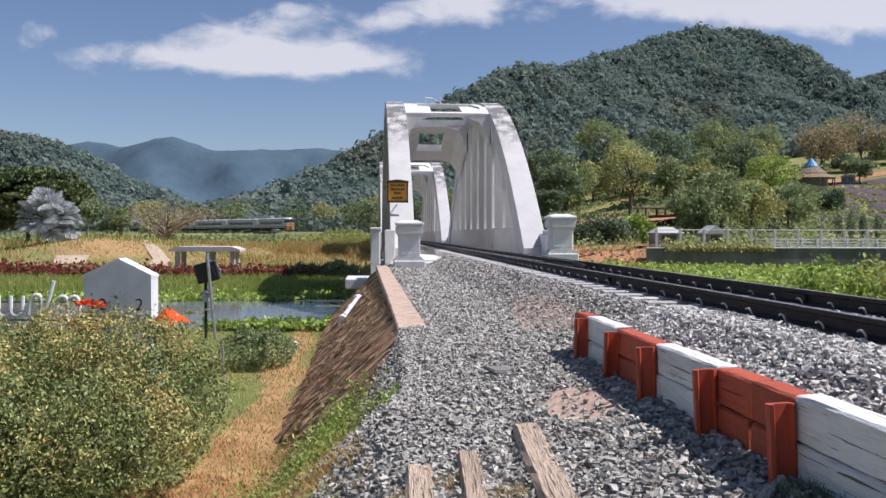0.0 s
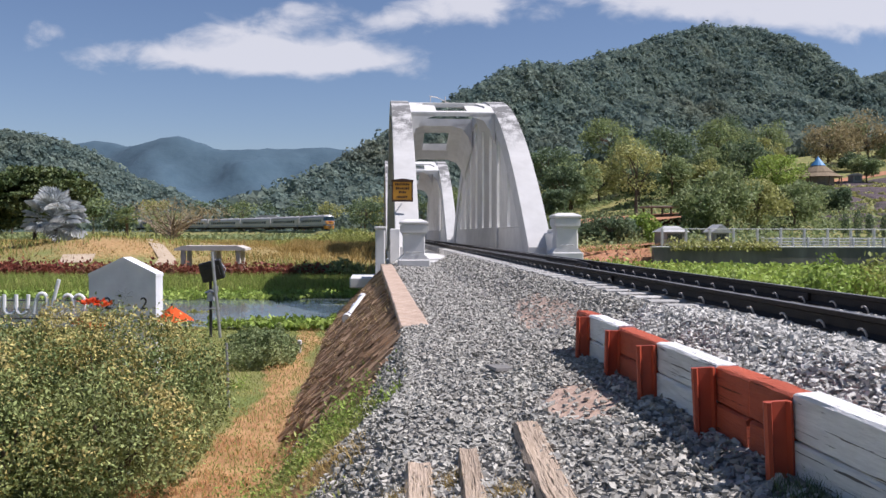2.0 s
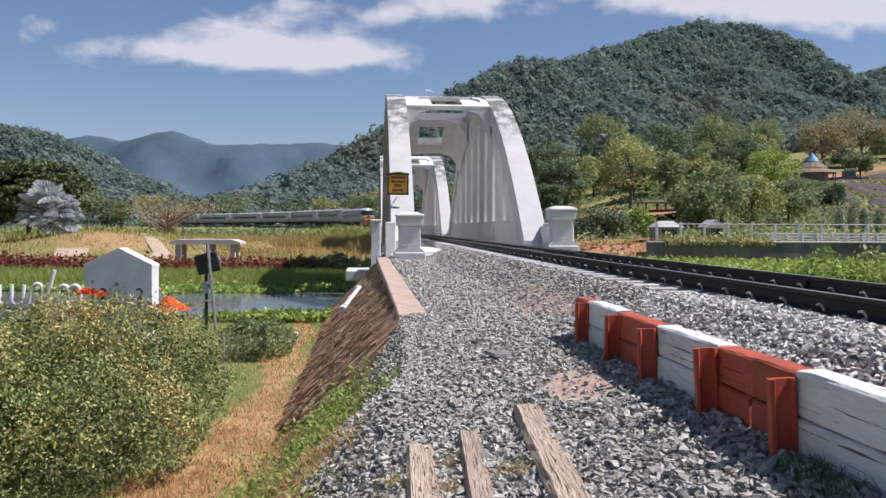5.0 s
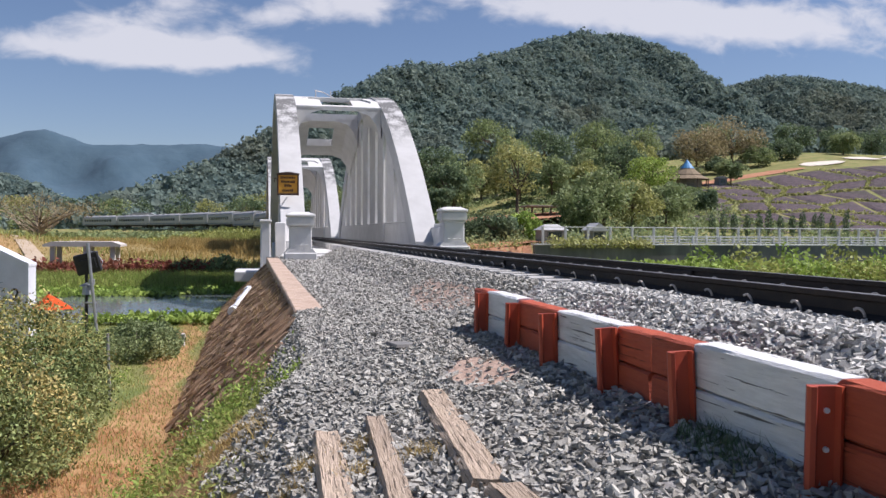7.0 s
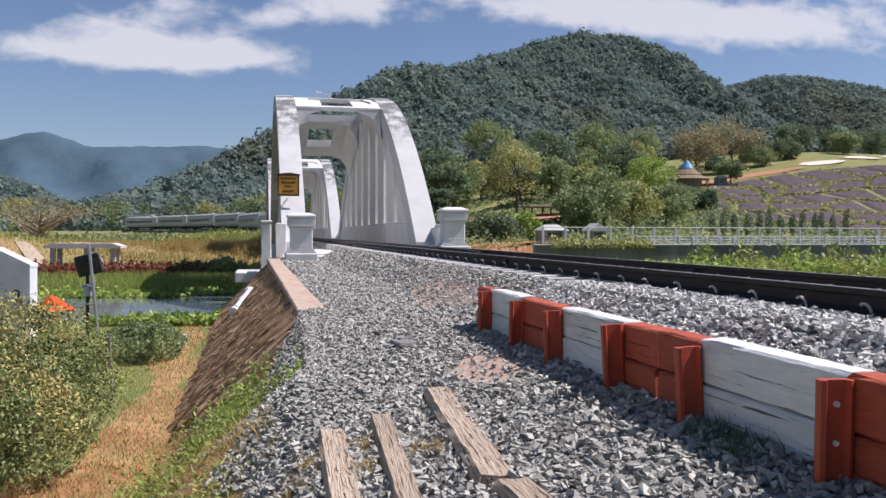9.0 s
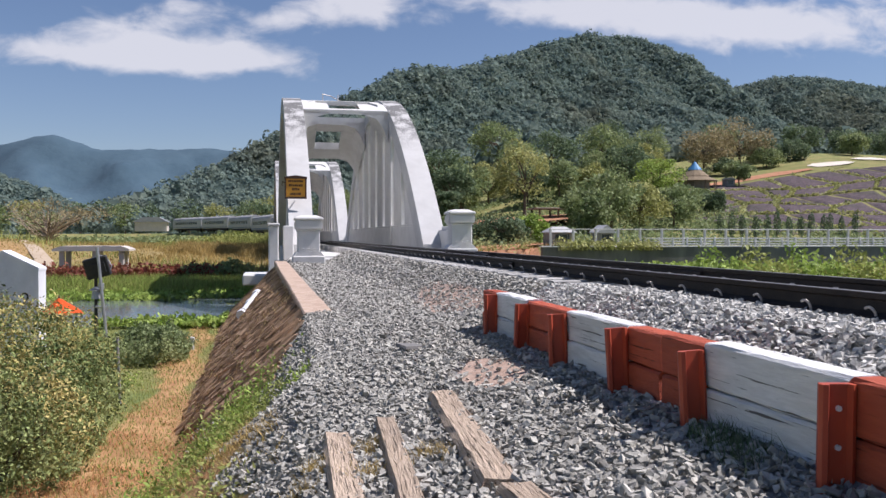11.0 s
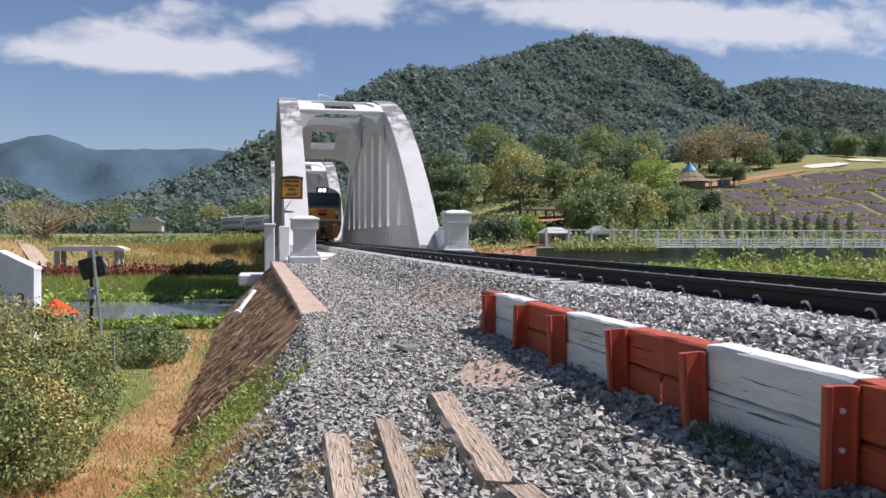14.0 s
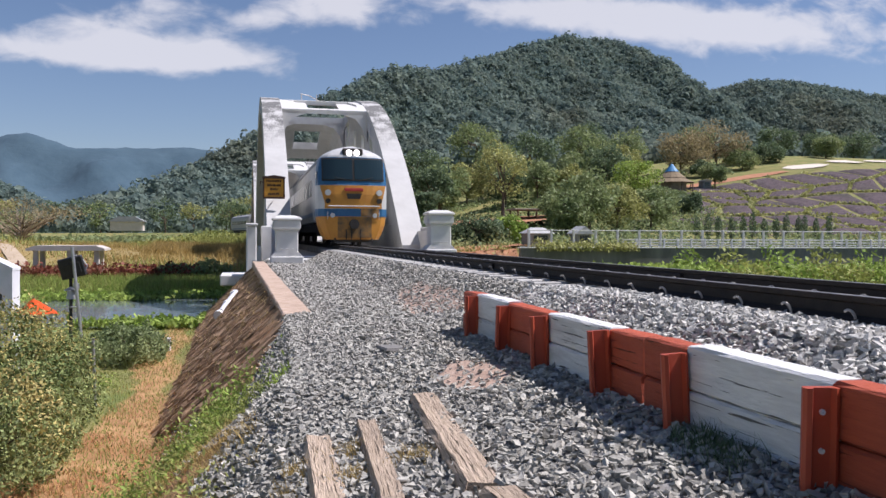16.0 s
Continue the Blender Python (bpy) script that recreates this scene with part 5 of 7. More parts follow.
for z in (0.05, 0.40):
    part("letter_rail", tube([(-1.6, 0.07, z), (0.95, 0.07, z)], 0.015, 6), INK, lt)
for x0 in (-1.4, -0.2, 0.8):
    part("letter_post", tube([(x0, 0.07, -1.4), (x0, 0.07, 0.45)], 0.025, 6), INK, lt)
# red flowers beside it
rng_f = np.random.default_rng(8)
fl = thing("red_flower_plant", pose(-9.75, 17.2, -2.5), label="tall plant with bright red flower heads", category="plant")
pts = np.concatenate([shell_points(rng_f, 40, (dx, dy, h), (0.16, 0.16, 0.05), 0.4) for dx, dy, h in ((0.25, 0, 1.75), (0.05, 0.1, 1.35), (0.42, -0.1, 1.30), (0.4, 0.1, 0.98), (0.5, 0, 1.7))])
for k in range(5):
    part("flower_head", leaf_mesh("flower_head", pts[40 * k:40 * k + 40], 0.13, SCARLET, rng_f, 0.5, 0.6), None, fl, "bright red petals")
part("leaves", leaf_mesh("leaves", shell_points(rng_f, 500, (0.3, 0, 0.85), (0.32, 0.3, 0.8), 0.6, -1), 0.14, GREEN_YELLOW, rng_f, 0.35, 0.2), None, fl)
# folded orange parasol behind the bush
OR_CLOTH = leafy("orange_cloth", (0.80, 0.13, 0.02), (0.72, 0.10, 0.02), 2, 0.05)
um = thing("orange_parasol", pose(-7.28, 14.6, -2.12), label="small faded orange cloth parasol", category="parasol")
bm = bmesh.new()
tip = bm.verts.new((-0.05, 0, 1.50))
ring = [bm.verts.new((0.31 * math.cos(a), 0.31 * math.sin(a), 1.24 + 0.03 * (k % 2))) for k, a in enumerate([i * math.pi / 5 for i in range(10)])]
for k in range(10):
    bm.faces.new((tip, ring[k], ring[(k + 1) % 10]))
part("canopy", bm, OR_CLOTH, um)
part("pole", tube([(0, 0, -0.4), (-0.05, 0, 1.53)], 0.015, 6), INK, um)

# ---- floodlight on a leaning pole ----
GALV = mat("galvanised_pipe", (0.42, 0.43, 0.44), (0.32, 0.33, 0.34), 6, 0.45, 0.05, metal=0.6)
BLACK = mat("black_plastic", (0.02, 0.02, 0.022), (0.03, 0.03, 0.032), 6, 0.5, 0.05)
fp = thing("floodlight_pole", pose(-8.78, 26.0, -2.6), label="thin steel pole with a black floodlight and a small lantern", category="floodlight")
part("pole", tube([(0.24, -0.16, 0), (0.0, -0.18, 2.62)], 0.045, 8), GALV, fp)
part("post", tube([(-0.08, 0.05, 0), (-0.08, 0.05, 1.75)], 0.045, 8), BLACK, fp)
TIP = pose(0, 0, 2.07, 8, -14, 0) @ pose(0, 0, -2.07)
part("lamp_housing", box(-0.36, 0.30, -0.12, 0.06, 1.78, 2.36, 0.03), BLACK, fp, "black floodlight housing", TIP)
part("cooling_fins", box(-0.22, 0.20, -0.15, -0.09, 1.9, 2.2, 0.01), BLACK, fp, "", TIP)
part("bracket", tube([(0.31, -0.02, 1.95), (0.36, 0.0, 2.1), (0.2, 0.02, 2.35), (0.03, 0, 2.4)], 0.018, 6), GALV, fp)
part("lantern_glass", tube([(-0.06, -0.02, 1.18), (-0.06, -0.02, 1.42)], 0.13, 8, None, 0.10), GALV, fp)
part("lantern_cap", tube([(-0.06, -0.02, 1.42), (-0.06, -0.02, 1.52)], 0.20, 8, None, 0.03), GALV, fp)
part("junction_box", box(0.0, 0.16, -0.09, -0.03, 1.45, 1.62, 0.015), GALV, fp)
part("clamp", tube([(-0.1, 0.02, 0.95), (0.2, 0.0, 0.95)], 0.03, 6), GALV, fp)
st = tagged(part("stake", tube([(0, 0, 0), (-0.04, 0.02, 1.15)], 0.025, 7), GALV, None, "", pose(-6.62, 15.8, -2.55)), "thin grey stake beside the bush", "stake")
mk = tagged(part("marker_post", box(-0.05, 0.05, -0.05, 0.05, 0, 0.42, 0.015), STONE_W, None, "", pose(-5.95, 22.2, -2.55, 4, 3, 0)), "short white marker post on the path", "post")
for k, (sx, sy, sr) in enumerate(((-6.1, 17.2, 0.20), (-6.25, 15.9, 0.15), (-5.95, 13.9, 0.11), (-6.0, 18.2, 0.22))):
    me = lumps("stepping_stone", [(0, 0, 0)], sr, KERB, np.random.default_rng(k), 0.25, 2)
    tagged(part("stepping_stone", me, None, None, "", pose(sx, sy, hit_land(sx, sy) - 0.06)), "flat pale stone in the path", "stone", group="path stones")

# ---- lamp lying on the stone slope ----
TUBE_W = plain("white_enamel", (0.75, 0.76, 0.78), 0.3)
tl = thing("strip_light", pose(0, 0, 0), label="white tubular strip light lying on the stone slope", category="lamp")
P0, P1 = Vector((-4.78, 23.5, -1.70)), Vector((-4.42, 25.4, -1.32))
ax = (P1 - P0).normalized()
for off in (0.0, 0.11):
    o = Vector((-0.7, 0, 0.7)) * 0.04 + Vector((0.7, 0, 0.7)) * off
    part("tube", tube([P0 + o, P1 + o], 0.05, 10), TUBE_W, tl)
part("end_cap", tube([P0 - ax * 0.12, P0 + ax * 0.06], 0.13, 10), TUBE_W, tl)
part("end_cap", tube([P1 - ax * 0.06, P1 + ax * 0.12], 0.13, 10), TUBE_W, tl)
part("middle_clamp", tube([P0.lerp(P1, 0.45), P0.lerp(P1, 0.55)], 0.12, 10), TUBE_W, tl)
part("stand", tube([P0.lerp(P1, 0.5), P0.lerp(P1, 0.5) + Vector((0.1, 0, -0.35))], 0.03, 6), BLACK, tl)

# ---- pond edge and the far bank ----
def floating(x0, x1, y0, y1, n, f):
    x, y = prng.uniform(x0, x1, n), prng.uniform(y0, y1, n)
    ok = f(x, y)
    return np.stack([x[ok], y[ok], np.full(ok.sum(), -2.87) + np.abs(prng.normal(0, 0.10, ok.sum()))], 1)


hya = floating(-45, -4.2, 42, 53, 26000, lambda x, y: y > 46.3 + 1.6 * wave(x, y, 3.2) - 0.06 * (x + 12))
stuff("water_hyacinth", leaf_mesh("water_hyacinth", hya, 0.24, GREEN_LIGHT, prng, 0.7, 0.5), "bright green floating water plants", "water plants")
rafts = floating(-16, -4.6, 33.5, 45, 9000, lambda x, y: wave(x, y * 2.2, 2.4, 3) > 0.78)
rafts[:, 2] = -2.885
stuff("pond_weed", leaf_mesh("pond_weed", rafts, 0.22, GRASS, prng, 0.8, 0.95), "thin mats of floating pond weed", "water plants")
shore = scatter("s", -9.6, -5.4, 27.8, 31.3, 5000, prng, 0.1, lambda x, y: wave(x, y, 1.1, 1) + (y - 29.6) * -0.35 > 0.12)
shore[:, 2] = np.maximum(shore[:, 2], -2.86) + np.abs(prng.normal(0, 0.10, len(shore)))
stuff("shore_plants", leaf_mesh("shore_plants", shore, 0.17, GREEN_LIGHT, prng, 0.6, 0.4), "leafy green plants on the near pond edge", "water plants")
dark_shore = scatter("s", -8.6, -5.4, 31.0, 32.6, 2600, prng, 0.05)
dark_shore[:, 2] = -2.85 + np.abs(prng.normal(0, 0.12, len(dark_shore)))
stuff("shore_plants_dark", leaf_mesh("shore_plants_dark", dark_shore, 0.2, GREEN_DARK, prng, 0.6, 0.4), "dark leafy plants in the shade of the bank", "water plants")
reeds = scatter("r", -60, -3.8, 50.5, 59, 42000, prng)
stuff("reed_bank", blade_mesh("reed_bank", reeds, 0.55, 0.045, GRASS, prng, 0.3), "tall green grass on the far pond bank", "grass")
stuff("reed_bank_light", blade_mesh("reed_bank_light", scatter("r", -60, -3.8, 50, 58, 24000, prng), 0.6, 0.05, GREEN_LIGHT, prng, 0.3), "yellow-green grass on the far pond bank", "grass")
reds = scatter("f", -40, -6, 58.5, 62.5, 14000, prng, 0.0, lambda x, y: np.abs(y - 60.5 - 0.8 * wave(x, y, 6)) < 1.3)
reds[:, 2] += np.abs(prng.normal(0.45, 0.25, len(reds)))
stuff("red_flower_strip", leaf_mesh("red_flower_strip", reds, 0.26, RED_LEAVES, prng, 0.7, 0.4), "long strip of dark red flowering plants", "flowers")
field = scatter("f", -75, -4, 63, 165, 60000, prng, 0.0, lambda x, y: ((x + 33) / 19) ** 2 + ((y - 88) / 26) ** 2 > 1)
stuff("dry_field_grass", blade_mesh("dry_field_grass", field, 0.5, 0.09, DRY_GRASS, prng, 0.35), "tall dry golden grass field", "grass")
stuff("field_green", blade_mesh("field_green", scatter("f", -60, -4, 62, 150, 12000, prng, 0.0, lambda x, y: wave(x, y, 8, 2) > 0.2), 0.9, 0.1, GRASS, prng, 0.35), "green tufts in the dry field", "grass")
stuff("mound_grass", blade_mesh("mound_grass", scatter("m", -46, -13, 64, 100, 15000, prng, 0.0, lambda x, y: (((x + 33) / 19) ** 2 + ((y - 88) / 26) ** 2 < 1.05) & (wave(x, y, 2.2, 5) > -0.3)), 0.22, 0.07, DRY_GRASS, prng, 0.6), "short dry grass on the brown mound", "grass")
hed = scatter("h", -95, -6, 165, 215, 9000, prng)
hed[:, 2] += np.abs(prng.normal(0.2, 0.35, len(hed)))
stuff("field_hedge", leaf_mesh("field_hedge", hed, 0.8, GREEN_MID, prng, 0.7, 0.5), "ragged green hedge along the far railway", "hedge")
bankgrass = scatter("h", -14, -2.8, 92, 132, 16000, prng)
stuff("embankment_grass", blade_mesh("embankment_grass", bankgrass, 1.0, 0.09, DRY_GRASS, prng, 0.4), "dry grass on the far railway bank", "grass")
stuff("embankment_tall_grass", blade_mesh("embankment_tall_grass", scatter("h", -9.5, -3.3, 112, 132, 9000, prng), 1.5, 0.10, GRASS, prng, 0.35), "tall yellow-green grass on the far railway bank", "grass")
make_shrub("bank_bush", -10.5, 118, hit_land(-10.5, 118), [(0, 0, 0.7, 3.5, 4, 1.2), (3, 1, 1.2, 3.0, 3, 1.2), (-4, 0, 0.4, 3.0, 3, 0.9)], 6000, 0.35, GRASS, 40, "broad yellow-green bush on the far railway bank")
make_shrub("bank_bush", -6.3, 60, hit_land(-6.3, 60), [(0, 0, 0.5, 1.3, 1.6, 0.8), (-2.4, 1, 0.4, 1.5, 1.5, 0.6)], 3500, 0.24, GREEN_MID, 42, "green riverside bush beside the bridge")

# ---- low concrete shelter beyond the pond ----
SH = mat("shelter_concrete", (0.58, 0.53, 0.49), (0.50, 0.46, 0.42), 1.5, 0.85, 0.2, 8)
sh = thing("garden_shelter", pose(-15.7, 63.5, -2.45), label="low open shelter with a pale flat roof", category="shelter")
part("roof", extrude_profile([(-2.45, 1.78), (2.45, 1.78), (2.45, 1.92), (1.9, 2.12), (-1.9, 2.12), (-2.45, 1.92)], "y", -1.4, 1.4), SH, sh, "pale flat roof slab")
for xx in (-1.9, 0.2, 1.9):
    for yy in (-1.0, 1.0):
        part("pillar", box(xx - 0.16, xx + 0.16, yy - 0.16, yy + 0.16, 0, 1.8, 0.02), SH, sh)
# golf-like mound with a cream path
CREAM = mat("cream_path", (0.46, 0.37, 0.27), (0.39, 0.31, 0.22), 1.0, 0.9, 0.2, 8)


def draped(name, pts, width, material, lift=0.05, label="", category="path", kind="structure"):
    """A ribbon laid over the ground along a line."""
    v, f = [], []
    for i, (x, y) in enumerate(pts):
        nx_, ny_ = pts[min(i + 1, len(pts) - 1)][0] - pts[max(i - 1, 0)][0], pts[min(i + 1, len(pts) - 1)][1] - pts[max(i - 1, 0)][1]
        q = math.hypot(nx_, ny_)
        w = width[i] if isinstance(width, (list, tuple)) else width
        for s in (-1, -0.33, 0.33, 1):
            px, py = x + s * w / 2 * -ny_ / q, y + s * w / 2 * nx_ / q
            v.append((px, py, hit_land(px, py) + lift))
    for i in range(len(pts) - 1):
        for k in range(3):
            f.append((i * 4 + k, i * 4 + k + 1, i * 4 + 5 + k, i * 4 + 4 + k))
    return tagged(new(name, mesh_of(name, v, f, material, True)), label, category, kind=kind)


draped("garden_path", [(-20.5, 69), (-21.4, 74), (-23.5, 79), (-25.5, 84), (-26.5, 90)], [1.5, 1.4, 1.2, 1.0, 0.8], CREAM, 0.10, "curving cream path over a grassy mound")
draped("sand_patch", [(-33.5, 66), (-30.5, 66.5)], 2.5, CREAM, 0.12, "pale sand patch on the grass")
draped("sand_patch", [(-29.0, 71), (-26.6, 71.5)], 3.2, CREAM, 0.12, "pale sand patch on the grass")

# ---- trees on the left ----
make_tree("rain_tree", -42.3, 101, 8.6, 11.5, LAYERED, 51, "large dark spreading tree with layered boughs behind the silver palm", 110, 260, 0.42, 0.12, 0.22)
make_tree("rain_tree", -52, 106, 7.8, 15, LAYERED, 52, "large dark spreading tree at the field edge", 70, 140, 0.42, 0.15, 0.25)


def fan_palm(x, y, trunk_h, radius, leaves, material, seed, label, leaf_r=1.0):
    """A palm with round pleated fan leaves on long stalks."""
    rng = np.random.default_rng(seed)
    t = thing("fan_palm", pose(x, y, hit_land(x, y) - 0.05), label=label, category="palm tree")
    part("trunk", tube([(0, 0, 0), (0.05, 0, trunk_h * 0.5), (0, 0, trunk_h)], 0.22, 8, None, 0.16), BARK, t)
    for k in range(leaves):
        a, e = k * 2.4, math.asin(max(-0.75, min(0.98, rng.uniform(-0.7, 1.0))))
        d = Vector((math.cos(a) * math.cos(e), math.sin(a) * math.cos(e), math.sin(e)))
        hub = Vector((0, 0, trunk_h)) + d * radius * rng.uniform(0.5, 0.72)
        bm = bmesh.new()
        tube([(0, 0, trunk_h), hub], 0.03, 5, bm, 0.02)
        side = d.cross(Vector((0, 0, 1))).normalized()
        up = side.cross(d)
        r = leaf_r * rng.uniform(0.8, 1.1)
        n = 15
        for i in range(n):
            w0, w1 = (-1.9 + 3.8 * i / n), (-1.9 + 3.8 * (i + 0.8) / n)
            fold = 0.09 * r
            p0 = hub + r * (math.cos(w0) * d + math.sin(w0) * side) * 0.75
            p1 = hub + r * (math.cos(w1) * d + math.sin(w1) * side) * 0.75
            pm = hub + r * (math.cos((w0 + w1) / 2) * d + math.sin((w0 + w1) / 2) * side) + up * (-0.15 * r)
            vs = [bm.verts.new(q) for q in (hub, p0 + up * fold, pm, p1 - up * fold)]
            bm.faces.new(vs)
        part("leaf", bm, material, t)
    return t


fan_palm(-32.6, 80, 2.1, 2.7, 54, GREEN_SILVER, 61, "silver-blue fan palm with round pleated leaves", 1.25)
fan_palm(-34.8, 110, 3.0, 1.5, 22, GREEN_MID, 62, "small green fan palm in the field", 0.75)
# half-bare spreading tree
PALE_BARK = mat("pale_bark", (0.42, 0.35, 0.25), (0.30, 0.24, 0.17), 4, 0.9, 0.4)
dt = make_tree("bare_tree", -34.0, 130, 6.2, 14, BROWN_LEAVES, 63, "wide half-bare tree with thin yellowing leaves", 46, 60, 0.24, 0.5, 0.4)
trng = random.Random(4)
for k in range(46):
    a, l = trng.uniform(0, 6.28), trng.uniform(2.5, 6.0)
    part("branch", tube([(0, 0, trng.uniform(0.3, 2.0)), (math.cos(a) * l * 0.5, math.sin(a) * l * 0.5, trng.uniform(1.8, 3.6)), (math.cos(a) * l, math.sin(a) * l, trng.uniform(3.8, 5.8))], 0.09, 4, None, 0.02), PALE_BARK, dt)
for k, (tx, ty, th, tw) in enumerate(((-60, 190, 7, 9), (-48, 185, 6, 8), (-48, 345, 12, 12), (-22, 330, 12, 12), (-8, 268, 11, 11), (-52, 318, 11, 11), (-62, 335, 12, 11), (-2, 275, 12, 11), (8, 240, 10, 10), (-80, 240, 11, 12), (-95, 225, 10, 12), (-85, 330, 12, 12), (16, 215, 9, 9), (22, 250, 12, 12), (-30, 310, 12, 12), (-110, 290, 12, 12), (-72, 345, 13, 12), (-10, 310, 13, 12), (10, 300, 13, 12), (-120, 260, 11, 12))):
    make_tree("field_tree", tx, ty, th, tw, (GREEN_DARK, GREEN_MID, GREEN_DARK, GREEN_YELLOW)[k % 4], 70 + k, ("dark green broadleaf tree below the hill", "green broadleaf tree beside the far railway", "dark green broadleaf tree below the hill", "yellow-green broadleaf tree below the hill")[k % 4], 24, 45, 0.75, 0.2)
# low house roof among the trees
hs = thing("distant_house", pose(-41, 300, hit_land(-41, 300) + 1.5), label="low house with a grey roof among trees", category="house")
part("wall", box(-5, 5, -3, 3, 0, 3.0, 0.03), SH, hs)
part("roof", extrude_profile([(-5.8, 2.9), (5.8, 2.9), (2.5, 4.6), (-2.5, 4.6)], "y", -3.6, 3.6), mat("house_roof_grey", (0.30, 0.31, 0.32), (0.24, 0.25, 0.26), 1, 0.7, 0.1), hs)


# ---- right bank: wall, fence, kiosks and garden ----
qrng = np.random.default_rng(77)
WALL_G = mat("dark_wet_concrete", (0.13, 0.13, 0.12), (0.19, 0.19, 0.17), 1.2, 0.9, 0.3, 8, c3=(0.06, 0.065, 0.05), large=0.7, stretch=(1, 1, 0.3))
FENCE_W = mat("fence_white", (0.62, 0.62, 0.60), (0.52, 0.52, 0.50), 3, 0.7, 0.1)
tagged(part("river_wall", box(21.5, 120, 79.3, 79.9, -4.0, -0.72, 0.04), WALL_G), "dark stained concrete river wall", "wall", kind="structure")
tagged(part("river_wall_cap", box(21.4, 120, 79.2, 80.1, -0.72, -0.60, 0.02), FENCE_W), "pale coping along the river wall", "wall", kind="structure")
wf = thing("mesh_fence", pose(0, 82, -0.75), label="tall fence of white posts and rails along the walkway", category="fence")
for k in range(22):
    x = 23.2 + 2.35 * k
    part("post", box(x - 0.11, x + 0.11, -0.11, 0.11, 0, 1.85, 0.02), FENCE_W, wf)
    if k < 21:
        part("top_rail", tube([(x + 0.11, 0, 1.78), (x + 2.24, 0, 1.78)], 0.045, 6), FENCE_W, wf)
        part("mid_rail", tube([(x + 0.11, 0, 0.25), (x + 2.24, 0, 0.25)], 0.035, 6), FENCE_W, wf)
wire = bmesh.new()
for k in range(21):
    for i in range(1, 8):
        x = 23.2 + 2.35 * k + 2.35 * i / 8
        tube([(x, 0, 0.25), (x, 0, 1.78)], 0.006, 3, wire)
part("wire_infill", wire, GALV, wf)
br = thing("balustrade", pose(0, 80.6, -0.62), label="low weathered white three-rail balustrade above the water", category="balustrade")
for k in range(30):
    x = 32.5 + 1.5 * k
    part("post", box(x - 0.09, x + 0.09, -0.09, 0.09, 0, 0.85, 0.015), FENCE_W, br)
    if k < 29:
        for z in (0.18, 0.45, 0.74):
            part("rail", box(x + 0.09, x + 1.41, -0.05, 0.05, z - 0.06, z + 0.06, 0.01), FENCE_W, br)

ROOF_W = mat("kiosk_roof", (0.48, 0.48, 0.47), (0.40, 0.40, 0.39), 2, 0.6, 0.1)
KWALL = mat("kiosk_wall", (0.26, 0.26, 0.25), (0.20, 0.20, 0.19), 2, 0.8, 0.2)


def kiosk(x, y, w, d, h, ridge, label, hip):
    k = thing("kiosk", pose(x, y, hit_land(x, y)), label=label, category="kiosk")
    part("wall", box(-w / 2, w / 2, -d / 2, d / 2, 0, h, 0.02), KWALL, k)
    part("window", box(-w * 0.3, w * 0.3, -d / 2 - 0.03, -d / 2 + 0.02, h * 0.4, h * 0.85, 0.01), T_GLASS, k)
    if hip:
        bm = bmesh.new()
        a = [bm.verts.new((sx * (w / 2 + 0.25), sy * (d / 2 + 0.25), h)) for sx, sy in ((-1, -1), (1, -1), (1, 1), (-1, 1))]
        b = [bm.verts.new((sx * w * 0.28, sy * 0.1, h + ridge)) for sx, sy in ((-1, -1), (1, -1), (1, 1), (-1, 1))]
        for i in range(4):
            bm.faces.new((a[i], a[(i + 1) % 4], b[(i + 1) % 4], b[i]))
        bm.faces.new(b)
        bm.faces.new(a[::-1])
    else:
        bm = extrude_profile([(-w / 2 - 0.2, h - 0.1), (w / 2 + 0.2, h - 0.1), (w / 2 + 0.2, h), (0, h + ridge), (-w / 2 - 0.2, h)], "y", -d / 2 - 0.25, d / 2 + 0.25)
    part("roof", bm, ROOF_W, k, "pale sheet roof")
    return k


kiosk(25.4, 86, 2.5, 2.4, 1.4, 0.6, "small kiosk with a pale hipped roof", True)
kiosk(30.2, 86, 1.6, 2.2, 1.45, 0.75, "small white gabled kiosk", False)
# open pavilion on the red terrace
pv = thing("garden_pavilion", pose(39.8, 130, hit_land(39.8, 130)), label="open pavilion with a flat brown roof on posts", category="pavilion")
part("roof", box(-3.6, 3.6, -2.5, 2.5, 2.35, 2.6, 0.05), mat("pavilion_roof", (0.22, 0.19, 0.15), (0.28, 0.24, 0.19), 2, 0.8, 0.2), pv)
for xx in (-3, 0, 3):
    for yy in (-2, 2):
        part("post", box(xx - 0.12, xx + 0.12, yy - 0.12, yy + 0.12, -0.3, 2.4, 0.02), BARK, pv)
part("bench", box(-2.5, 2.5, 1.2, 1.7, 0.35, 0.5, 0.02), BARK, pv)
# round hut with a blue-tipped conical roof
THATCH = mat("thatch", (0.26, 0.20, 0.13), (0.18, 0.14, 0.09), 3, 0.95, 0.6, 14, stretch=(1, 1, 0.3))
BLUE_R = mat("blue_roof_tip", (0.05, 0.20, 0.42), (0.08, 0.26, 0.48), 2, 0.5, 0.1)
hz = hit_land(88, 174)
ht = thing("round_hut", pose(86.4, 174, hz), label="round hut with a broad brown roof and blue pointed tip", category="hut")


def cone_shape(r0, r1, z0, z1, sides=12):
    return tube([(0, 0, z0), (0, 0, z1)], r0, sides, None, r1)


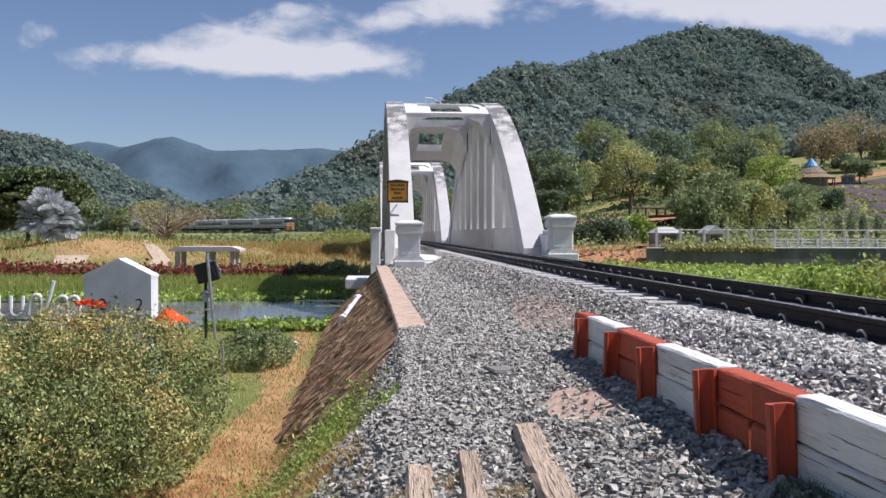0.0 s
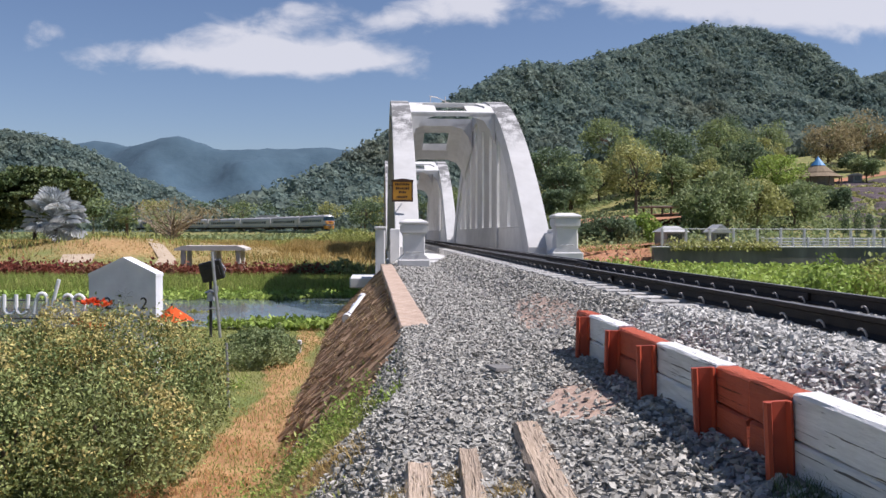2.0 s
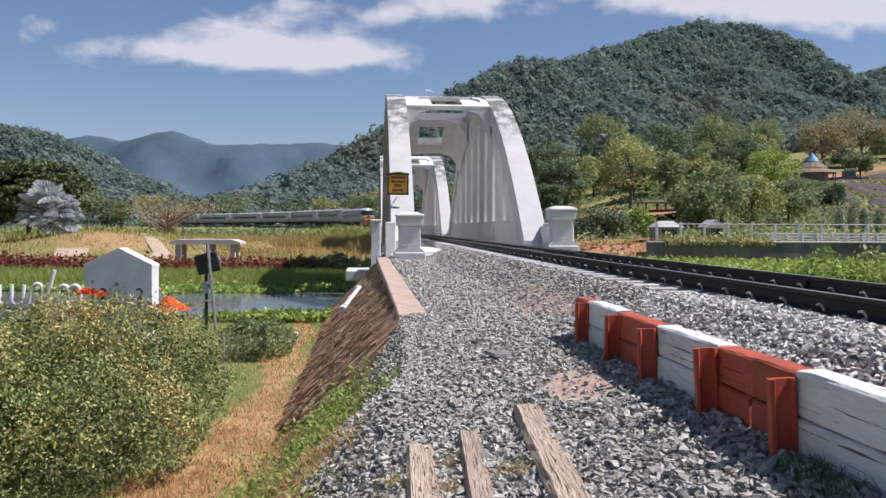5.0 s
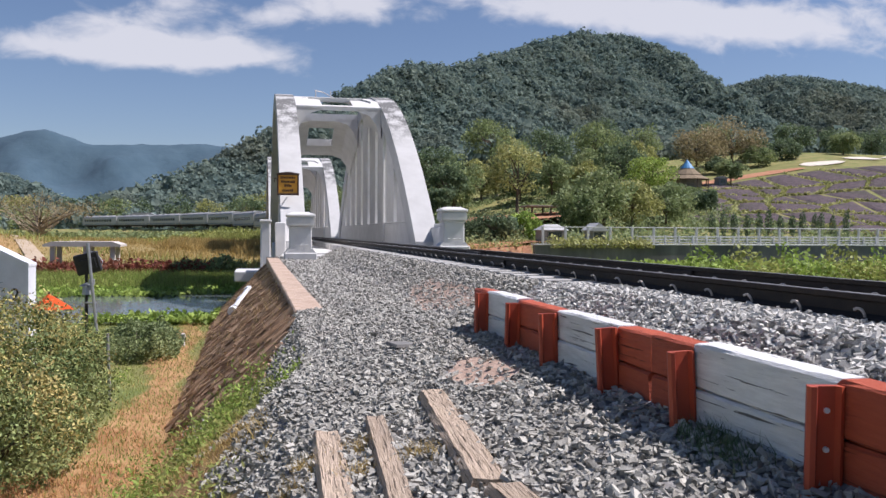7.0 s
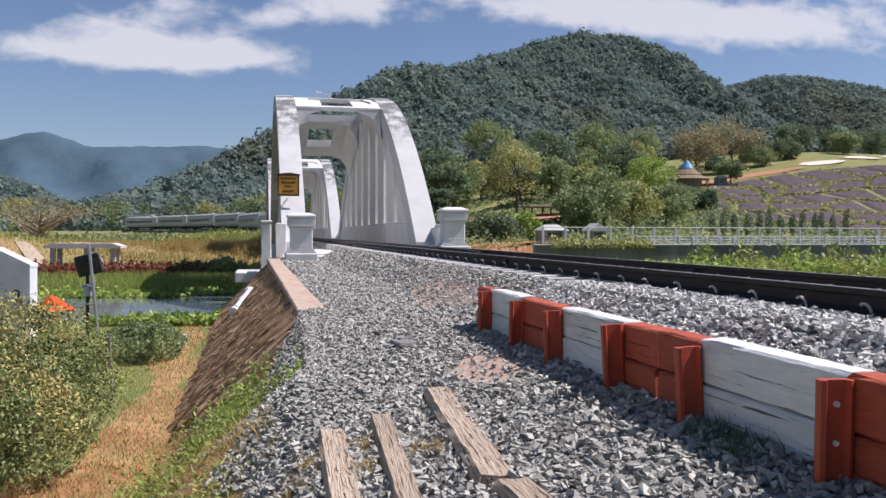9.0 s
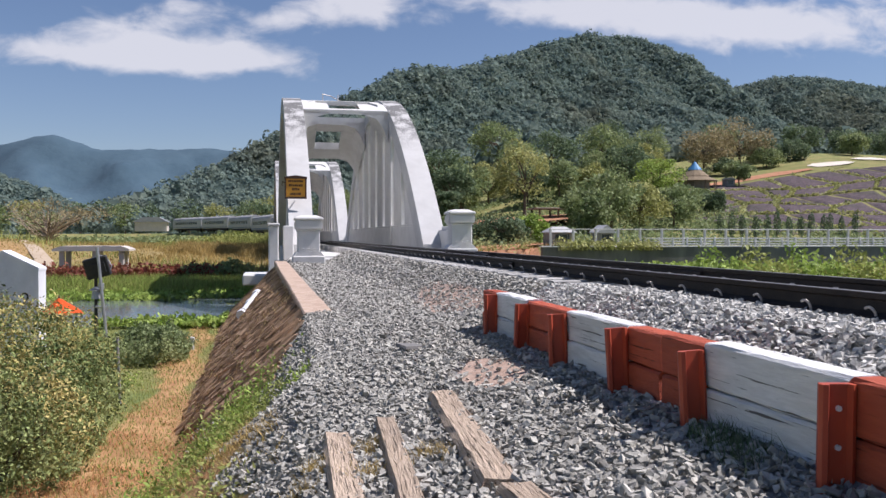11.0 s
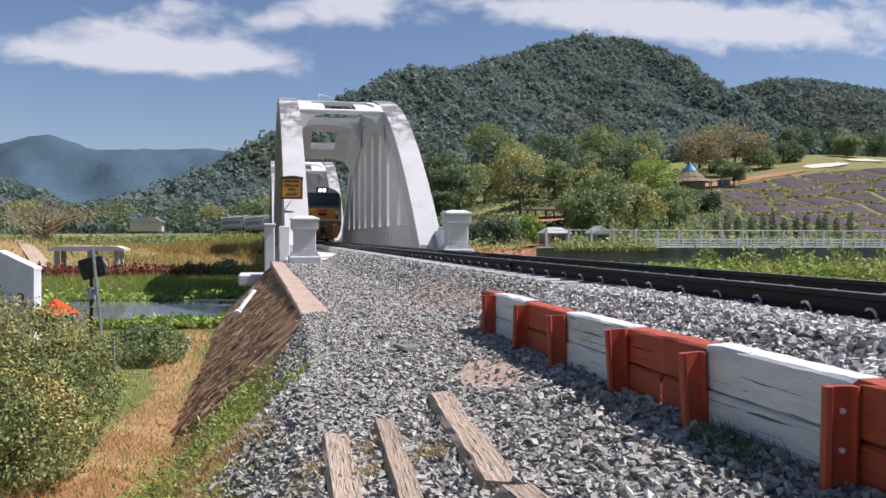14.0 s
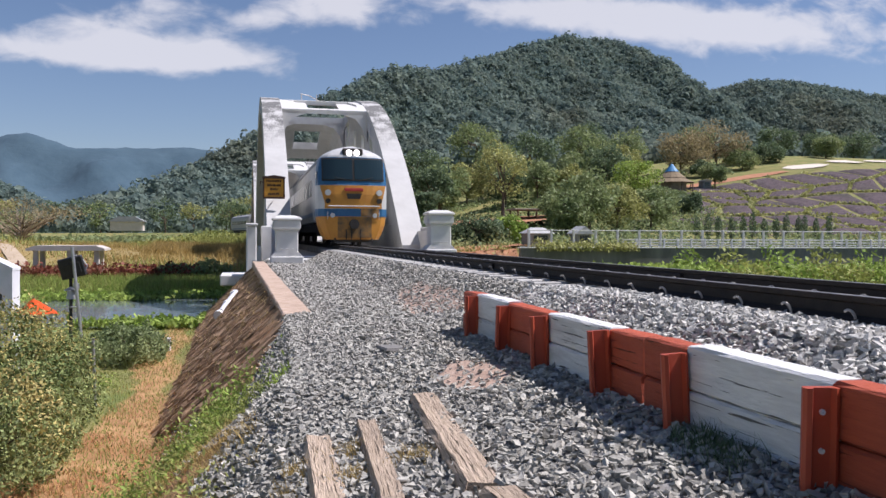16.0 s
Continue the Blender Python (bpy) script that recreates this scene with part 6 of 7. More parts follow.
part("wall", cone_shape(3.1, 3.1, -0.6, 1.9), mat("hut_wall", (0.30, 0.26, 0.21), (0.22, 0.19, 0.15), 2, 0.9, 0.3), ht)
part("lower_roof", cone_shape(5.0, 2.6, 1.6, 2.7), THATCH, ht)
part("upper_roof", cone_shape(3.1, 1.2, 2.6, 4.1), THATCH, ht)
part("roof_tip", cone_shape(1.5, 0.03, 4.0, 5.9), BLUE_R, ht, "blue pointed roof tip")
for k in range(8):
    a = k * math.pi / 4
    part("veranda_post", tube([(4.6 * math.cos(a), 4.6 * math.sin(a), -0.5), (4.6 * math.cos(a), 4.6 * math.sin(a), 1.75)], 0.12, 6), BARK, ht)
kiosk(95.5, 176, 2.0, 2.0, 1.9, 0.4, "little white hut beside the round hut", False)

# ---- flower terraces ----
PURPLE = mat("purple_flower_bed", (0.060, 0.046, 0.050), (0.12, 0.088, 0.092), 0.9, 0.95, 0.8, 3, dist=0.3, c3=(0.045, 0.045, 0.03), large=0.75)
ff = thing("flower_terrace", label="sloping beds of purple flowers edged in yellow green", category="flower bed")
borders = []
cols, rows_y = 9, [108, 119, 131, 144, 156, 168, 180]
jit = random.Random(9)
grid = [[(58 + 0.36 * (rows_y[j] - 110) + (i + 0.3 * (j % 2)) * 9.0 + jit.uniform(-2.6, 2.6), rows_y[j] + jit.uniform(-3.5, 3.5) + 0.9 * i) for j in range(7)] for i in range(cols + 1)]
for i in range(cols):
    for j in range(6):
        c = [grid[i][j], grid[i + 1][j], grid[i + 1][j + 1], grid[i][j + 1]]
        mx, my = sum(p[0] for p in c) / 4, sum(p[1] for p in c) / 4
        n = 6
        v, f = [], []
        for a in range(n + 1):
            for b in range(n + 1):
                s, t = 0.06 + 0.88 * a / n, 0.06 + 0.88 * b / n
                x = (c[0][0] * (1 - s) + c[1][0] * s) * (1 - t) + (c[3][0] * (1 - s) + c[2][0] * s) * t
                y = (c[0][1] * (1 - s) + c[1][1] * s) * (1 - t) + (c[3][1] * (1 - s) + c[2][1] * s) * t
                v.append((x, y, hit_land(x, y) + (0.06 if a in (0, n) or b in (0, n) else 0.38 + jit.uniform(-0.08, 0.08))))
        for a in range(n):
            for b in range(n):
                q = a * (n + 1) + b
                f.append((q, q + n + 1, q + n + 2, q + 1))
        part("flower_patch", mesh_of("flower_patch", v, f, PURPLE), None, ff)
        for p, q2 in ((c[0], c[1]), (c[1], c[2])) if jit.random() < 0.8 else ((c[0], c[1]),):
            for k in range(120):
                t = jit.random()
                bx, by = p[0] + (q2[0] - p[0]) * t + jit.gauss(0, 0.22), p[1] + (q2[1] - p[1]) * t + jit.gauss(0, 0.22)
                borders.append((bx, by, hit_land(bx, by) + abs(jit.gauss(0.25, 0.15))))
stuff("flower_bed_borders", leaf_mesh("flower_bed_borders", np.array(borders), 0.55, GREEN_YELLOW, qrng, 0.8, 0.5), "yellow-green edging plants between the flower beds", "plants")
SAND = mat("white_sand", (0.66, 0.60, 0.50), (0.58, 0.52, 0.43), 0.6, 0.95, 0.2, 4)
FAIRWAY = mat("fairway_grass", (0.15, 0.16, 0.045), (0.22, 0.20, 0.065), 0.4, 0.95, 0.3, 6)
REDSOIL = mat("red_soil", (0.34, 0.15, 0.08), (0.42, 0.22, 0.12), 0.5, 0.95, 0.4, 4)
draped("fairway", [(84, 178), (98, 183), (112, 188), (130, 196), (150, 204)], [3, 9, 12, 15, 14], FAIRWAY, 0.15, "mown yellow-green grass above the flower beds", "grass")
draped("red_slope", [(86, 176), (97, 183), (108, 188), (118, 190), (126, 191)], [2, 4, 5, 5, 2], REDSOIL, 0.28, "bare red soil slope", "soil")
for k, pts in enumerate(([(129, 195), (133, 196), (138, 197), (142, 198.5)], [(148, 204), (153, 205.5), (158, 207)], [(163, 208), (168, 210), (173, 211.5)])):
    draped("sand_bunker", pts, [3.5, 7.5, 6.5, 3.0][:len(pts)], SAND, 0.3, "pale sand bunker in the grass", "sand bunker")
draped("red_terrace", [(23, 124), (28, 126), (34, 128), (42, 129), (47, 129)], [4, 9, 11, 9, 4], REDSOIL, 1.2, "bare red soil terrace", "soil")
draped("red_plot", [(12, 83), (20, 86), (26, 88)], [7, 9, 7], REDSOIL, 0.3, "small plot of red soil by the river", "soil")

# ---- river plants on this side ----
def raft_keep(x, y):
    return (x > 5.8 + 0.12 * (y - 30)) & (wave(x, y, 6, 2) > -0.75)


lotus = scatter("l", 5, 70, 22, 79, 46000, qrng, 0.0, raft_keep)
lotus[:, 2] = np.maximum(lotus[:, 2], -2.9) + 0.25 + np.abs(qrng.normal(0, 0.22, len(lotus)))
stuff("river_bank_plants", leaf_mesh("river_bank_plants", lotus, 0.36, GREEN_LIGHT, qrng, 0.75, 0.5), "thick bright green leafy plants covering the river bank", "plants")
creep = scatter("c", 2.7, 9.5, 8, 31, 16000, qrng, 0.0)
creep[:, 2] += np.abs(qrng.normal(0.12, 0.14, len(creep)))
stuff("creeping_plants", leaf_mesh("creeping_plants", creep, 0.13, GREEN_LIGHT, qrng, 0.8, 0.5), "fresh green creepers beyond the rails", "plants")
for k, (x, y, w) in enumerate(((8.3, 22.5, 1.0), (10.0, 23, 1.1), (11.8, 23.5, 1.1), (13.8, 24, 1.2), (16.0, 24.6, 1.3), (18.3, 25, 1.3))):
    make_shrub("bank_shrub", x, y, hit_land(x, y), [(0, 0, 1.25, w, 0.9, 1.15), (w * 0.9, 0.4, 1.0, w * 0.8, 0.8, 1.0), (-w * 0.9, 0.3, 0.9, w * 0.8, 0.8, 0.95)], 3800, 0.15, (GREEN_LIGHT, GRASS)[k % 2], 90 + k, "leafy green and yellow shrub on the river bank")
over = scatter("o", 23, 33.5, 78.8, 81, 3200, qrng)
over[:, 2] = -0.95 + np.abs(qrng.normal(0, 0.38, len(over)))
stuff("wall_top_bushes", leaf_mesh("wall_top_bushes", over, 0.32, GREEN_YELLOW, qrng, 0.6, 0.4), "yellow-green bushes hanging over the river wall", "bushes")

# ---- garden trees ----
for k, (x, y, h, w, m, lab, lf, tr) in enumerate((
        (38.0, 140, 12.3, 9.5, GREEN_YELLOW, "tall airy tree with thin yellowing leaves", 0.42, 0.3), (40.2, 108, 8.6, 8.0, GREEN_MID, "dense green garden tree", 0.45, 0.15), (36.0, 105, 6.2, 6.5, GREEN_MID, "rounded green garden tree", 0.42, 0.1), (66.5, 150, 8.0, 9.0, GREEN_LIGHT, "feathery light green tree", 0.4, 0.2),
        (105, 205, 11, 13, BROWN_LEAVES, "broad tree with brown autumn leaves", 0.6, 0.15), (118, 210, 12, 14, BROWN_LEAVES, "broad tree with brown autumn leaves", 0.6, 0.15), (46, 112, 6.2, 7.0, GREEN_YELLOW, "green garden tree beside the walkway", 0.42, 0.12), (52.5, 115, 5.8, 6.5, GREEN_MID, "green garden tree beside the walkway", 0.42, 0.15),
        (28, 150, 9.0, 8.0, GREEN_DARK, "dark green tree behind the terrace", 0.5, 0.25), (24.0, 138, 6.0, 5.0, GREEN_DARK, "dark green tree on the terrace", 0.45, 0.25), (20.0, 112, 3.6, 4.0, GREEN_MID, "green tree near the bridge", 0.42, 0.2), (21, 92, 3.2, 5.0, GREEN_DARK, "dark green shrubby tree near the river", 0.35, 0.05),
        (25.5, 96, 3.6, 4.0, GREEN_LIGHT, "light green young tree", 0.35, 0.05), (17.5, 96, 3.0, 5.0, GREEN_DARK, "dark green shrubby tree near the river", 0.35, 0.05), (69, 170, 9, 10, GREEN_DARK, "dark green tree behind the hut", 0.55, 0.15), (150, 231, 8, 11, GREEN_DARK, "dark tree above the fairway", 0.6, 0.1),
        (128, 216, 6, 9, GREEN_DARK, "dark rounded tree above the fairway", 0.55, 0.1), (172, 240, 8, 12, GREEN_DARK, "dark tree above the fairway", 0.6, 0.1), (191, 250, 9, 13, GREEN_DARK, "dark tree above the fairway", 0.6, 0.1), (98, 176, 6, 6, GREEN_MID, "green tree beside the round hut", 0.45, 0.25),
        (33, 165, 10, 9, GREEN_MID, "green tree below the hill", 0.55, 0.2), (48, 175, 11, 10, GREEN_MID, "green tree below the hill", 0.55, 0.2), (58, 185, 11, 11, GREEN_DARK, "dark green tree below the hill", 0.55, 0.15), (78, 205, 12, 12, GREEN_MID, "green tree below the hill", 0.6, 0.15), (20, 180, 11, 10, GREEN_DARK, "dark green tree behind the bridge", 0.55, 0.2),
        (12, 195, 11, 11, GREEN_MID, "green tree behind the bridge", 0.55, 0.2), (36, 205, 12, 12, GREEN_DARK, "dark green tree below the hill", 0.6, 0.2), (56, 225, 13, 13, GREEN_MID, "green tree below the hill", 0.6, 0.2), (90, 232, 12, 13, GREEN_DARK, "dark green tree below the hill", 0.6, 0.15), (60, 128, 5.5, 6, GREEN_MID, "green tree below the hut", 0.42, 0.1),
        (70, 136, 3.4, 5, GREEN_DARK, "dark green tree below the hut", 0.42, 0.1), (74, 148, 2.5, 4, GREEN_MID, "green tree below the hut", 0.42, 0.1), (140, 262, 11, 14, GREEN_MID, "green tree below the hill", 0.6, 0.1), (112, 255, 12, 14, GREEN_MID, "green tree below the hill", 0.6, 0.1), (30, 240, 12, 13, GREEN_DARK, "dark green tree below the hill", 0.6, 0.15),
        (31, 158, 7, 7, GREEN_MID, "green tree below the hill", 0.5, 0.15), (44, 158, 7, 8, GREEN_DARK, "dark green tree below the hill", 0.5, 0.15), (51, 160, 7.5, 8, GREEN_MID, "green tree below the hill", 0.5, 0.15), (24, 160, 6, 7, GREEN_YELLOW, "yellow-green tree below the hill", 0.5, 0.15), (58, 163, 6, 7, GREEN_YELLOW, "yellow-green tree below the hill", 0.5, 0.15), (40, 172, 8, 9, GREEN_YELLOW, "yellow-green tree below the hill", 0.5, 0.15), (66, 178, 7, 8, GREEN_MID, "green tree below the hill", 0.5, 0.15), (74, 182, 6, 7, GREEN_DARK, "dark green tree behind the hut", 0.5, 0.15),
        (108, 199, 4, 6, GREEN_DARK, "dark round shrub by the fairway", 0.45, 0.05), (122, 204, 5, 8, GREEN_MID, "round green shrub by the fairway", 0.45, 0.05), (135, 212, 5, 9, GREEN_DARK, "dark round shrub by the fairway", 0.5, 0.05), (92, 186, 4, 6, GREEN_MID, "round green shrub by the fairway", 0.45, 0.05), (160, 222, 6, 9, GREEN_MID, "green tree above the fairway", 0.55, 0.08), (82, 190, 8, 9, GREEN_YELLOW, "yellowing tree behind the round hut", 0.55, 0.12), (14, 128, 6, 6, GREEN_MID, "green tree near the bridge", 0.45, 0.15), (15, 150, 8, 8, GREEN_DARK, "dark green tree near the bridge", 0.5, 0.15), (42, 122, 4.5, 6, GREEN_DARK, "dark green tree beside the pavilion", 0.4, 0.08))):
    make_tree("garden_tree", x, y, h, w, m, 200 + k, lab, 36, 110, lf * 0.95, tr)
for k in range(13):
    x, y = 52 + 1.75 * k + qrng.uniform(-0.4, 0.4), 101 + 0.25 * k
    r2 = np.random.default_rng(400 + k)
    c = thing("cypress", pose(x, y, hit_land(x, y)), label="narrow dark column-shaped cypress", category="tree", group="row of cypresses")
    hh = r2.uniform(2.6, 3.8)
    pts = shell_points(r2, 420, (0, 0, hh * 0.52), (0.42, 0.42, hh * 0.5), 0.3, -1)
    part("trunk", tube([(0, 0, -0.1), (0, 0, hh * 0.8)], 0.07, 6, None, 0.02), BARK, c)
    part("crown", leaf_mesh("crown", pts, 0.26, GREEN_DARK, r2, 0.4, 0.1, droop=np.array([0, 0, 1.2])), None, c)
weedy = scatter("w", 10.5, 24, 71, 91, 5200, qrng, 0.0, lambda x, y: wave(x, y, 2.0, 3) > 0.0)
stuff("plot_weeds", blade_mesh("plot_weeds", weedy, 0.45, 0.09, DRY_GRASS, qrng, 0.5), "dry weeds growing on the red soil plot", "weeds")
weedy = scatter("w", 10.5, 24, 74, 94, 2600, qrng, 0.0, lambda x, y: wave(x, y, 2.6, 1) > 0.25)
weedy[:, 2] += np.abs(qrng.normal(0.2, 0.2, len(weedy)))
stuff("plot_plants", leaf_mesh("plot_plants", weedy, 0.3, GREEN_YELLOW, qrng, 0.6, 0.4), "low yellow-green plants on the red soil plot", "plants")
under = scatter("u", 13, 75, 86, 175, 46000, qrng, 0.0, lambda x, y: wave(x, y, 7, 6) > -0.15)
under[:, 2] += np.abs(qrng.normal(0.3, 0.5, len(under)))
stuff("garden_shrubs", leaf_mesh("garden_shrubs", under, 0.42, GREEN_MID, qrng, 0.7, 0.5), "low mixed green garden shrubs", "shrubs")
wood = scatter("w", -160, 330, 225, 345, 3000, qrng, 1.8, lambda x, y: (np.abs(x + 265 * (1 - np.sqrt(np.maximum(0.05, 1 - np.clip((y - 135) / 265, 0, 0.97) ** 2)))) > 16) & ((x < 60) | (y > 262)) & ((y > 318) | (x > 10)))
stuff("wood_edge", canopy("wood_edge", wood, 3.8, qrng, 40), "trees of the wood at the foot of the hill", "forest")


# ---- kerb and stone pitching on the bank ----
kb = thing("bank_kerb", label="pinkish concrete kerb along the top of the stone slope", category="kerb")
krng = random.Random(6)
y = 11.75
while y < 30.2:
    l = krng.uniform(1.2, 2.0)
    x = -3.50 - 0.012 * (y - 11.75)
    z = hit_land(x + 0.15, y + l / 2)
    part("kerb_block", box(-0.15, 0.25, 0, l - 0.004, -0.25, 0.05, 0.02, jitter=0.010, rng=krng), KERB, kb, at=pose(x, y, z, math.degrees(math.atan2(hit_land(x + 0.15, y + l) - hit_land(x + 0.15, y), l)), 0, 0.7))
    y += l
slope = thing("stone_pitching", label="bank slope pitched with thin brown stones", category="stone slope")


def chip(seed, lx, ly, lz):
    r = random.Random(seed)
    bm = box(-lx / 2, lx / 2, -ly / 2, ly / 2, -lz / 2, lz / 2)
    for v in bm.verts:
        v.co += Vector((r.uniform(-0.25, 0.25) * lx * 0.4, r.uniform(-0.25, 0.25) * ly, r.uniform(-0.25, 0.25) * lz))
    return bm


chip_meshes = [finish(chip(k, 0.30 + 0.05 * (k % 4), 0.045 + 0.012 * (k % 4), 0.075), "stone", PITCHING) for k in range(8)]
rest_v, rest_f, count = [], [], 0
srng2 = random.Random(14)
ANG = math.degrees(math.atan(1.03))
y = 9.1
while y < 31.5:
    d = srng2.uniform(0.16, 0.34)
    while d < 2.75:
        dx = d * math.cos(math.radians(ANG))
        yy = y + srng2.uniform(-0.03, 0.03) + 0.12 * d
        x = -3.64 - dx - 0.012 * (yy - 11.75)
        z = hit_land(x, yy) + srng2.uniform(0.0, 0.045)
        if z > hit_land(x - 0.12, yy) + 0.09 and d > 0.42 * (11.9 - yy) and d < 0.3 + 0.54 * (yy - 9.2) + srng2.uniform(-0.1, 0.1):
            m = pose(x, yy, z, srng2.uniform(-30, 30), -ANG + srng2.uniform(1, 9), srng2.uniform(-16, 2))
            k = srng2.randrange(8)
            if count < 300 and yy < 13.5:
                part("stone", chip_meshes[k], None, slope, at=m)
                count += 1
            else:
                base = len(rest_v)
                rest_v += [m @ v.co for v in chip_meshes[k].vertices]
                rest_f += [[base + q for q in p.vertices] for p in chip_meshes[k].polygons]
        d += srng2.uniform(0.17, 0.27)
    y += 0.062
tagged(part("stones_beyond", mesh_of("stones_beyond", rest_v, rest_f, PITCHING_STUFF), None, slope), kind="stuff")
sprig = []
for _ in range(900):
    d, yy = srng2.uniform(0.1, 2.6), srng2.uniform(11.5, 31)
    x = -3.66 - d * 0.7
    sprig.append((x, yy, hit_land(x, yy) + 0.06))
stuff("slope_grass", blade_mesh("slope_grass", np.array(sprig), 0.16, 0.012, DRY_GRASS, np.random.default_rng(3), 0.6), "sparse dry grass between the pitching stones", "grass")

# ---- ballast ----
def stones(name, pts, size, rng, label, material=None):
    """Broken angular stones, each a skewed block."""
    n = len(pts)
    if size > 0.04:
        # smaller in view: six-cornered shards
        base = np.array([[1.3, 0, 0], [-1.3, 0, 0], [0, 1.3, 0], [0, -1.3, 0], [0.2, 0, 1.2], [-0.2, 0, -1.2]])
        v = base[None] + rng.uniform(-0.5, 0.5, (n, 6, 3))
        faces = np.array([[0, 2, 4], [2, 1, 4], [1, 3, 4], [3, 0, 4], [2, 0, 5], [1, 2, 5], [3, 1, 5], [0, 3, 5]])
    else:
        base = np.array([[x, y, z] for x in (-1, 1) for y in (-1, 1) for z in (-1, 1)], float)
        v = base[None] * (1 + rng.uniform(-0.5, 0.25, (n, 8, 3)))
        faces = np.array([[0, 1, 3, 2], [4, 6, 7, 5], [0, 4, 5, 1], [2, 3, 7, 6], [0, 2, 6, 4], [1, 5, 7, 3]])
        v[:, 4:, 1] *= rng.uniform(0.1, 1.0, n)[:, None]
        v[:, 2:4, 2] *= rng.uniform(0.1, 1.0, n)[:, None]
        v[:, 6:, 2] *= rng.uniform(0.2, 1.0, n)[:, None]
    dims = np.stack([rng.uniform(0.9, 1.6, n), rng.uniform(0.6, 1.15, n), rng.uniform(0.35, 0.7, n)], 1) * (size * rng.uniform(0.55, 1.25, n))[:, None] * 0.5
    v = v * dims[:, None]
    q = rng.normal(size=(n, 4)) * np.array([1.4, 0.36, 0.36, 1.6])
    q /= np.linalg.norm(q, axis=1)[:, None]
    w, x, y, z = q.T
    R = np.stack([np.stack([1 - 2 * (y * y + z * z), 2 * (x * y - z * w), 2 * (x * z + y * w)], 1), np.stack([2 * (x * y + z * w), 1 - 2 * (x * x + z * z), 2 * (y * z - x * w)], 1), np.stack([2 * (x * z - y * w), 2 * (y * z + x * w), 1 - 2 * (x * x + y * y)], 1)], 1)
    v = np.einsum("nij,nkj->nki", R, v) + pts[:, None]
    f = (faces[None] + (np.arange(n) * len(base))[:, None, None]).reshape(-1, faces.shape[1])
    return stuff(name, fast_mesh(name, v.reshape(-1, 3), f, material or BALLAST), label, "ballast")


bal = np.random.default_rng(99)


def ballast_zone(x0, x1, y0, y1, density, lift, ragged=False):
    n = int((x1 - x0) * (y1 - y0) * density)
    x, y = bal.uniform(x0, x1, n), bal.uniform(y0, y1, n)
    keep = np.ones(n, bool)
    for s in (-0.535, 0.535):
        keep &= np.abs(x - s) > 0.085
    if ragged:
        left = -3.62 - 0.75 * (1 - smooth01(7.0, 9.2, y)) + 0.3 * wave(x, y, 0.5, 3)
        left = np.where(y > 11.7, -3.22 - 0.012 * (y - 11.75) + 0.06 * wave(x, y, 0.35, 1), left)
        keep &= x > left
        bare = ((x + 2.42) / 0.26) ** 2 + ((y - 6.55) / 0.62) ** 2 < 1 + 0.5 * wave(x, y, 0.12)
        keep &= ~bare | (bal.uniform(size=n) < 0.22)
        dusty = ((x + 1.72) / 0.34) ** 2 + ((y - 11.8) / 2.0) ** 2 < 1 + 0.6 * wave(x, y, 0.3)
        keep &= ~dusty | (bal.uniform(size=n) < 0.45)
        keep &= (np.abs(x - BX) > 0.09) | (y > 8.85)
    # the tops of the sleepers stay clear further on
    k = np.abs(((y - 6.4 + 0.3) % 0.6) - 0.3) < 0.13
    keep &= ~(k & (np.abs(x) < 1.0) & (y > 8.0 + 0.8 * wave(x * 3, y * 2, 1.0)))
    x, y = x[keep], y[keep]
    return np.stack([x, y, land(x, y) + lift + bal.uniform(-0.02, 0.032, len(x))], 1)


def spill(n):
    """Loose stones that have rolled over the edge of the bank beside the pitching."""
    x, y = bal.uniform(-5.1, -3.5, n), bal.uniform(7.6, 12.4, n)
    d = (-3.64 - x) / 0.7
    keep = ((d > 0.1 + 0.54 * (y - 9.2)) | (d < 0.42 * (11.9 - y))) & (bal.uniform(size=n) < np.exp(-np.maximum(d, 0) / 0.75)) & ((y < 11.6) | (d > 0.25))
    x, y = x[keep], y[keep]
    return np.stack([x, y, land(x, y) + bal.uniform(-0.01, 0.03, len(x))], 1)


def kerb_end(n):
    """Stones heaped against the near end of the kerb."""
    x, y = bal.uniform(-3.78, -3.0, n), bal.uniform(10.9, 11.85, n)
    keep = (y < 11.72) | (x > -3.2)
    x, y = x[keep], y[keep]
    heap = 0.10 * smooth01(10.9, 11.7, y) * (1 - smooth01(-3.3, -3.05, x)) * smooth01(-3.8, -3.6, x)
    return np.stack([x, y, land(x, y) + heap * bal.uniform(0.3, 1.0, len(x))], 1)


stones("ballast_near", np.concatenate([spill(16000), kerb_end(2600), ballast_zone(-4.6, -1.78, 3.4, 9.0, 1500, 0.0, True), ballast_zone(-3.2, -1.78, 2.4, 3.4, 1700, 0.0, True)]), 0.039, bal, "loose grey broken stone ballast beside the track")
stones("track_ballast_near", np.concatenate([ballast_zone(-1.78, 1.4, 3.4, 9.0, 1500, 0.0, True), ballast_zone(-1.78, -0.6, 2.4, 3.4, 1700, 0.0, True)]), 0.039, bal, "fresh pale broken stone ballast between barrier and rails", FRESH_BALLAST)
stones("ballast_middle", ballast_zone(-4.4, 2.4, 9.0, 16.0, 1150, 0.0, True), 0.041, bal, "grey broken stone ballast under the rails")
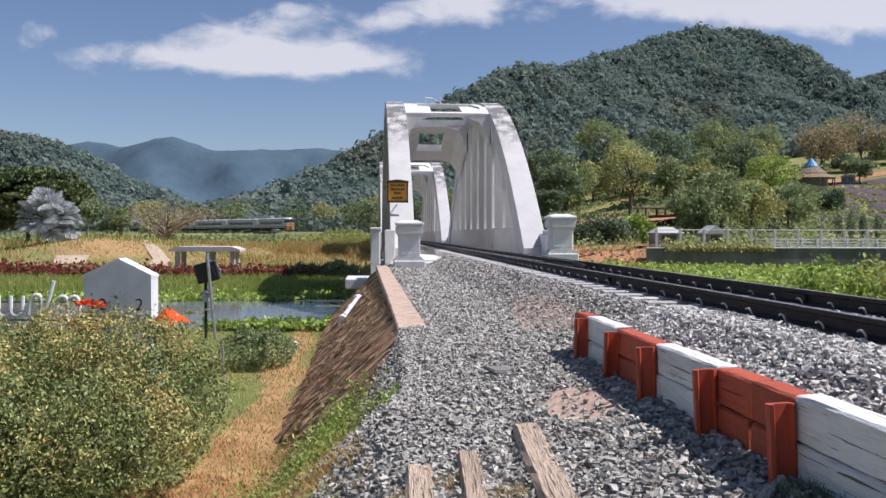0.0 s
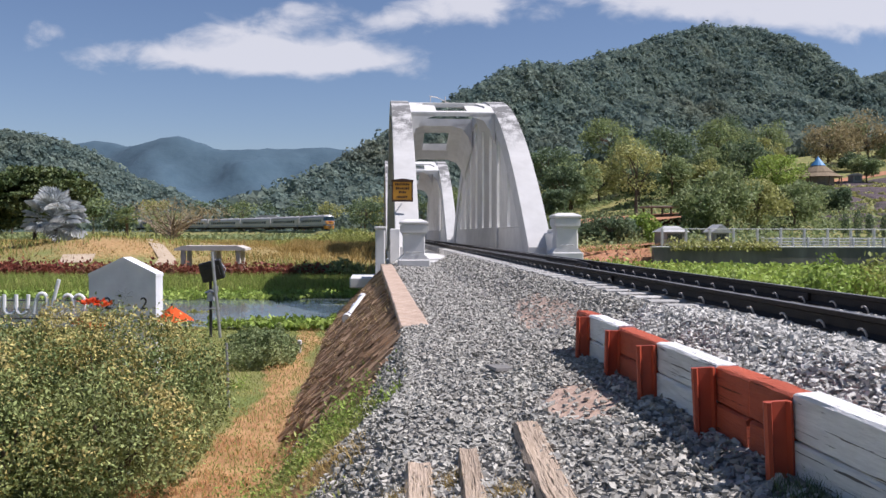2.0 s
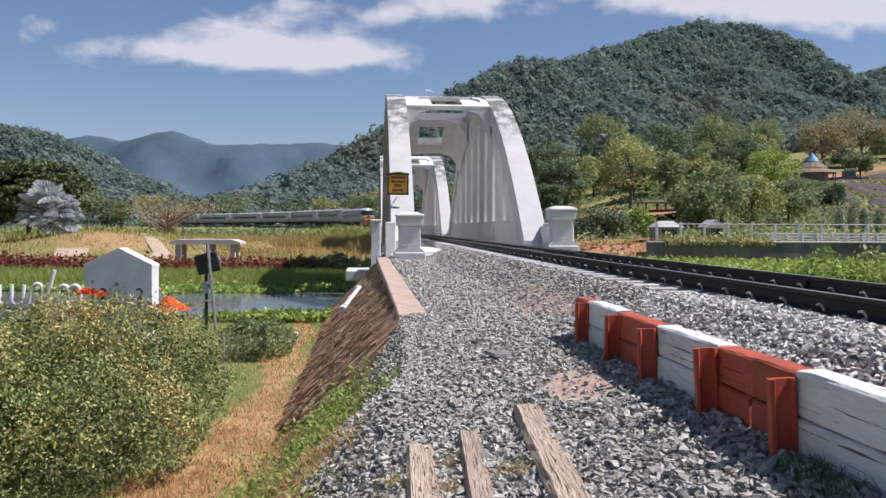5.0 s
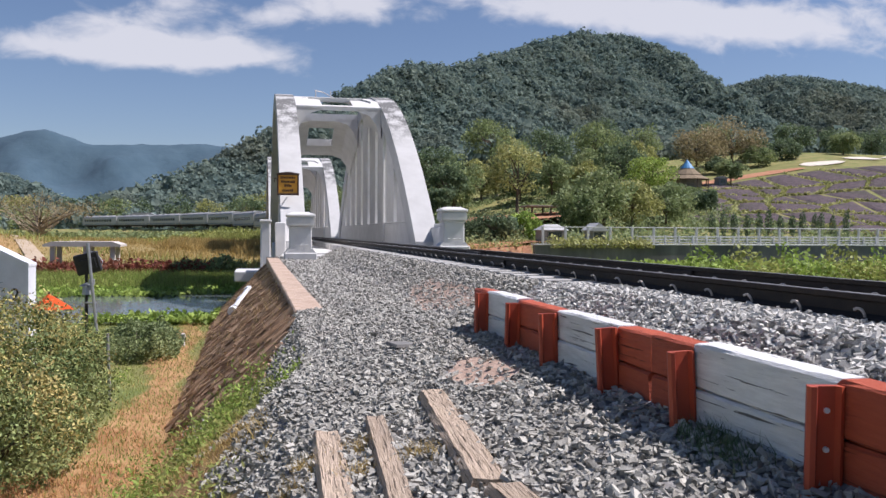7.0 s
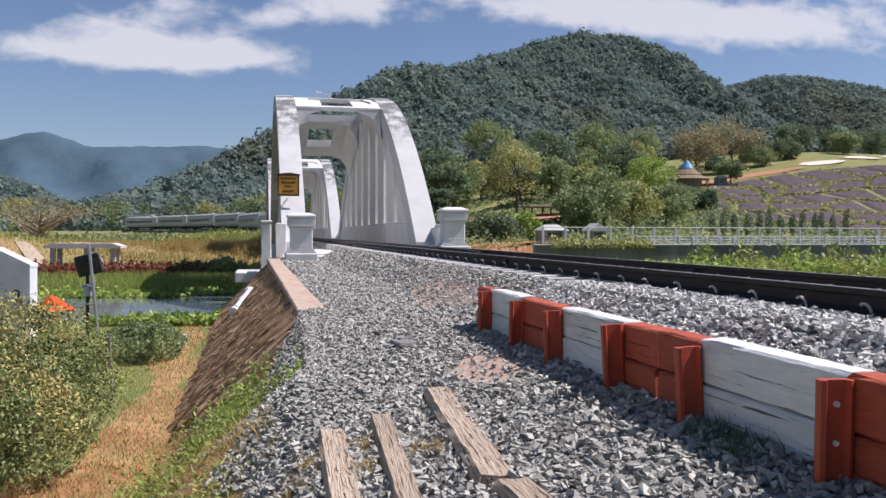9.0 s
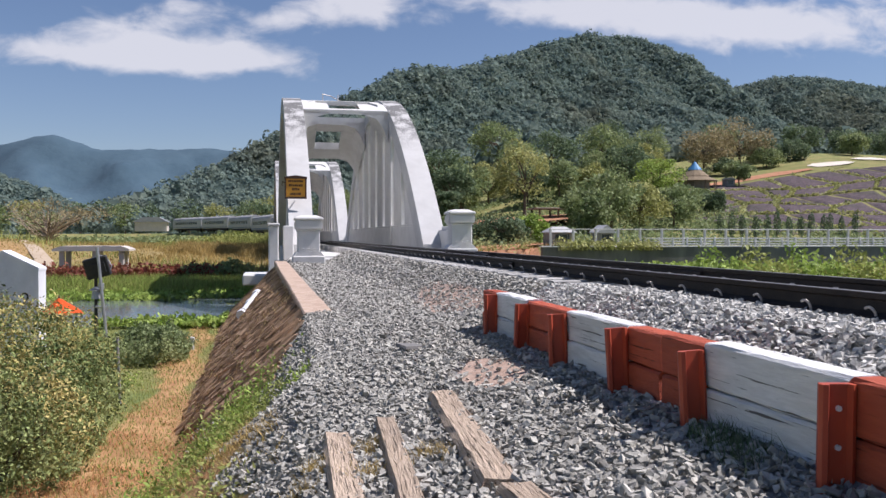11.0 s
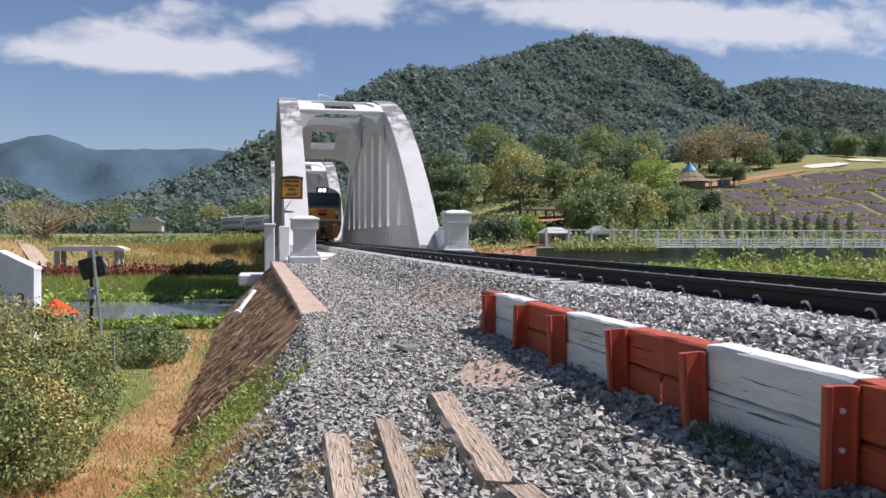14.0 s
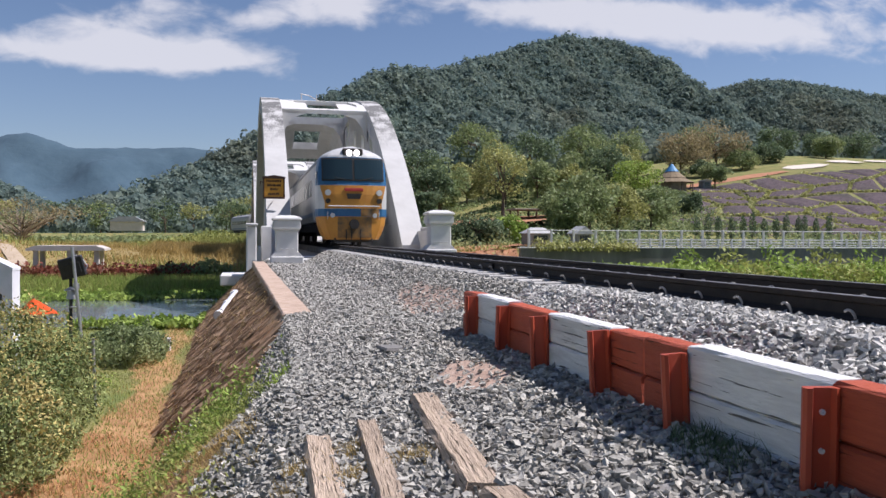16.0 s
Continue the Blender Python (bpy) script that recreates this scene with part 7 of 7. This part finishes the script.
stones("ballast_far", ballast_zone(-4.0, 2.6, 16.0, 34.0, 330, 0.0, True), 0.055, bal, "grey broken stone ballast running up to the bridge")
EARTH = mat("bare_pink_earth", (0.36, 0.25, 0.19), (0.50, 0.37, 0.29), 12, 0.95, 0.6, 40, c3=(0.27, 0.20, 0.16), large=0.6)


def earth_patch(cx, cy, rx, ry, label):
    """Ragged sheet of bare earth just over the ground."""
    r = random.Random(int(cy * 10))
    v, f, m = [], [], 48
    for ring in range(1, 6):
        for k in range(m):
            a = 2 * math.pi * k / m
            q = ring / 5 * (1 + (0.16 * math.sin(3 * a + cx) + 0.10 * math.cos(7 * a) + r.uniform(-0.07, 0.07) if ring == 5 else 0.08 * math.sin(3 * a + cx)))
            x, y = cx + rx * q * math.cos(a), cy + ry * q * math.sin(a)
            v.append((x, y, hit_land(x, y) + (0.012 if ring < 5 else -0.012)))
    v.append((cx, cy, hit_land(cx, cy) + 0.012))
    f += [(len(v) - 1, k, (k + 1) % m) for k in range(m)]
    for ring in range(4):
        f += [(ring * m + k, ring * m + m + k, ring * m + m + (k + 1) % m, ring * m + (k + 1) % m) for k in range(m)]
    return tagged(new("bare_earth_patch", mesh_of("bare_earth", v, f, EARTH)), label, "earth")


earth_patch(-2.42, 6.55, 0.30, 0.68, "patch of bare pinkish earth among the ballast")
earth_patch(-1.72, 11.8, 0.40, 2.2, "long dusty reddish earth patch beside the sleepers")
tagged(part("flat_slate", chip(3, 0.22, 0.16, 0.03), mat("slate", (0.16, 0.16, 0.15), (0.21, 0.20, 0.19), 6, 0.9, 0.3), None, "", pose(-2.76, 8.3, hit_land(-2.76, 8.3) + 0.045, 3, 4, 20)), "flat dark slab lying on the ballast", "stone slab")


# ---- what moves: the train comes round the bend and on to the bridge ----
FRONT_AT_END, SPEED = 33.8, 13.95


def motions():
    for i, car in enumerate(CARS):
        rows = []
        for k in range(33):
            t = k * 0.5
            s = FRONT_AT_END + SPEED * (16.0 - t) + CAR_L / 2 + GAP * i
            x, y, z, a = track_at(s)
            rows.append((t, pose(x, y, z, 0, 0, math.degrees(a))))
        walk(car, rows)


motions()
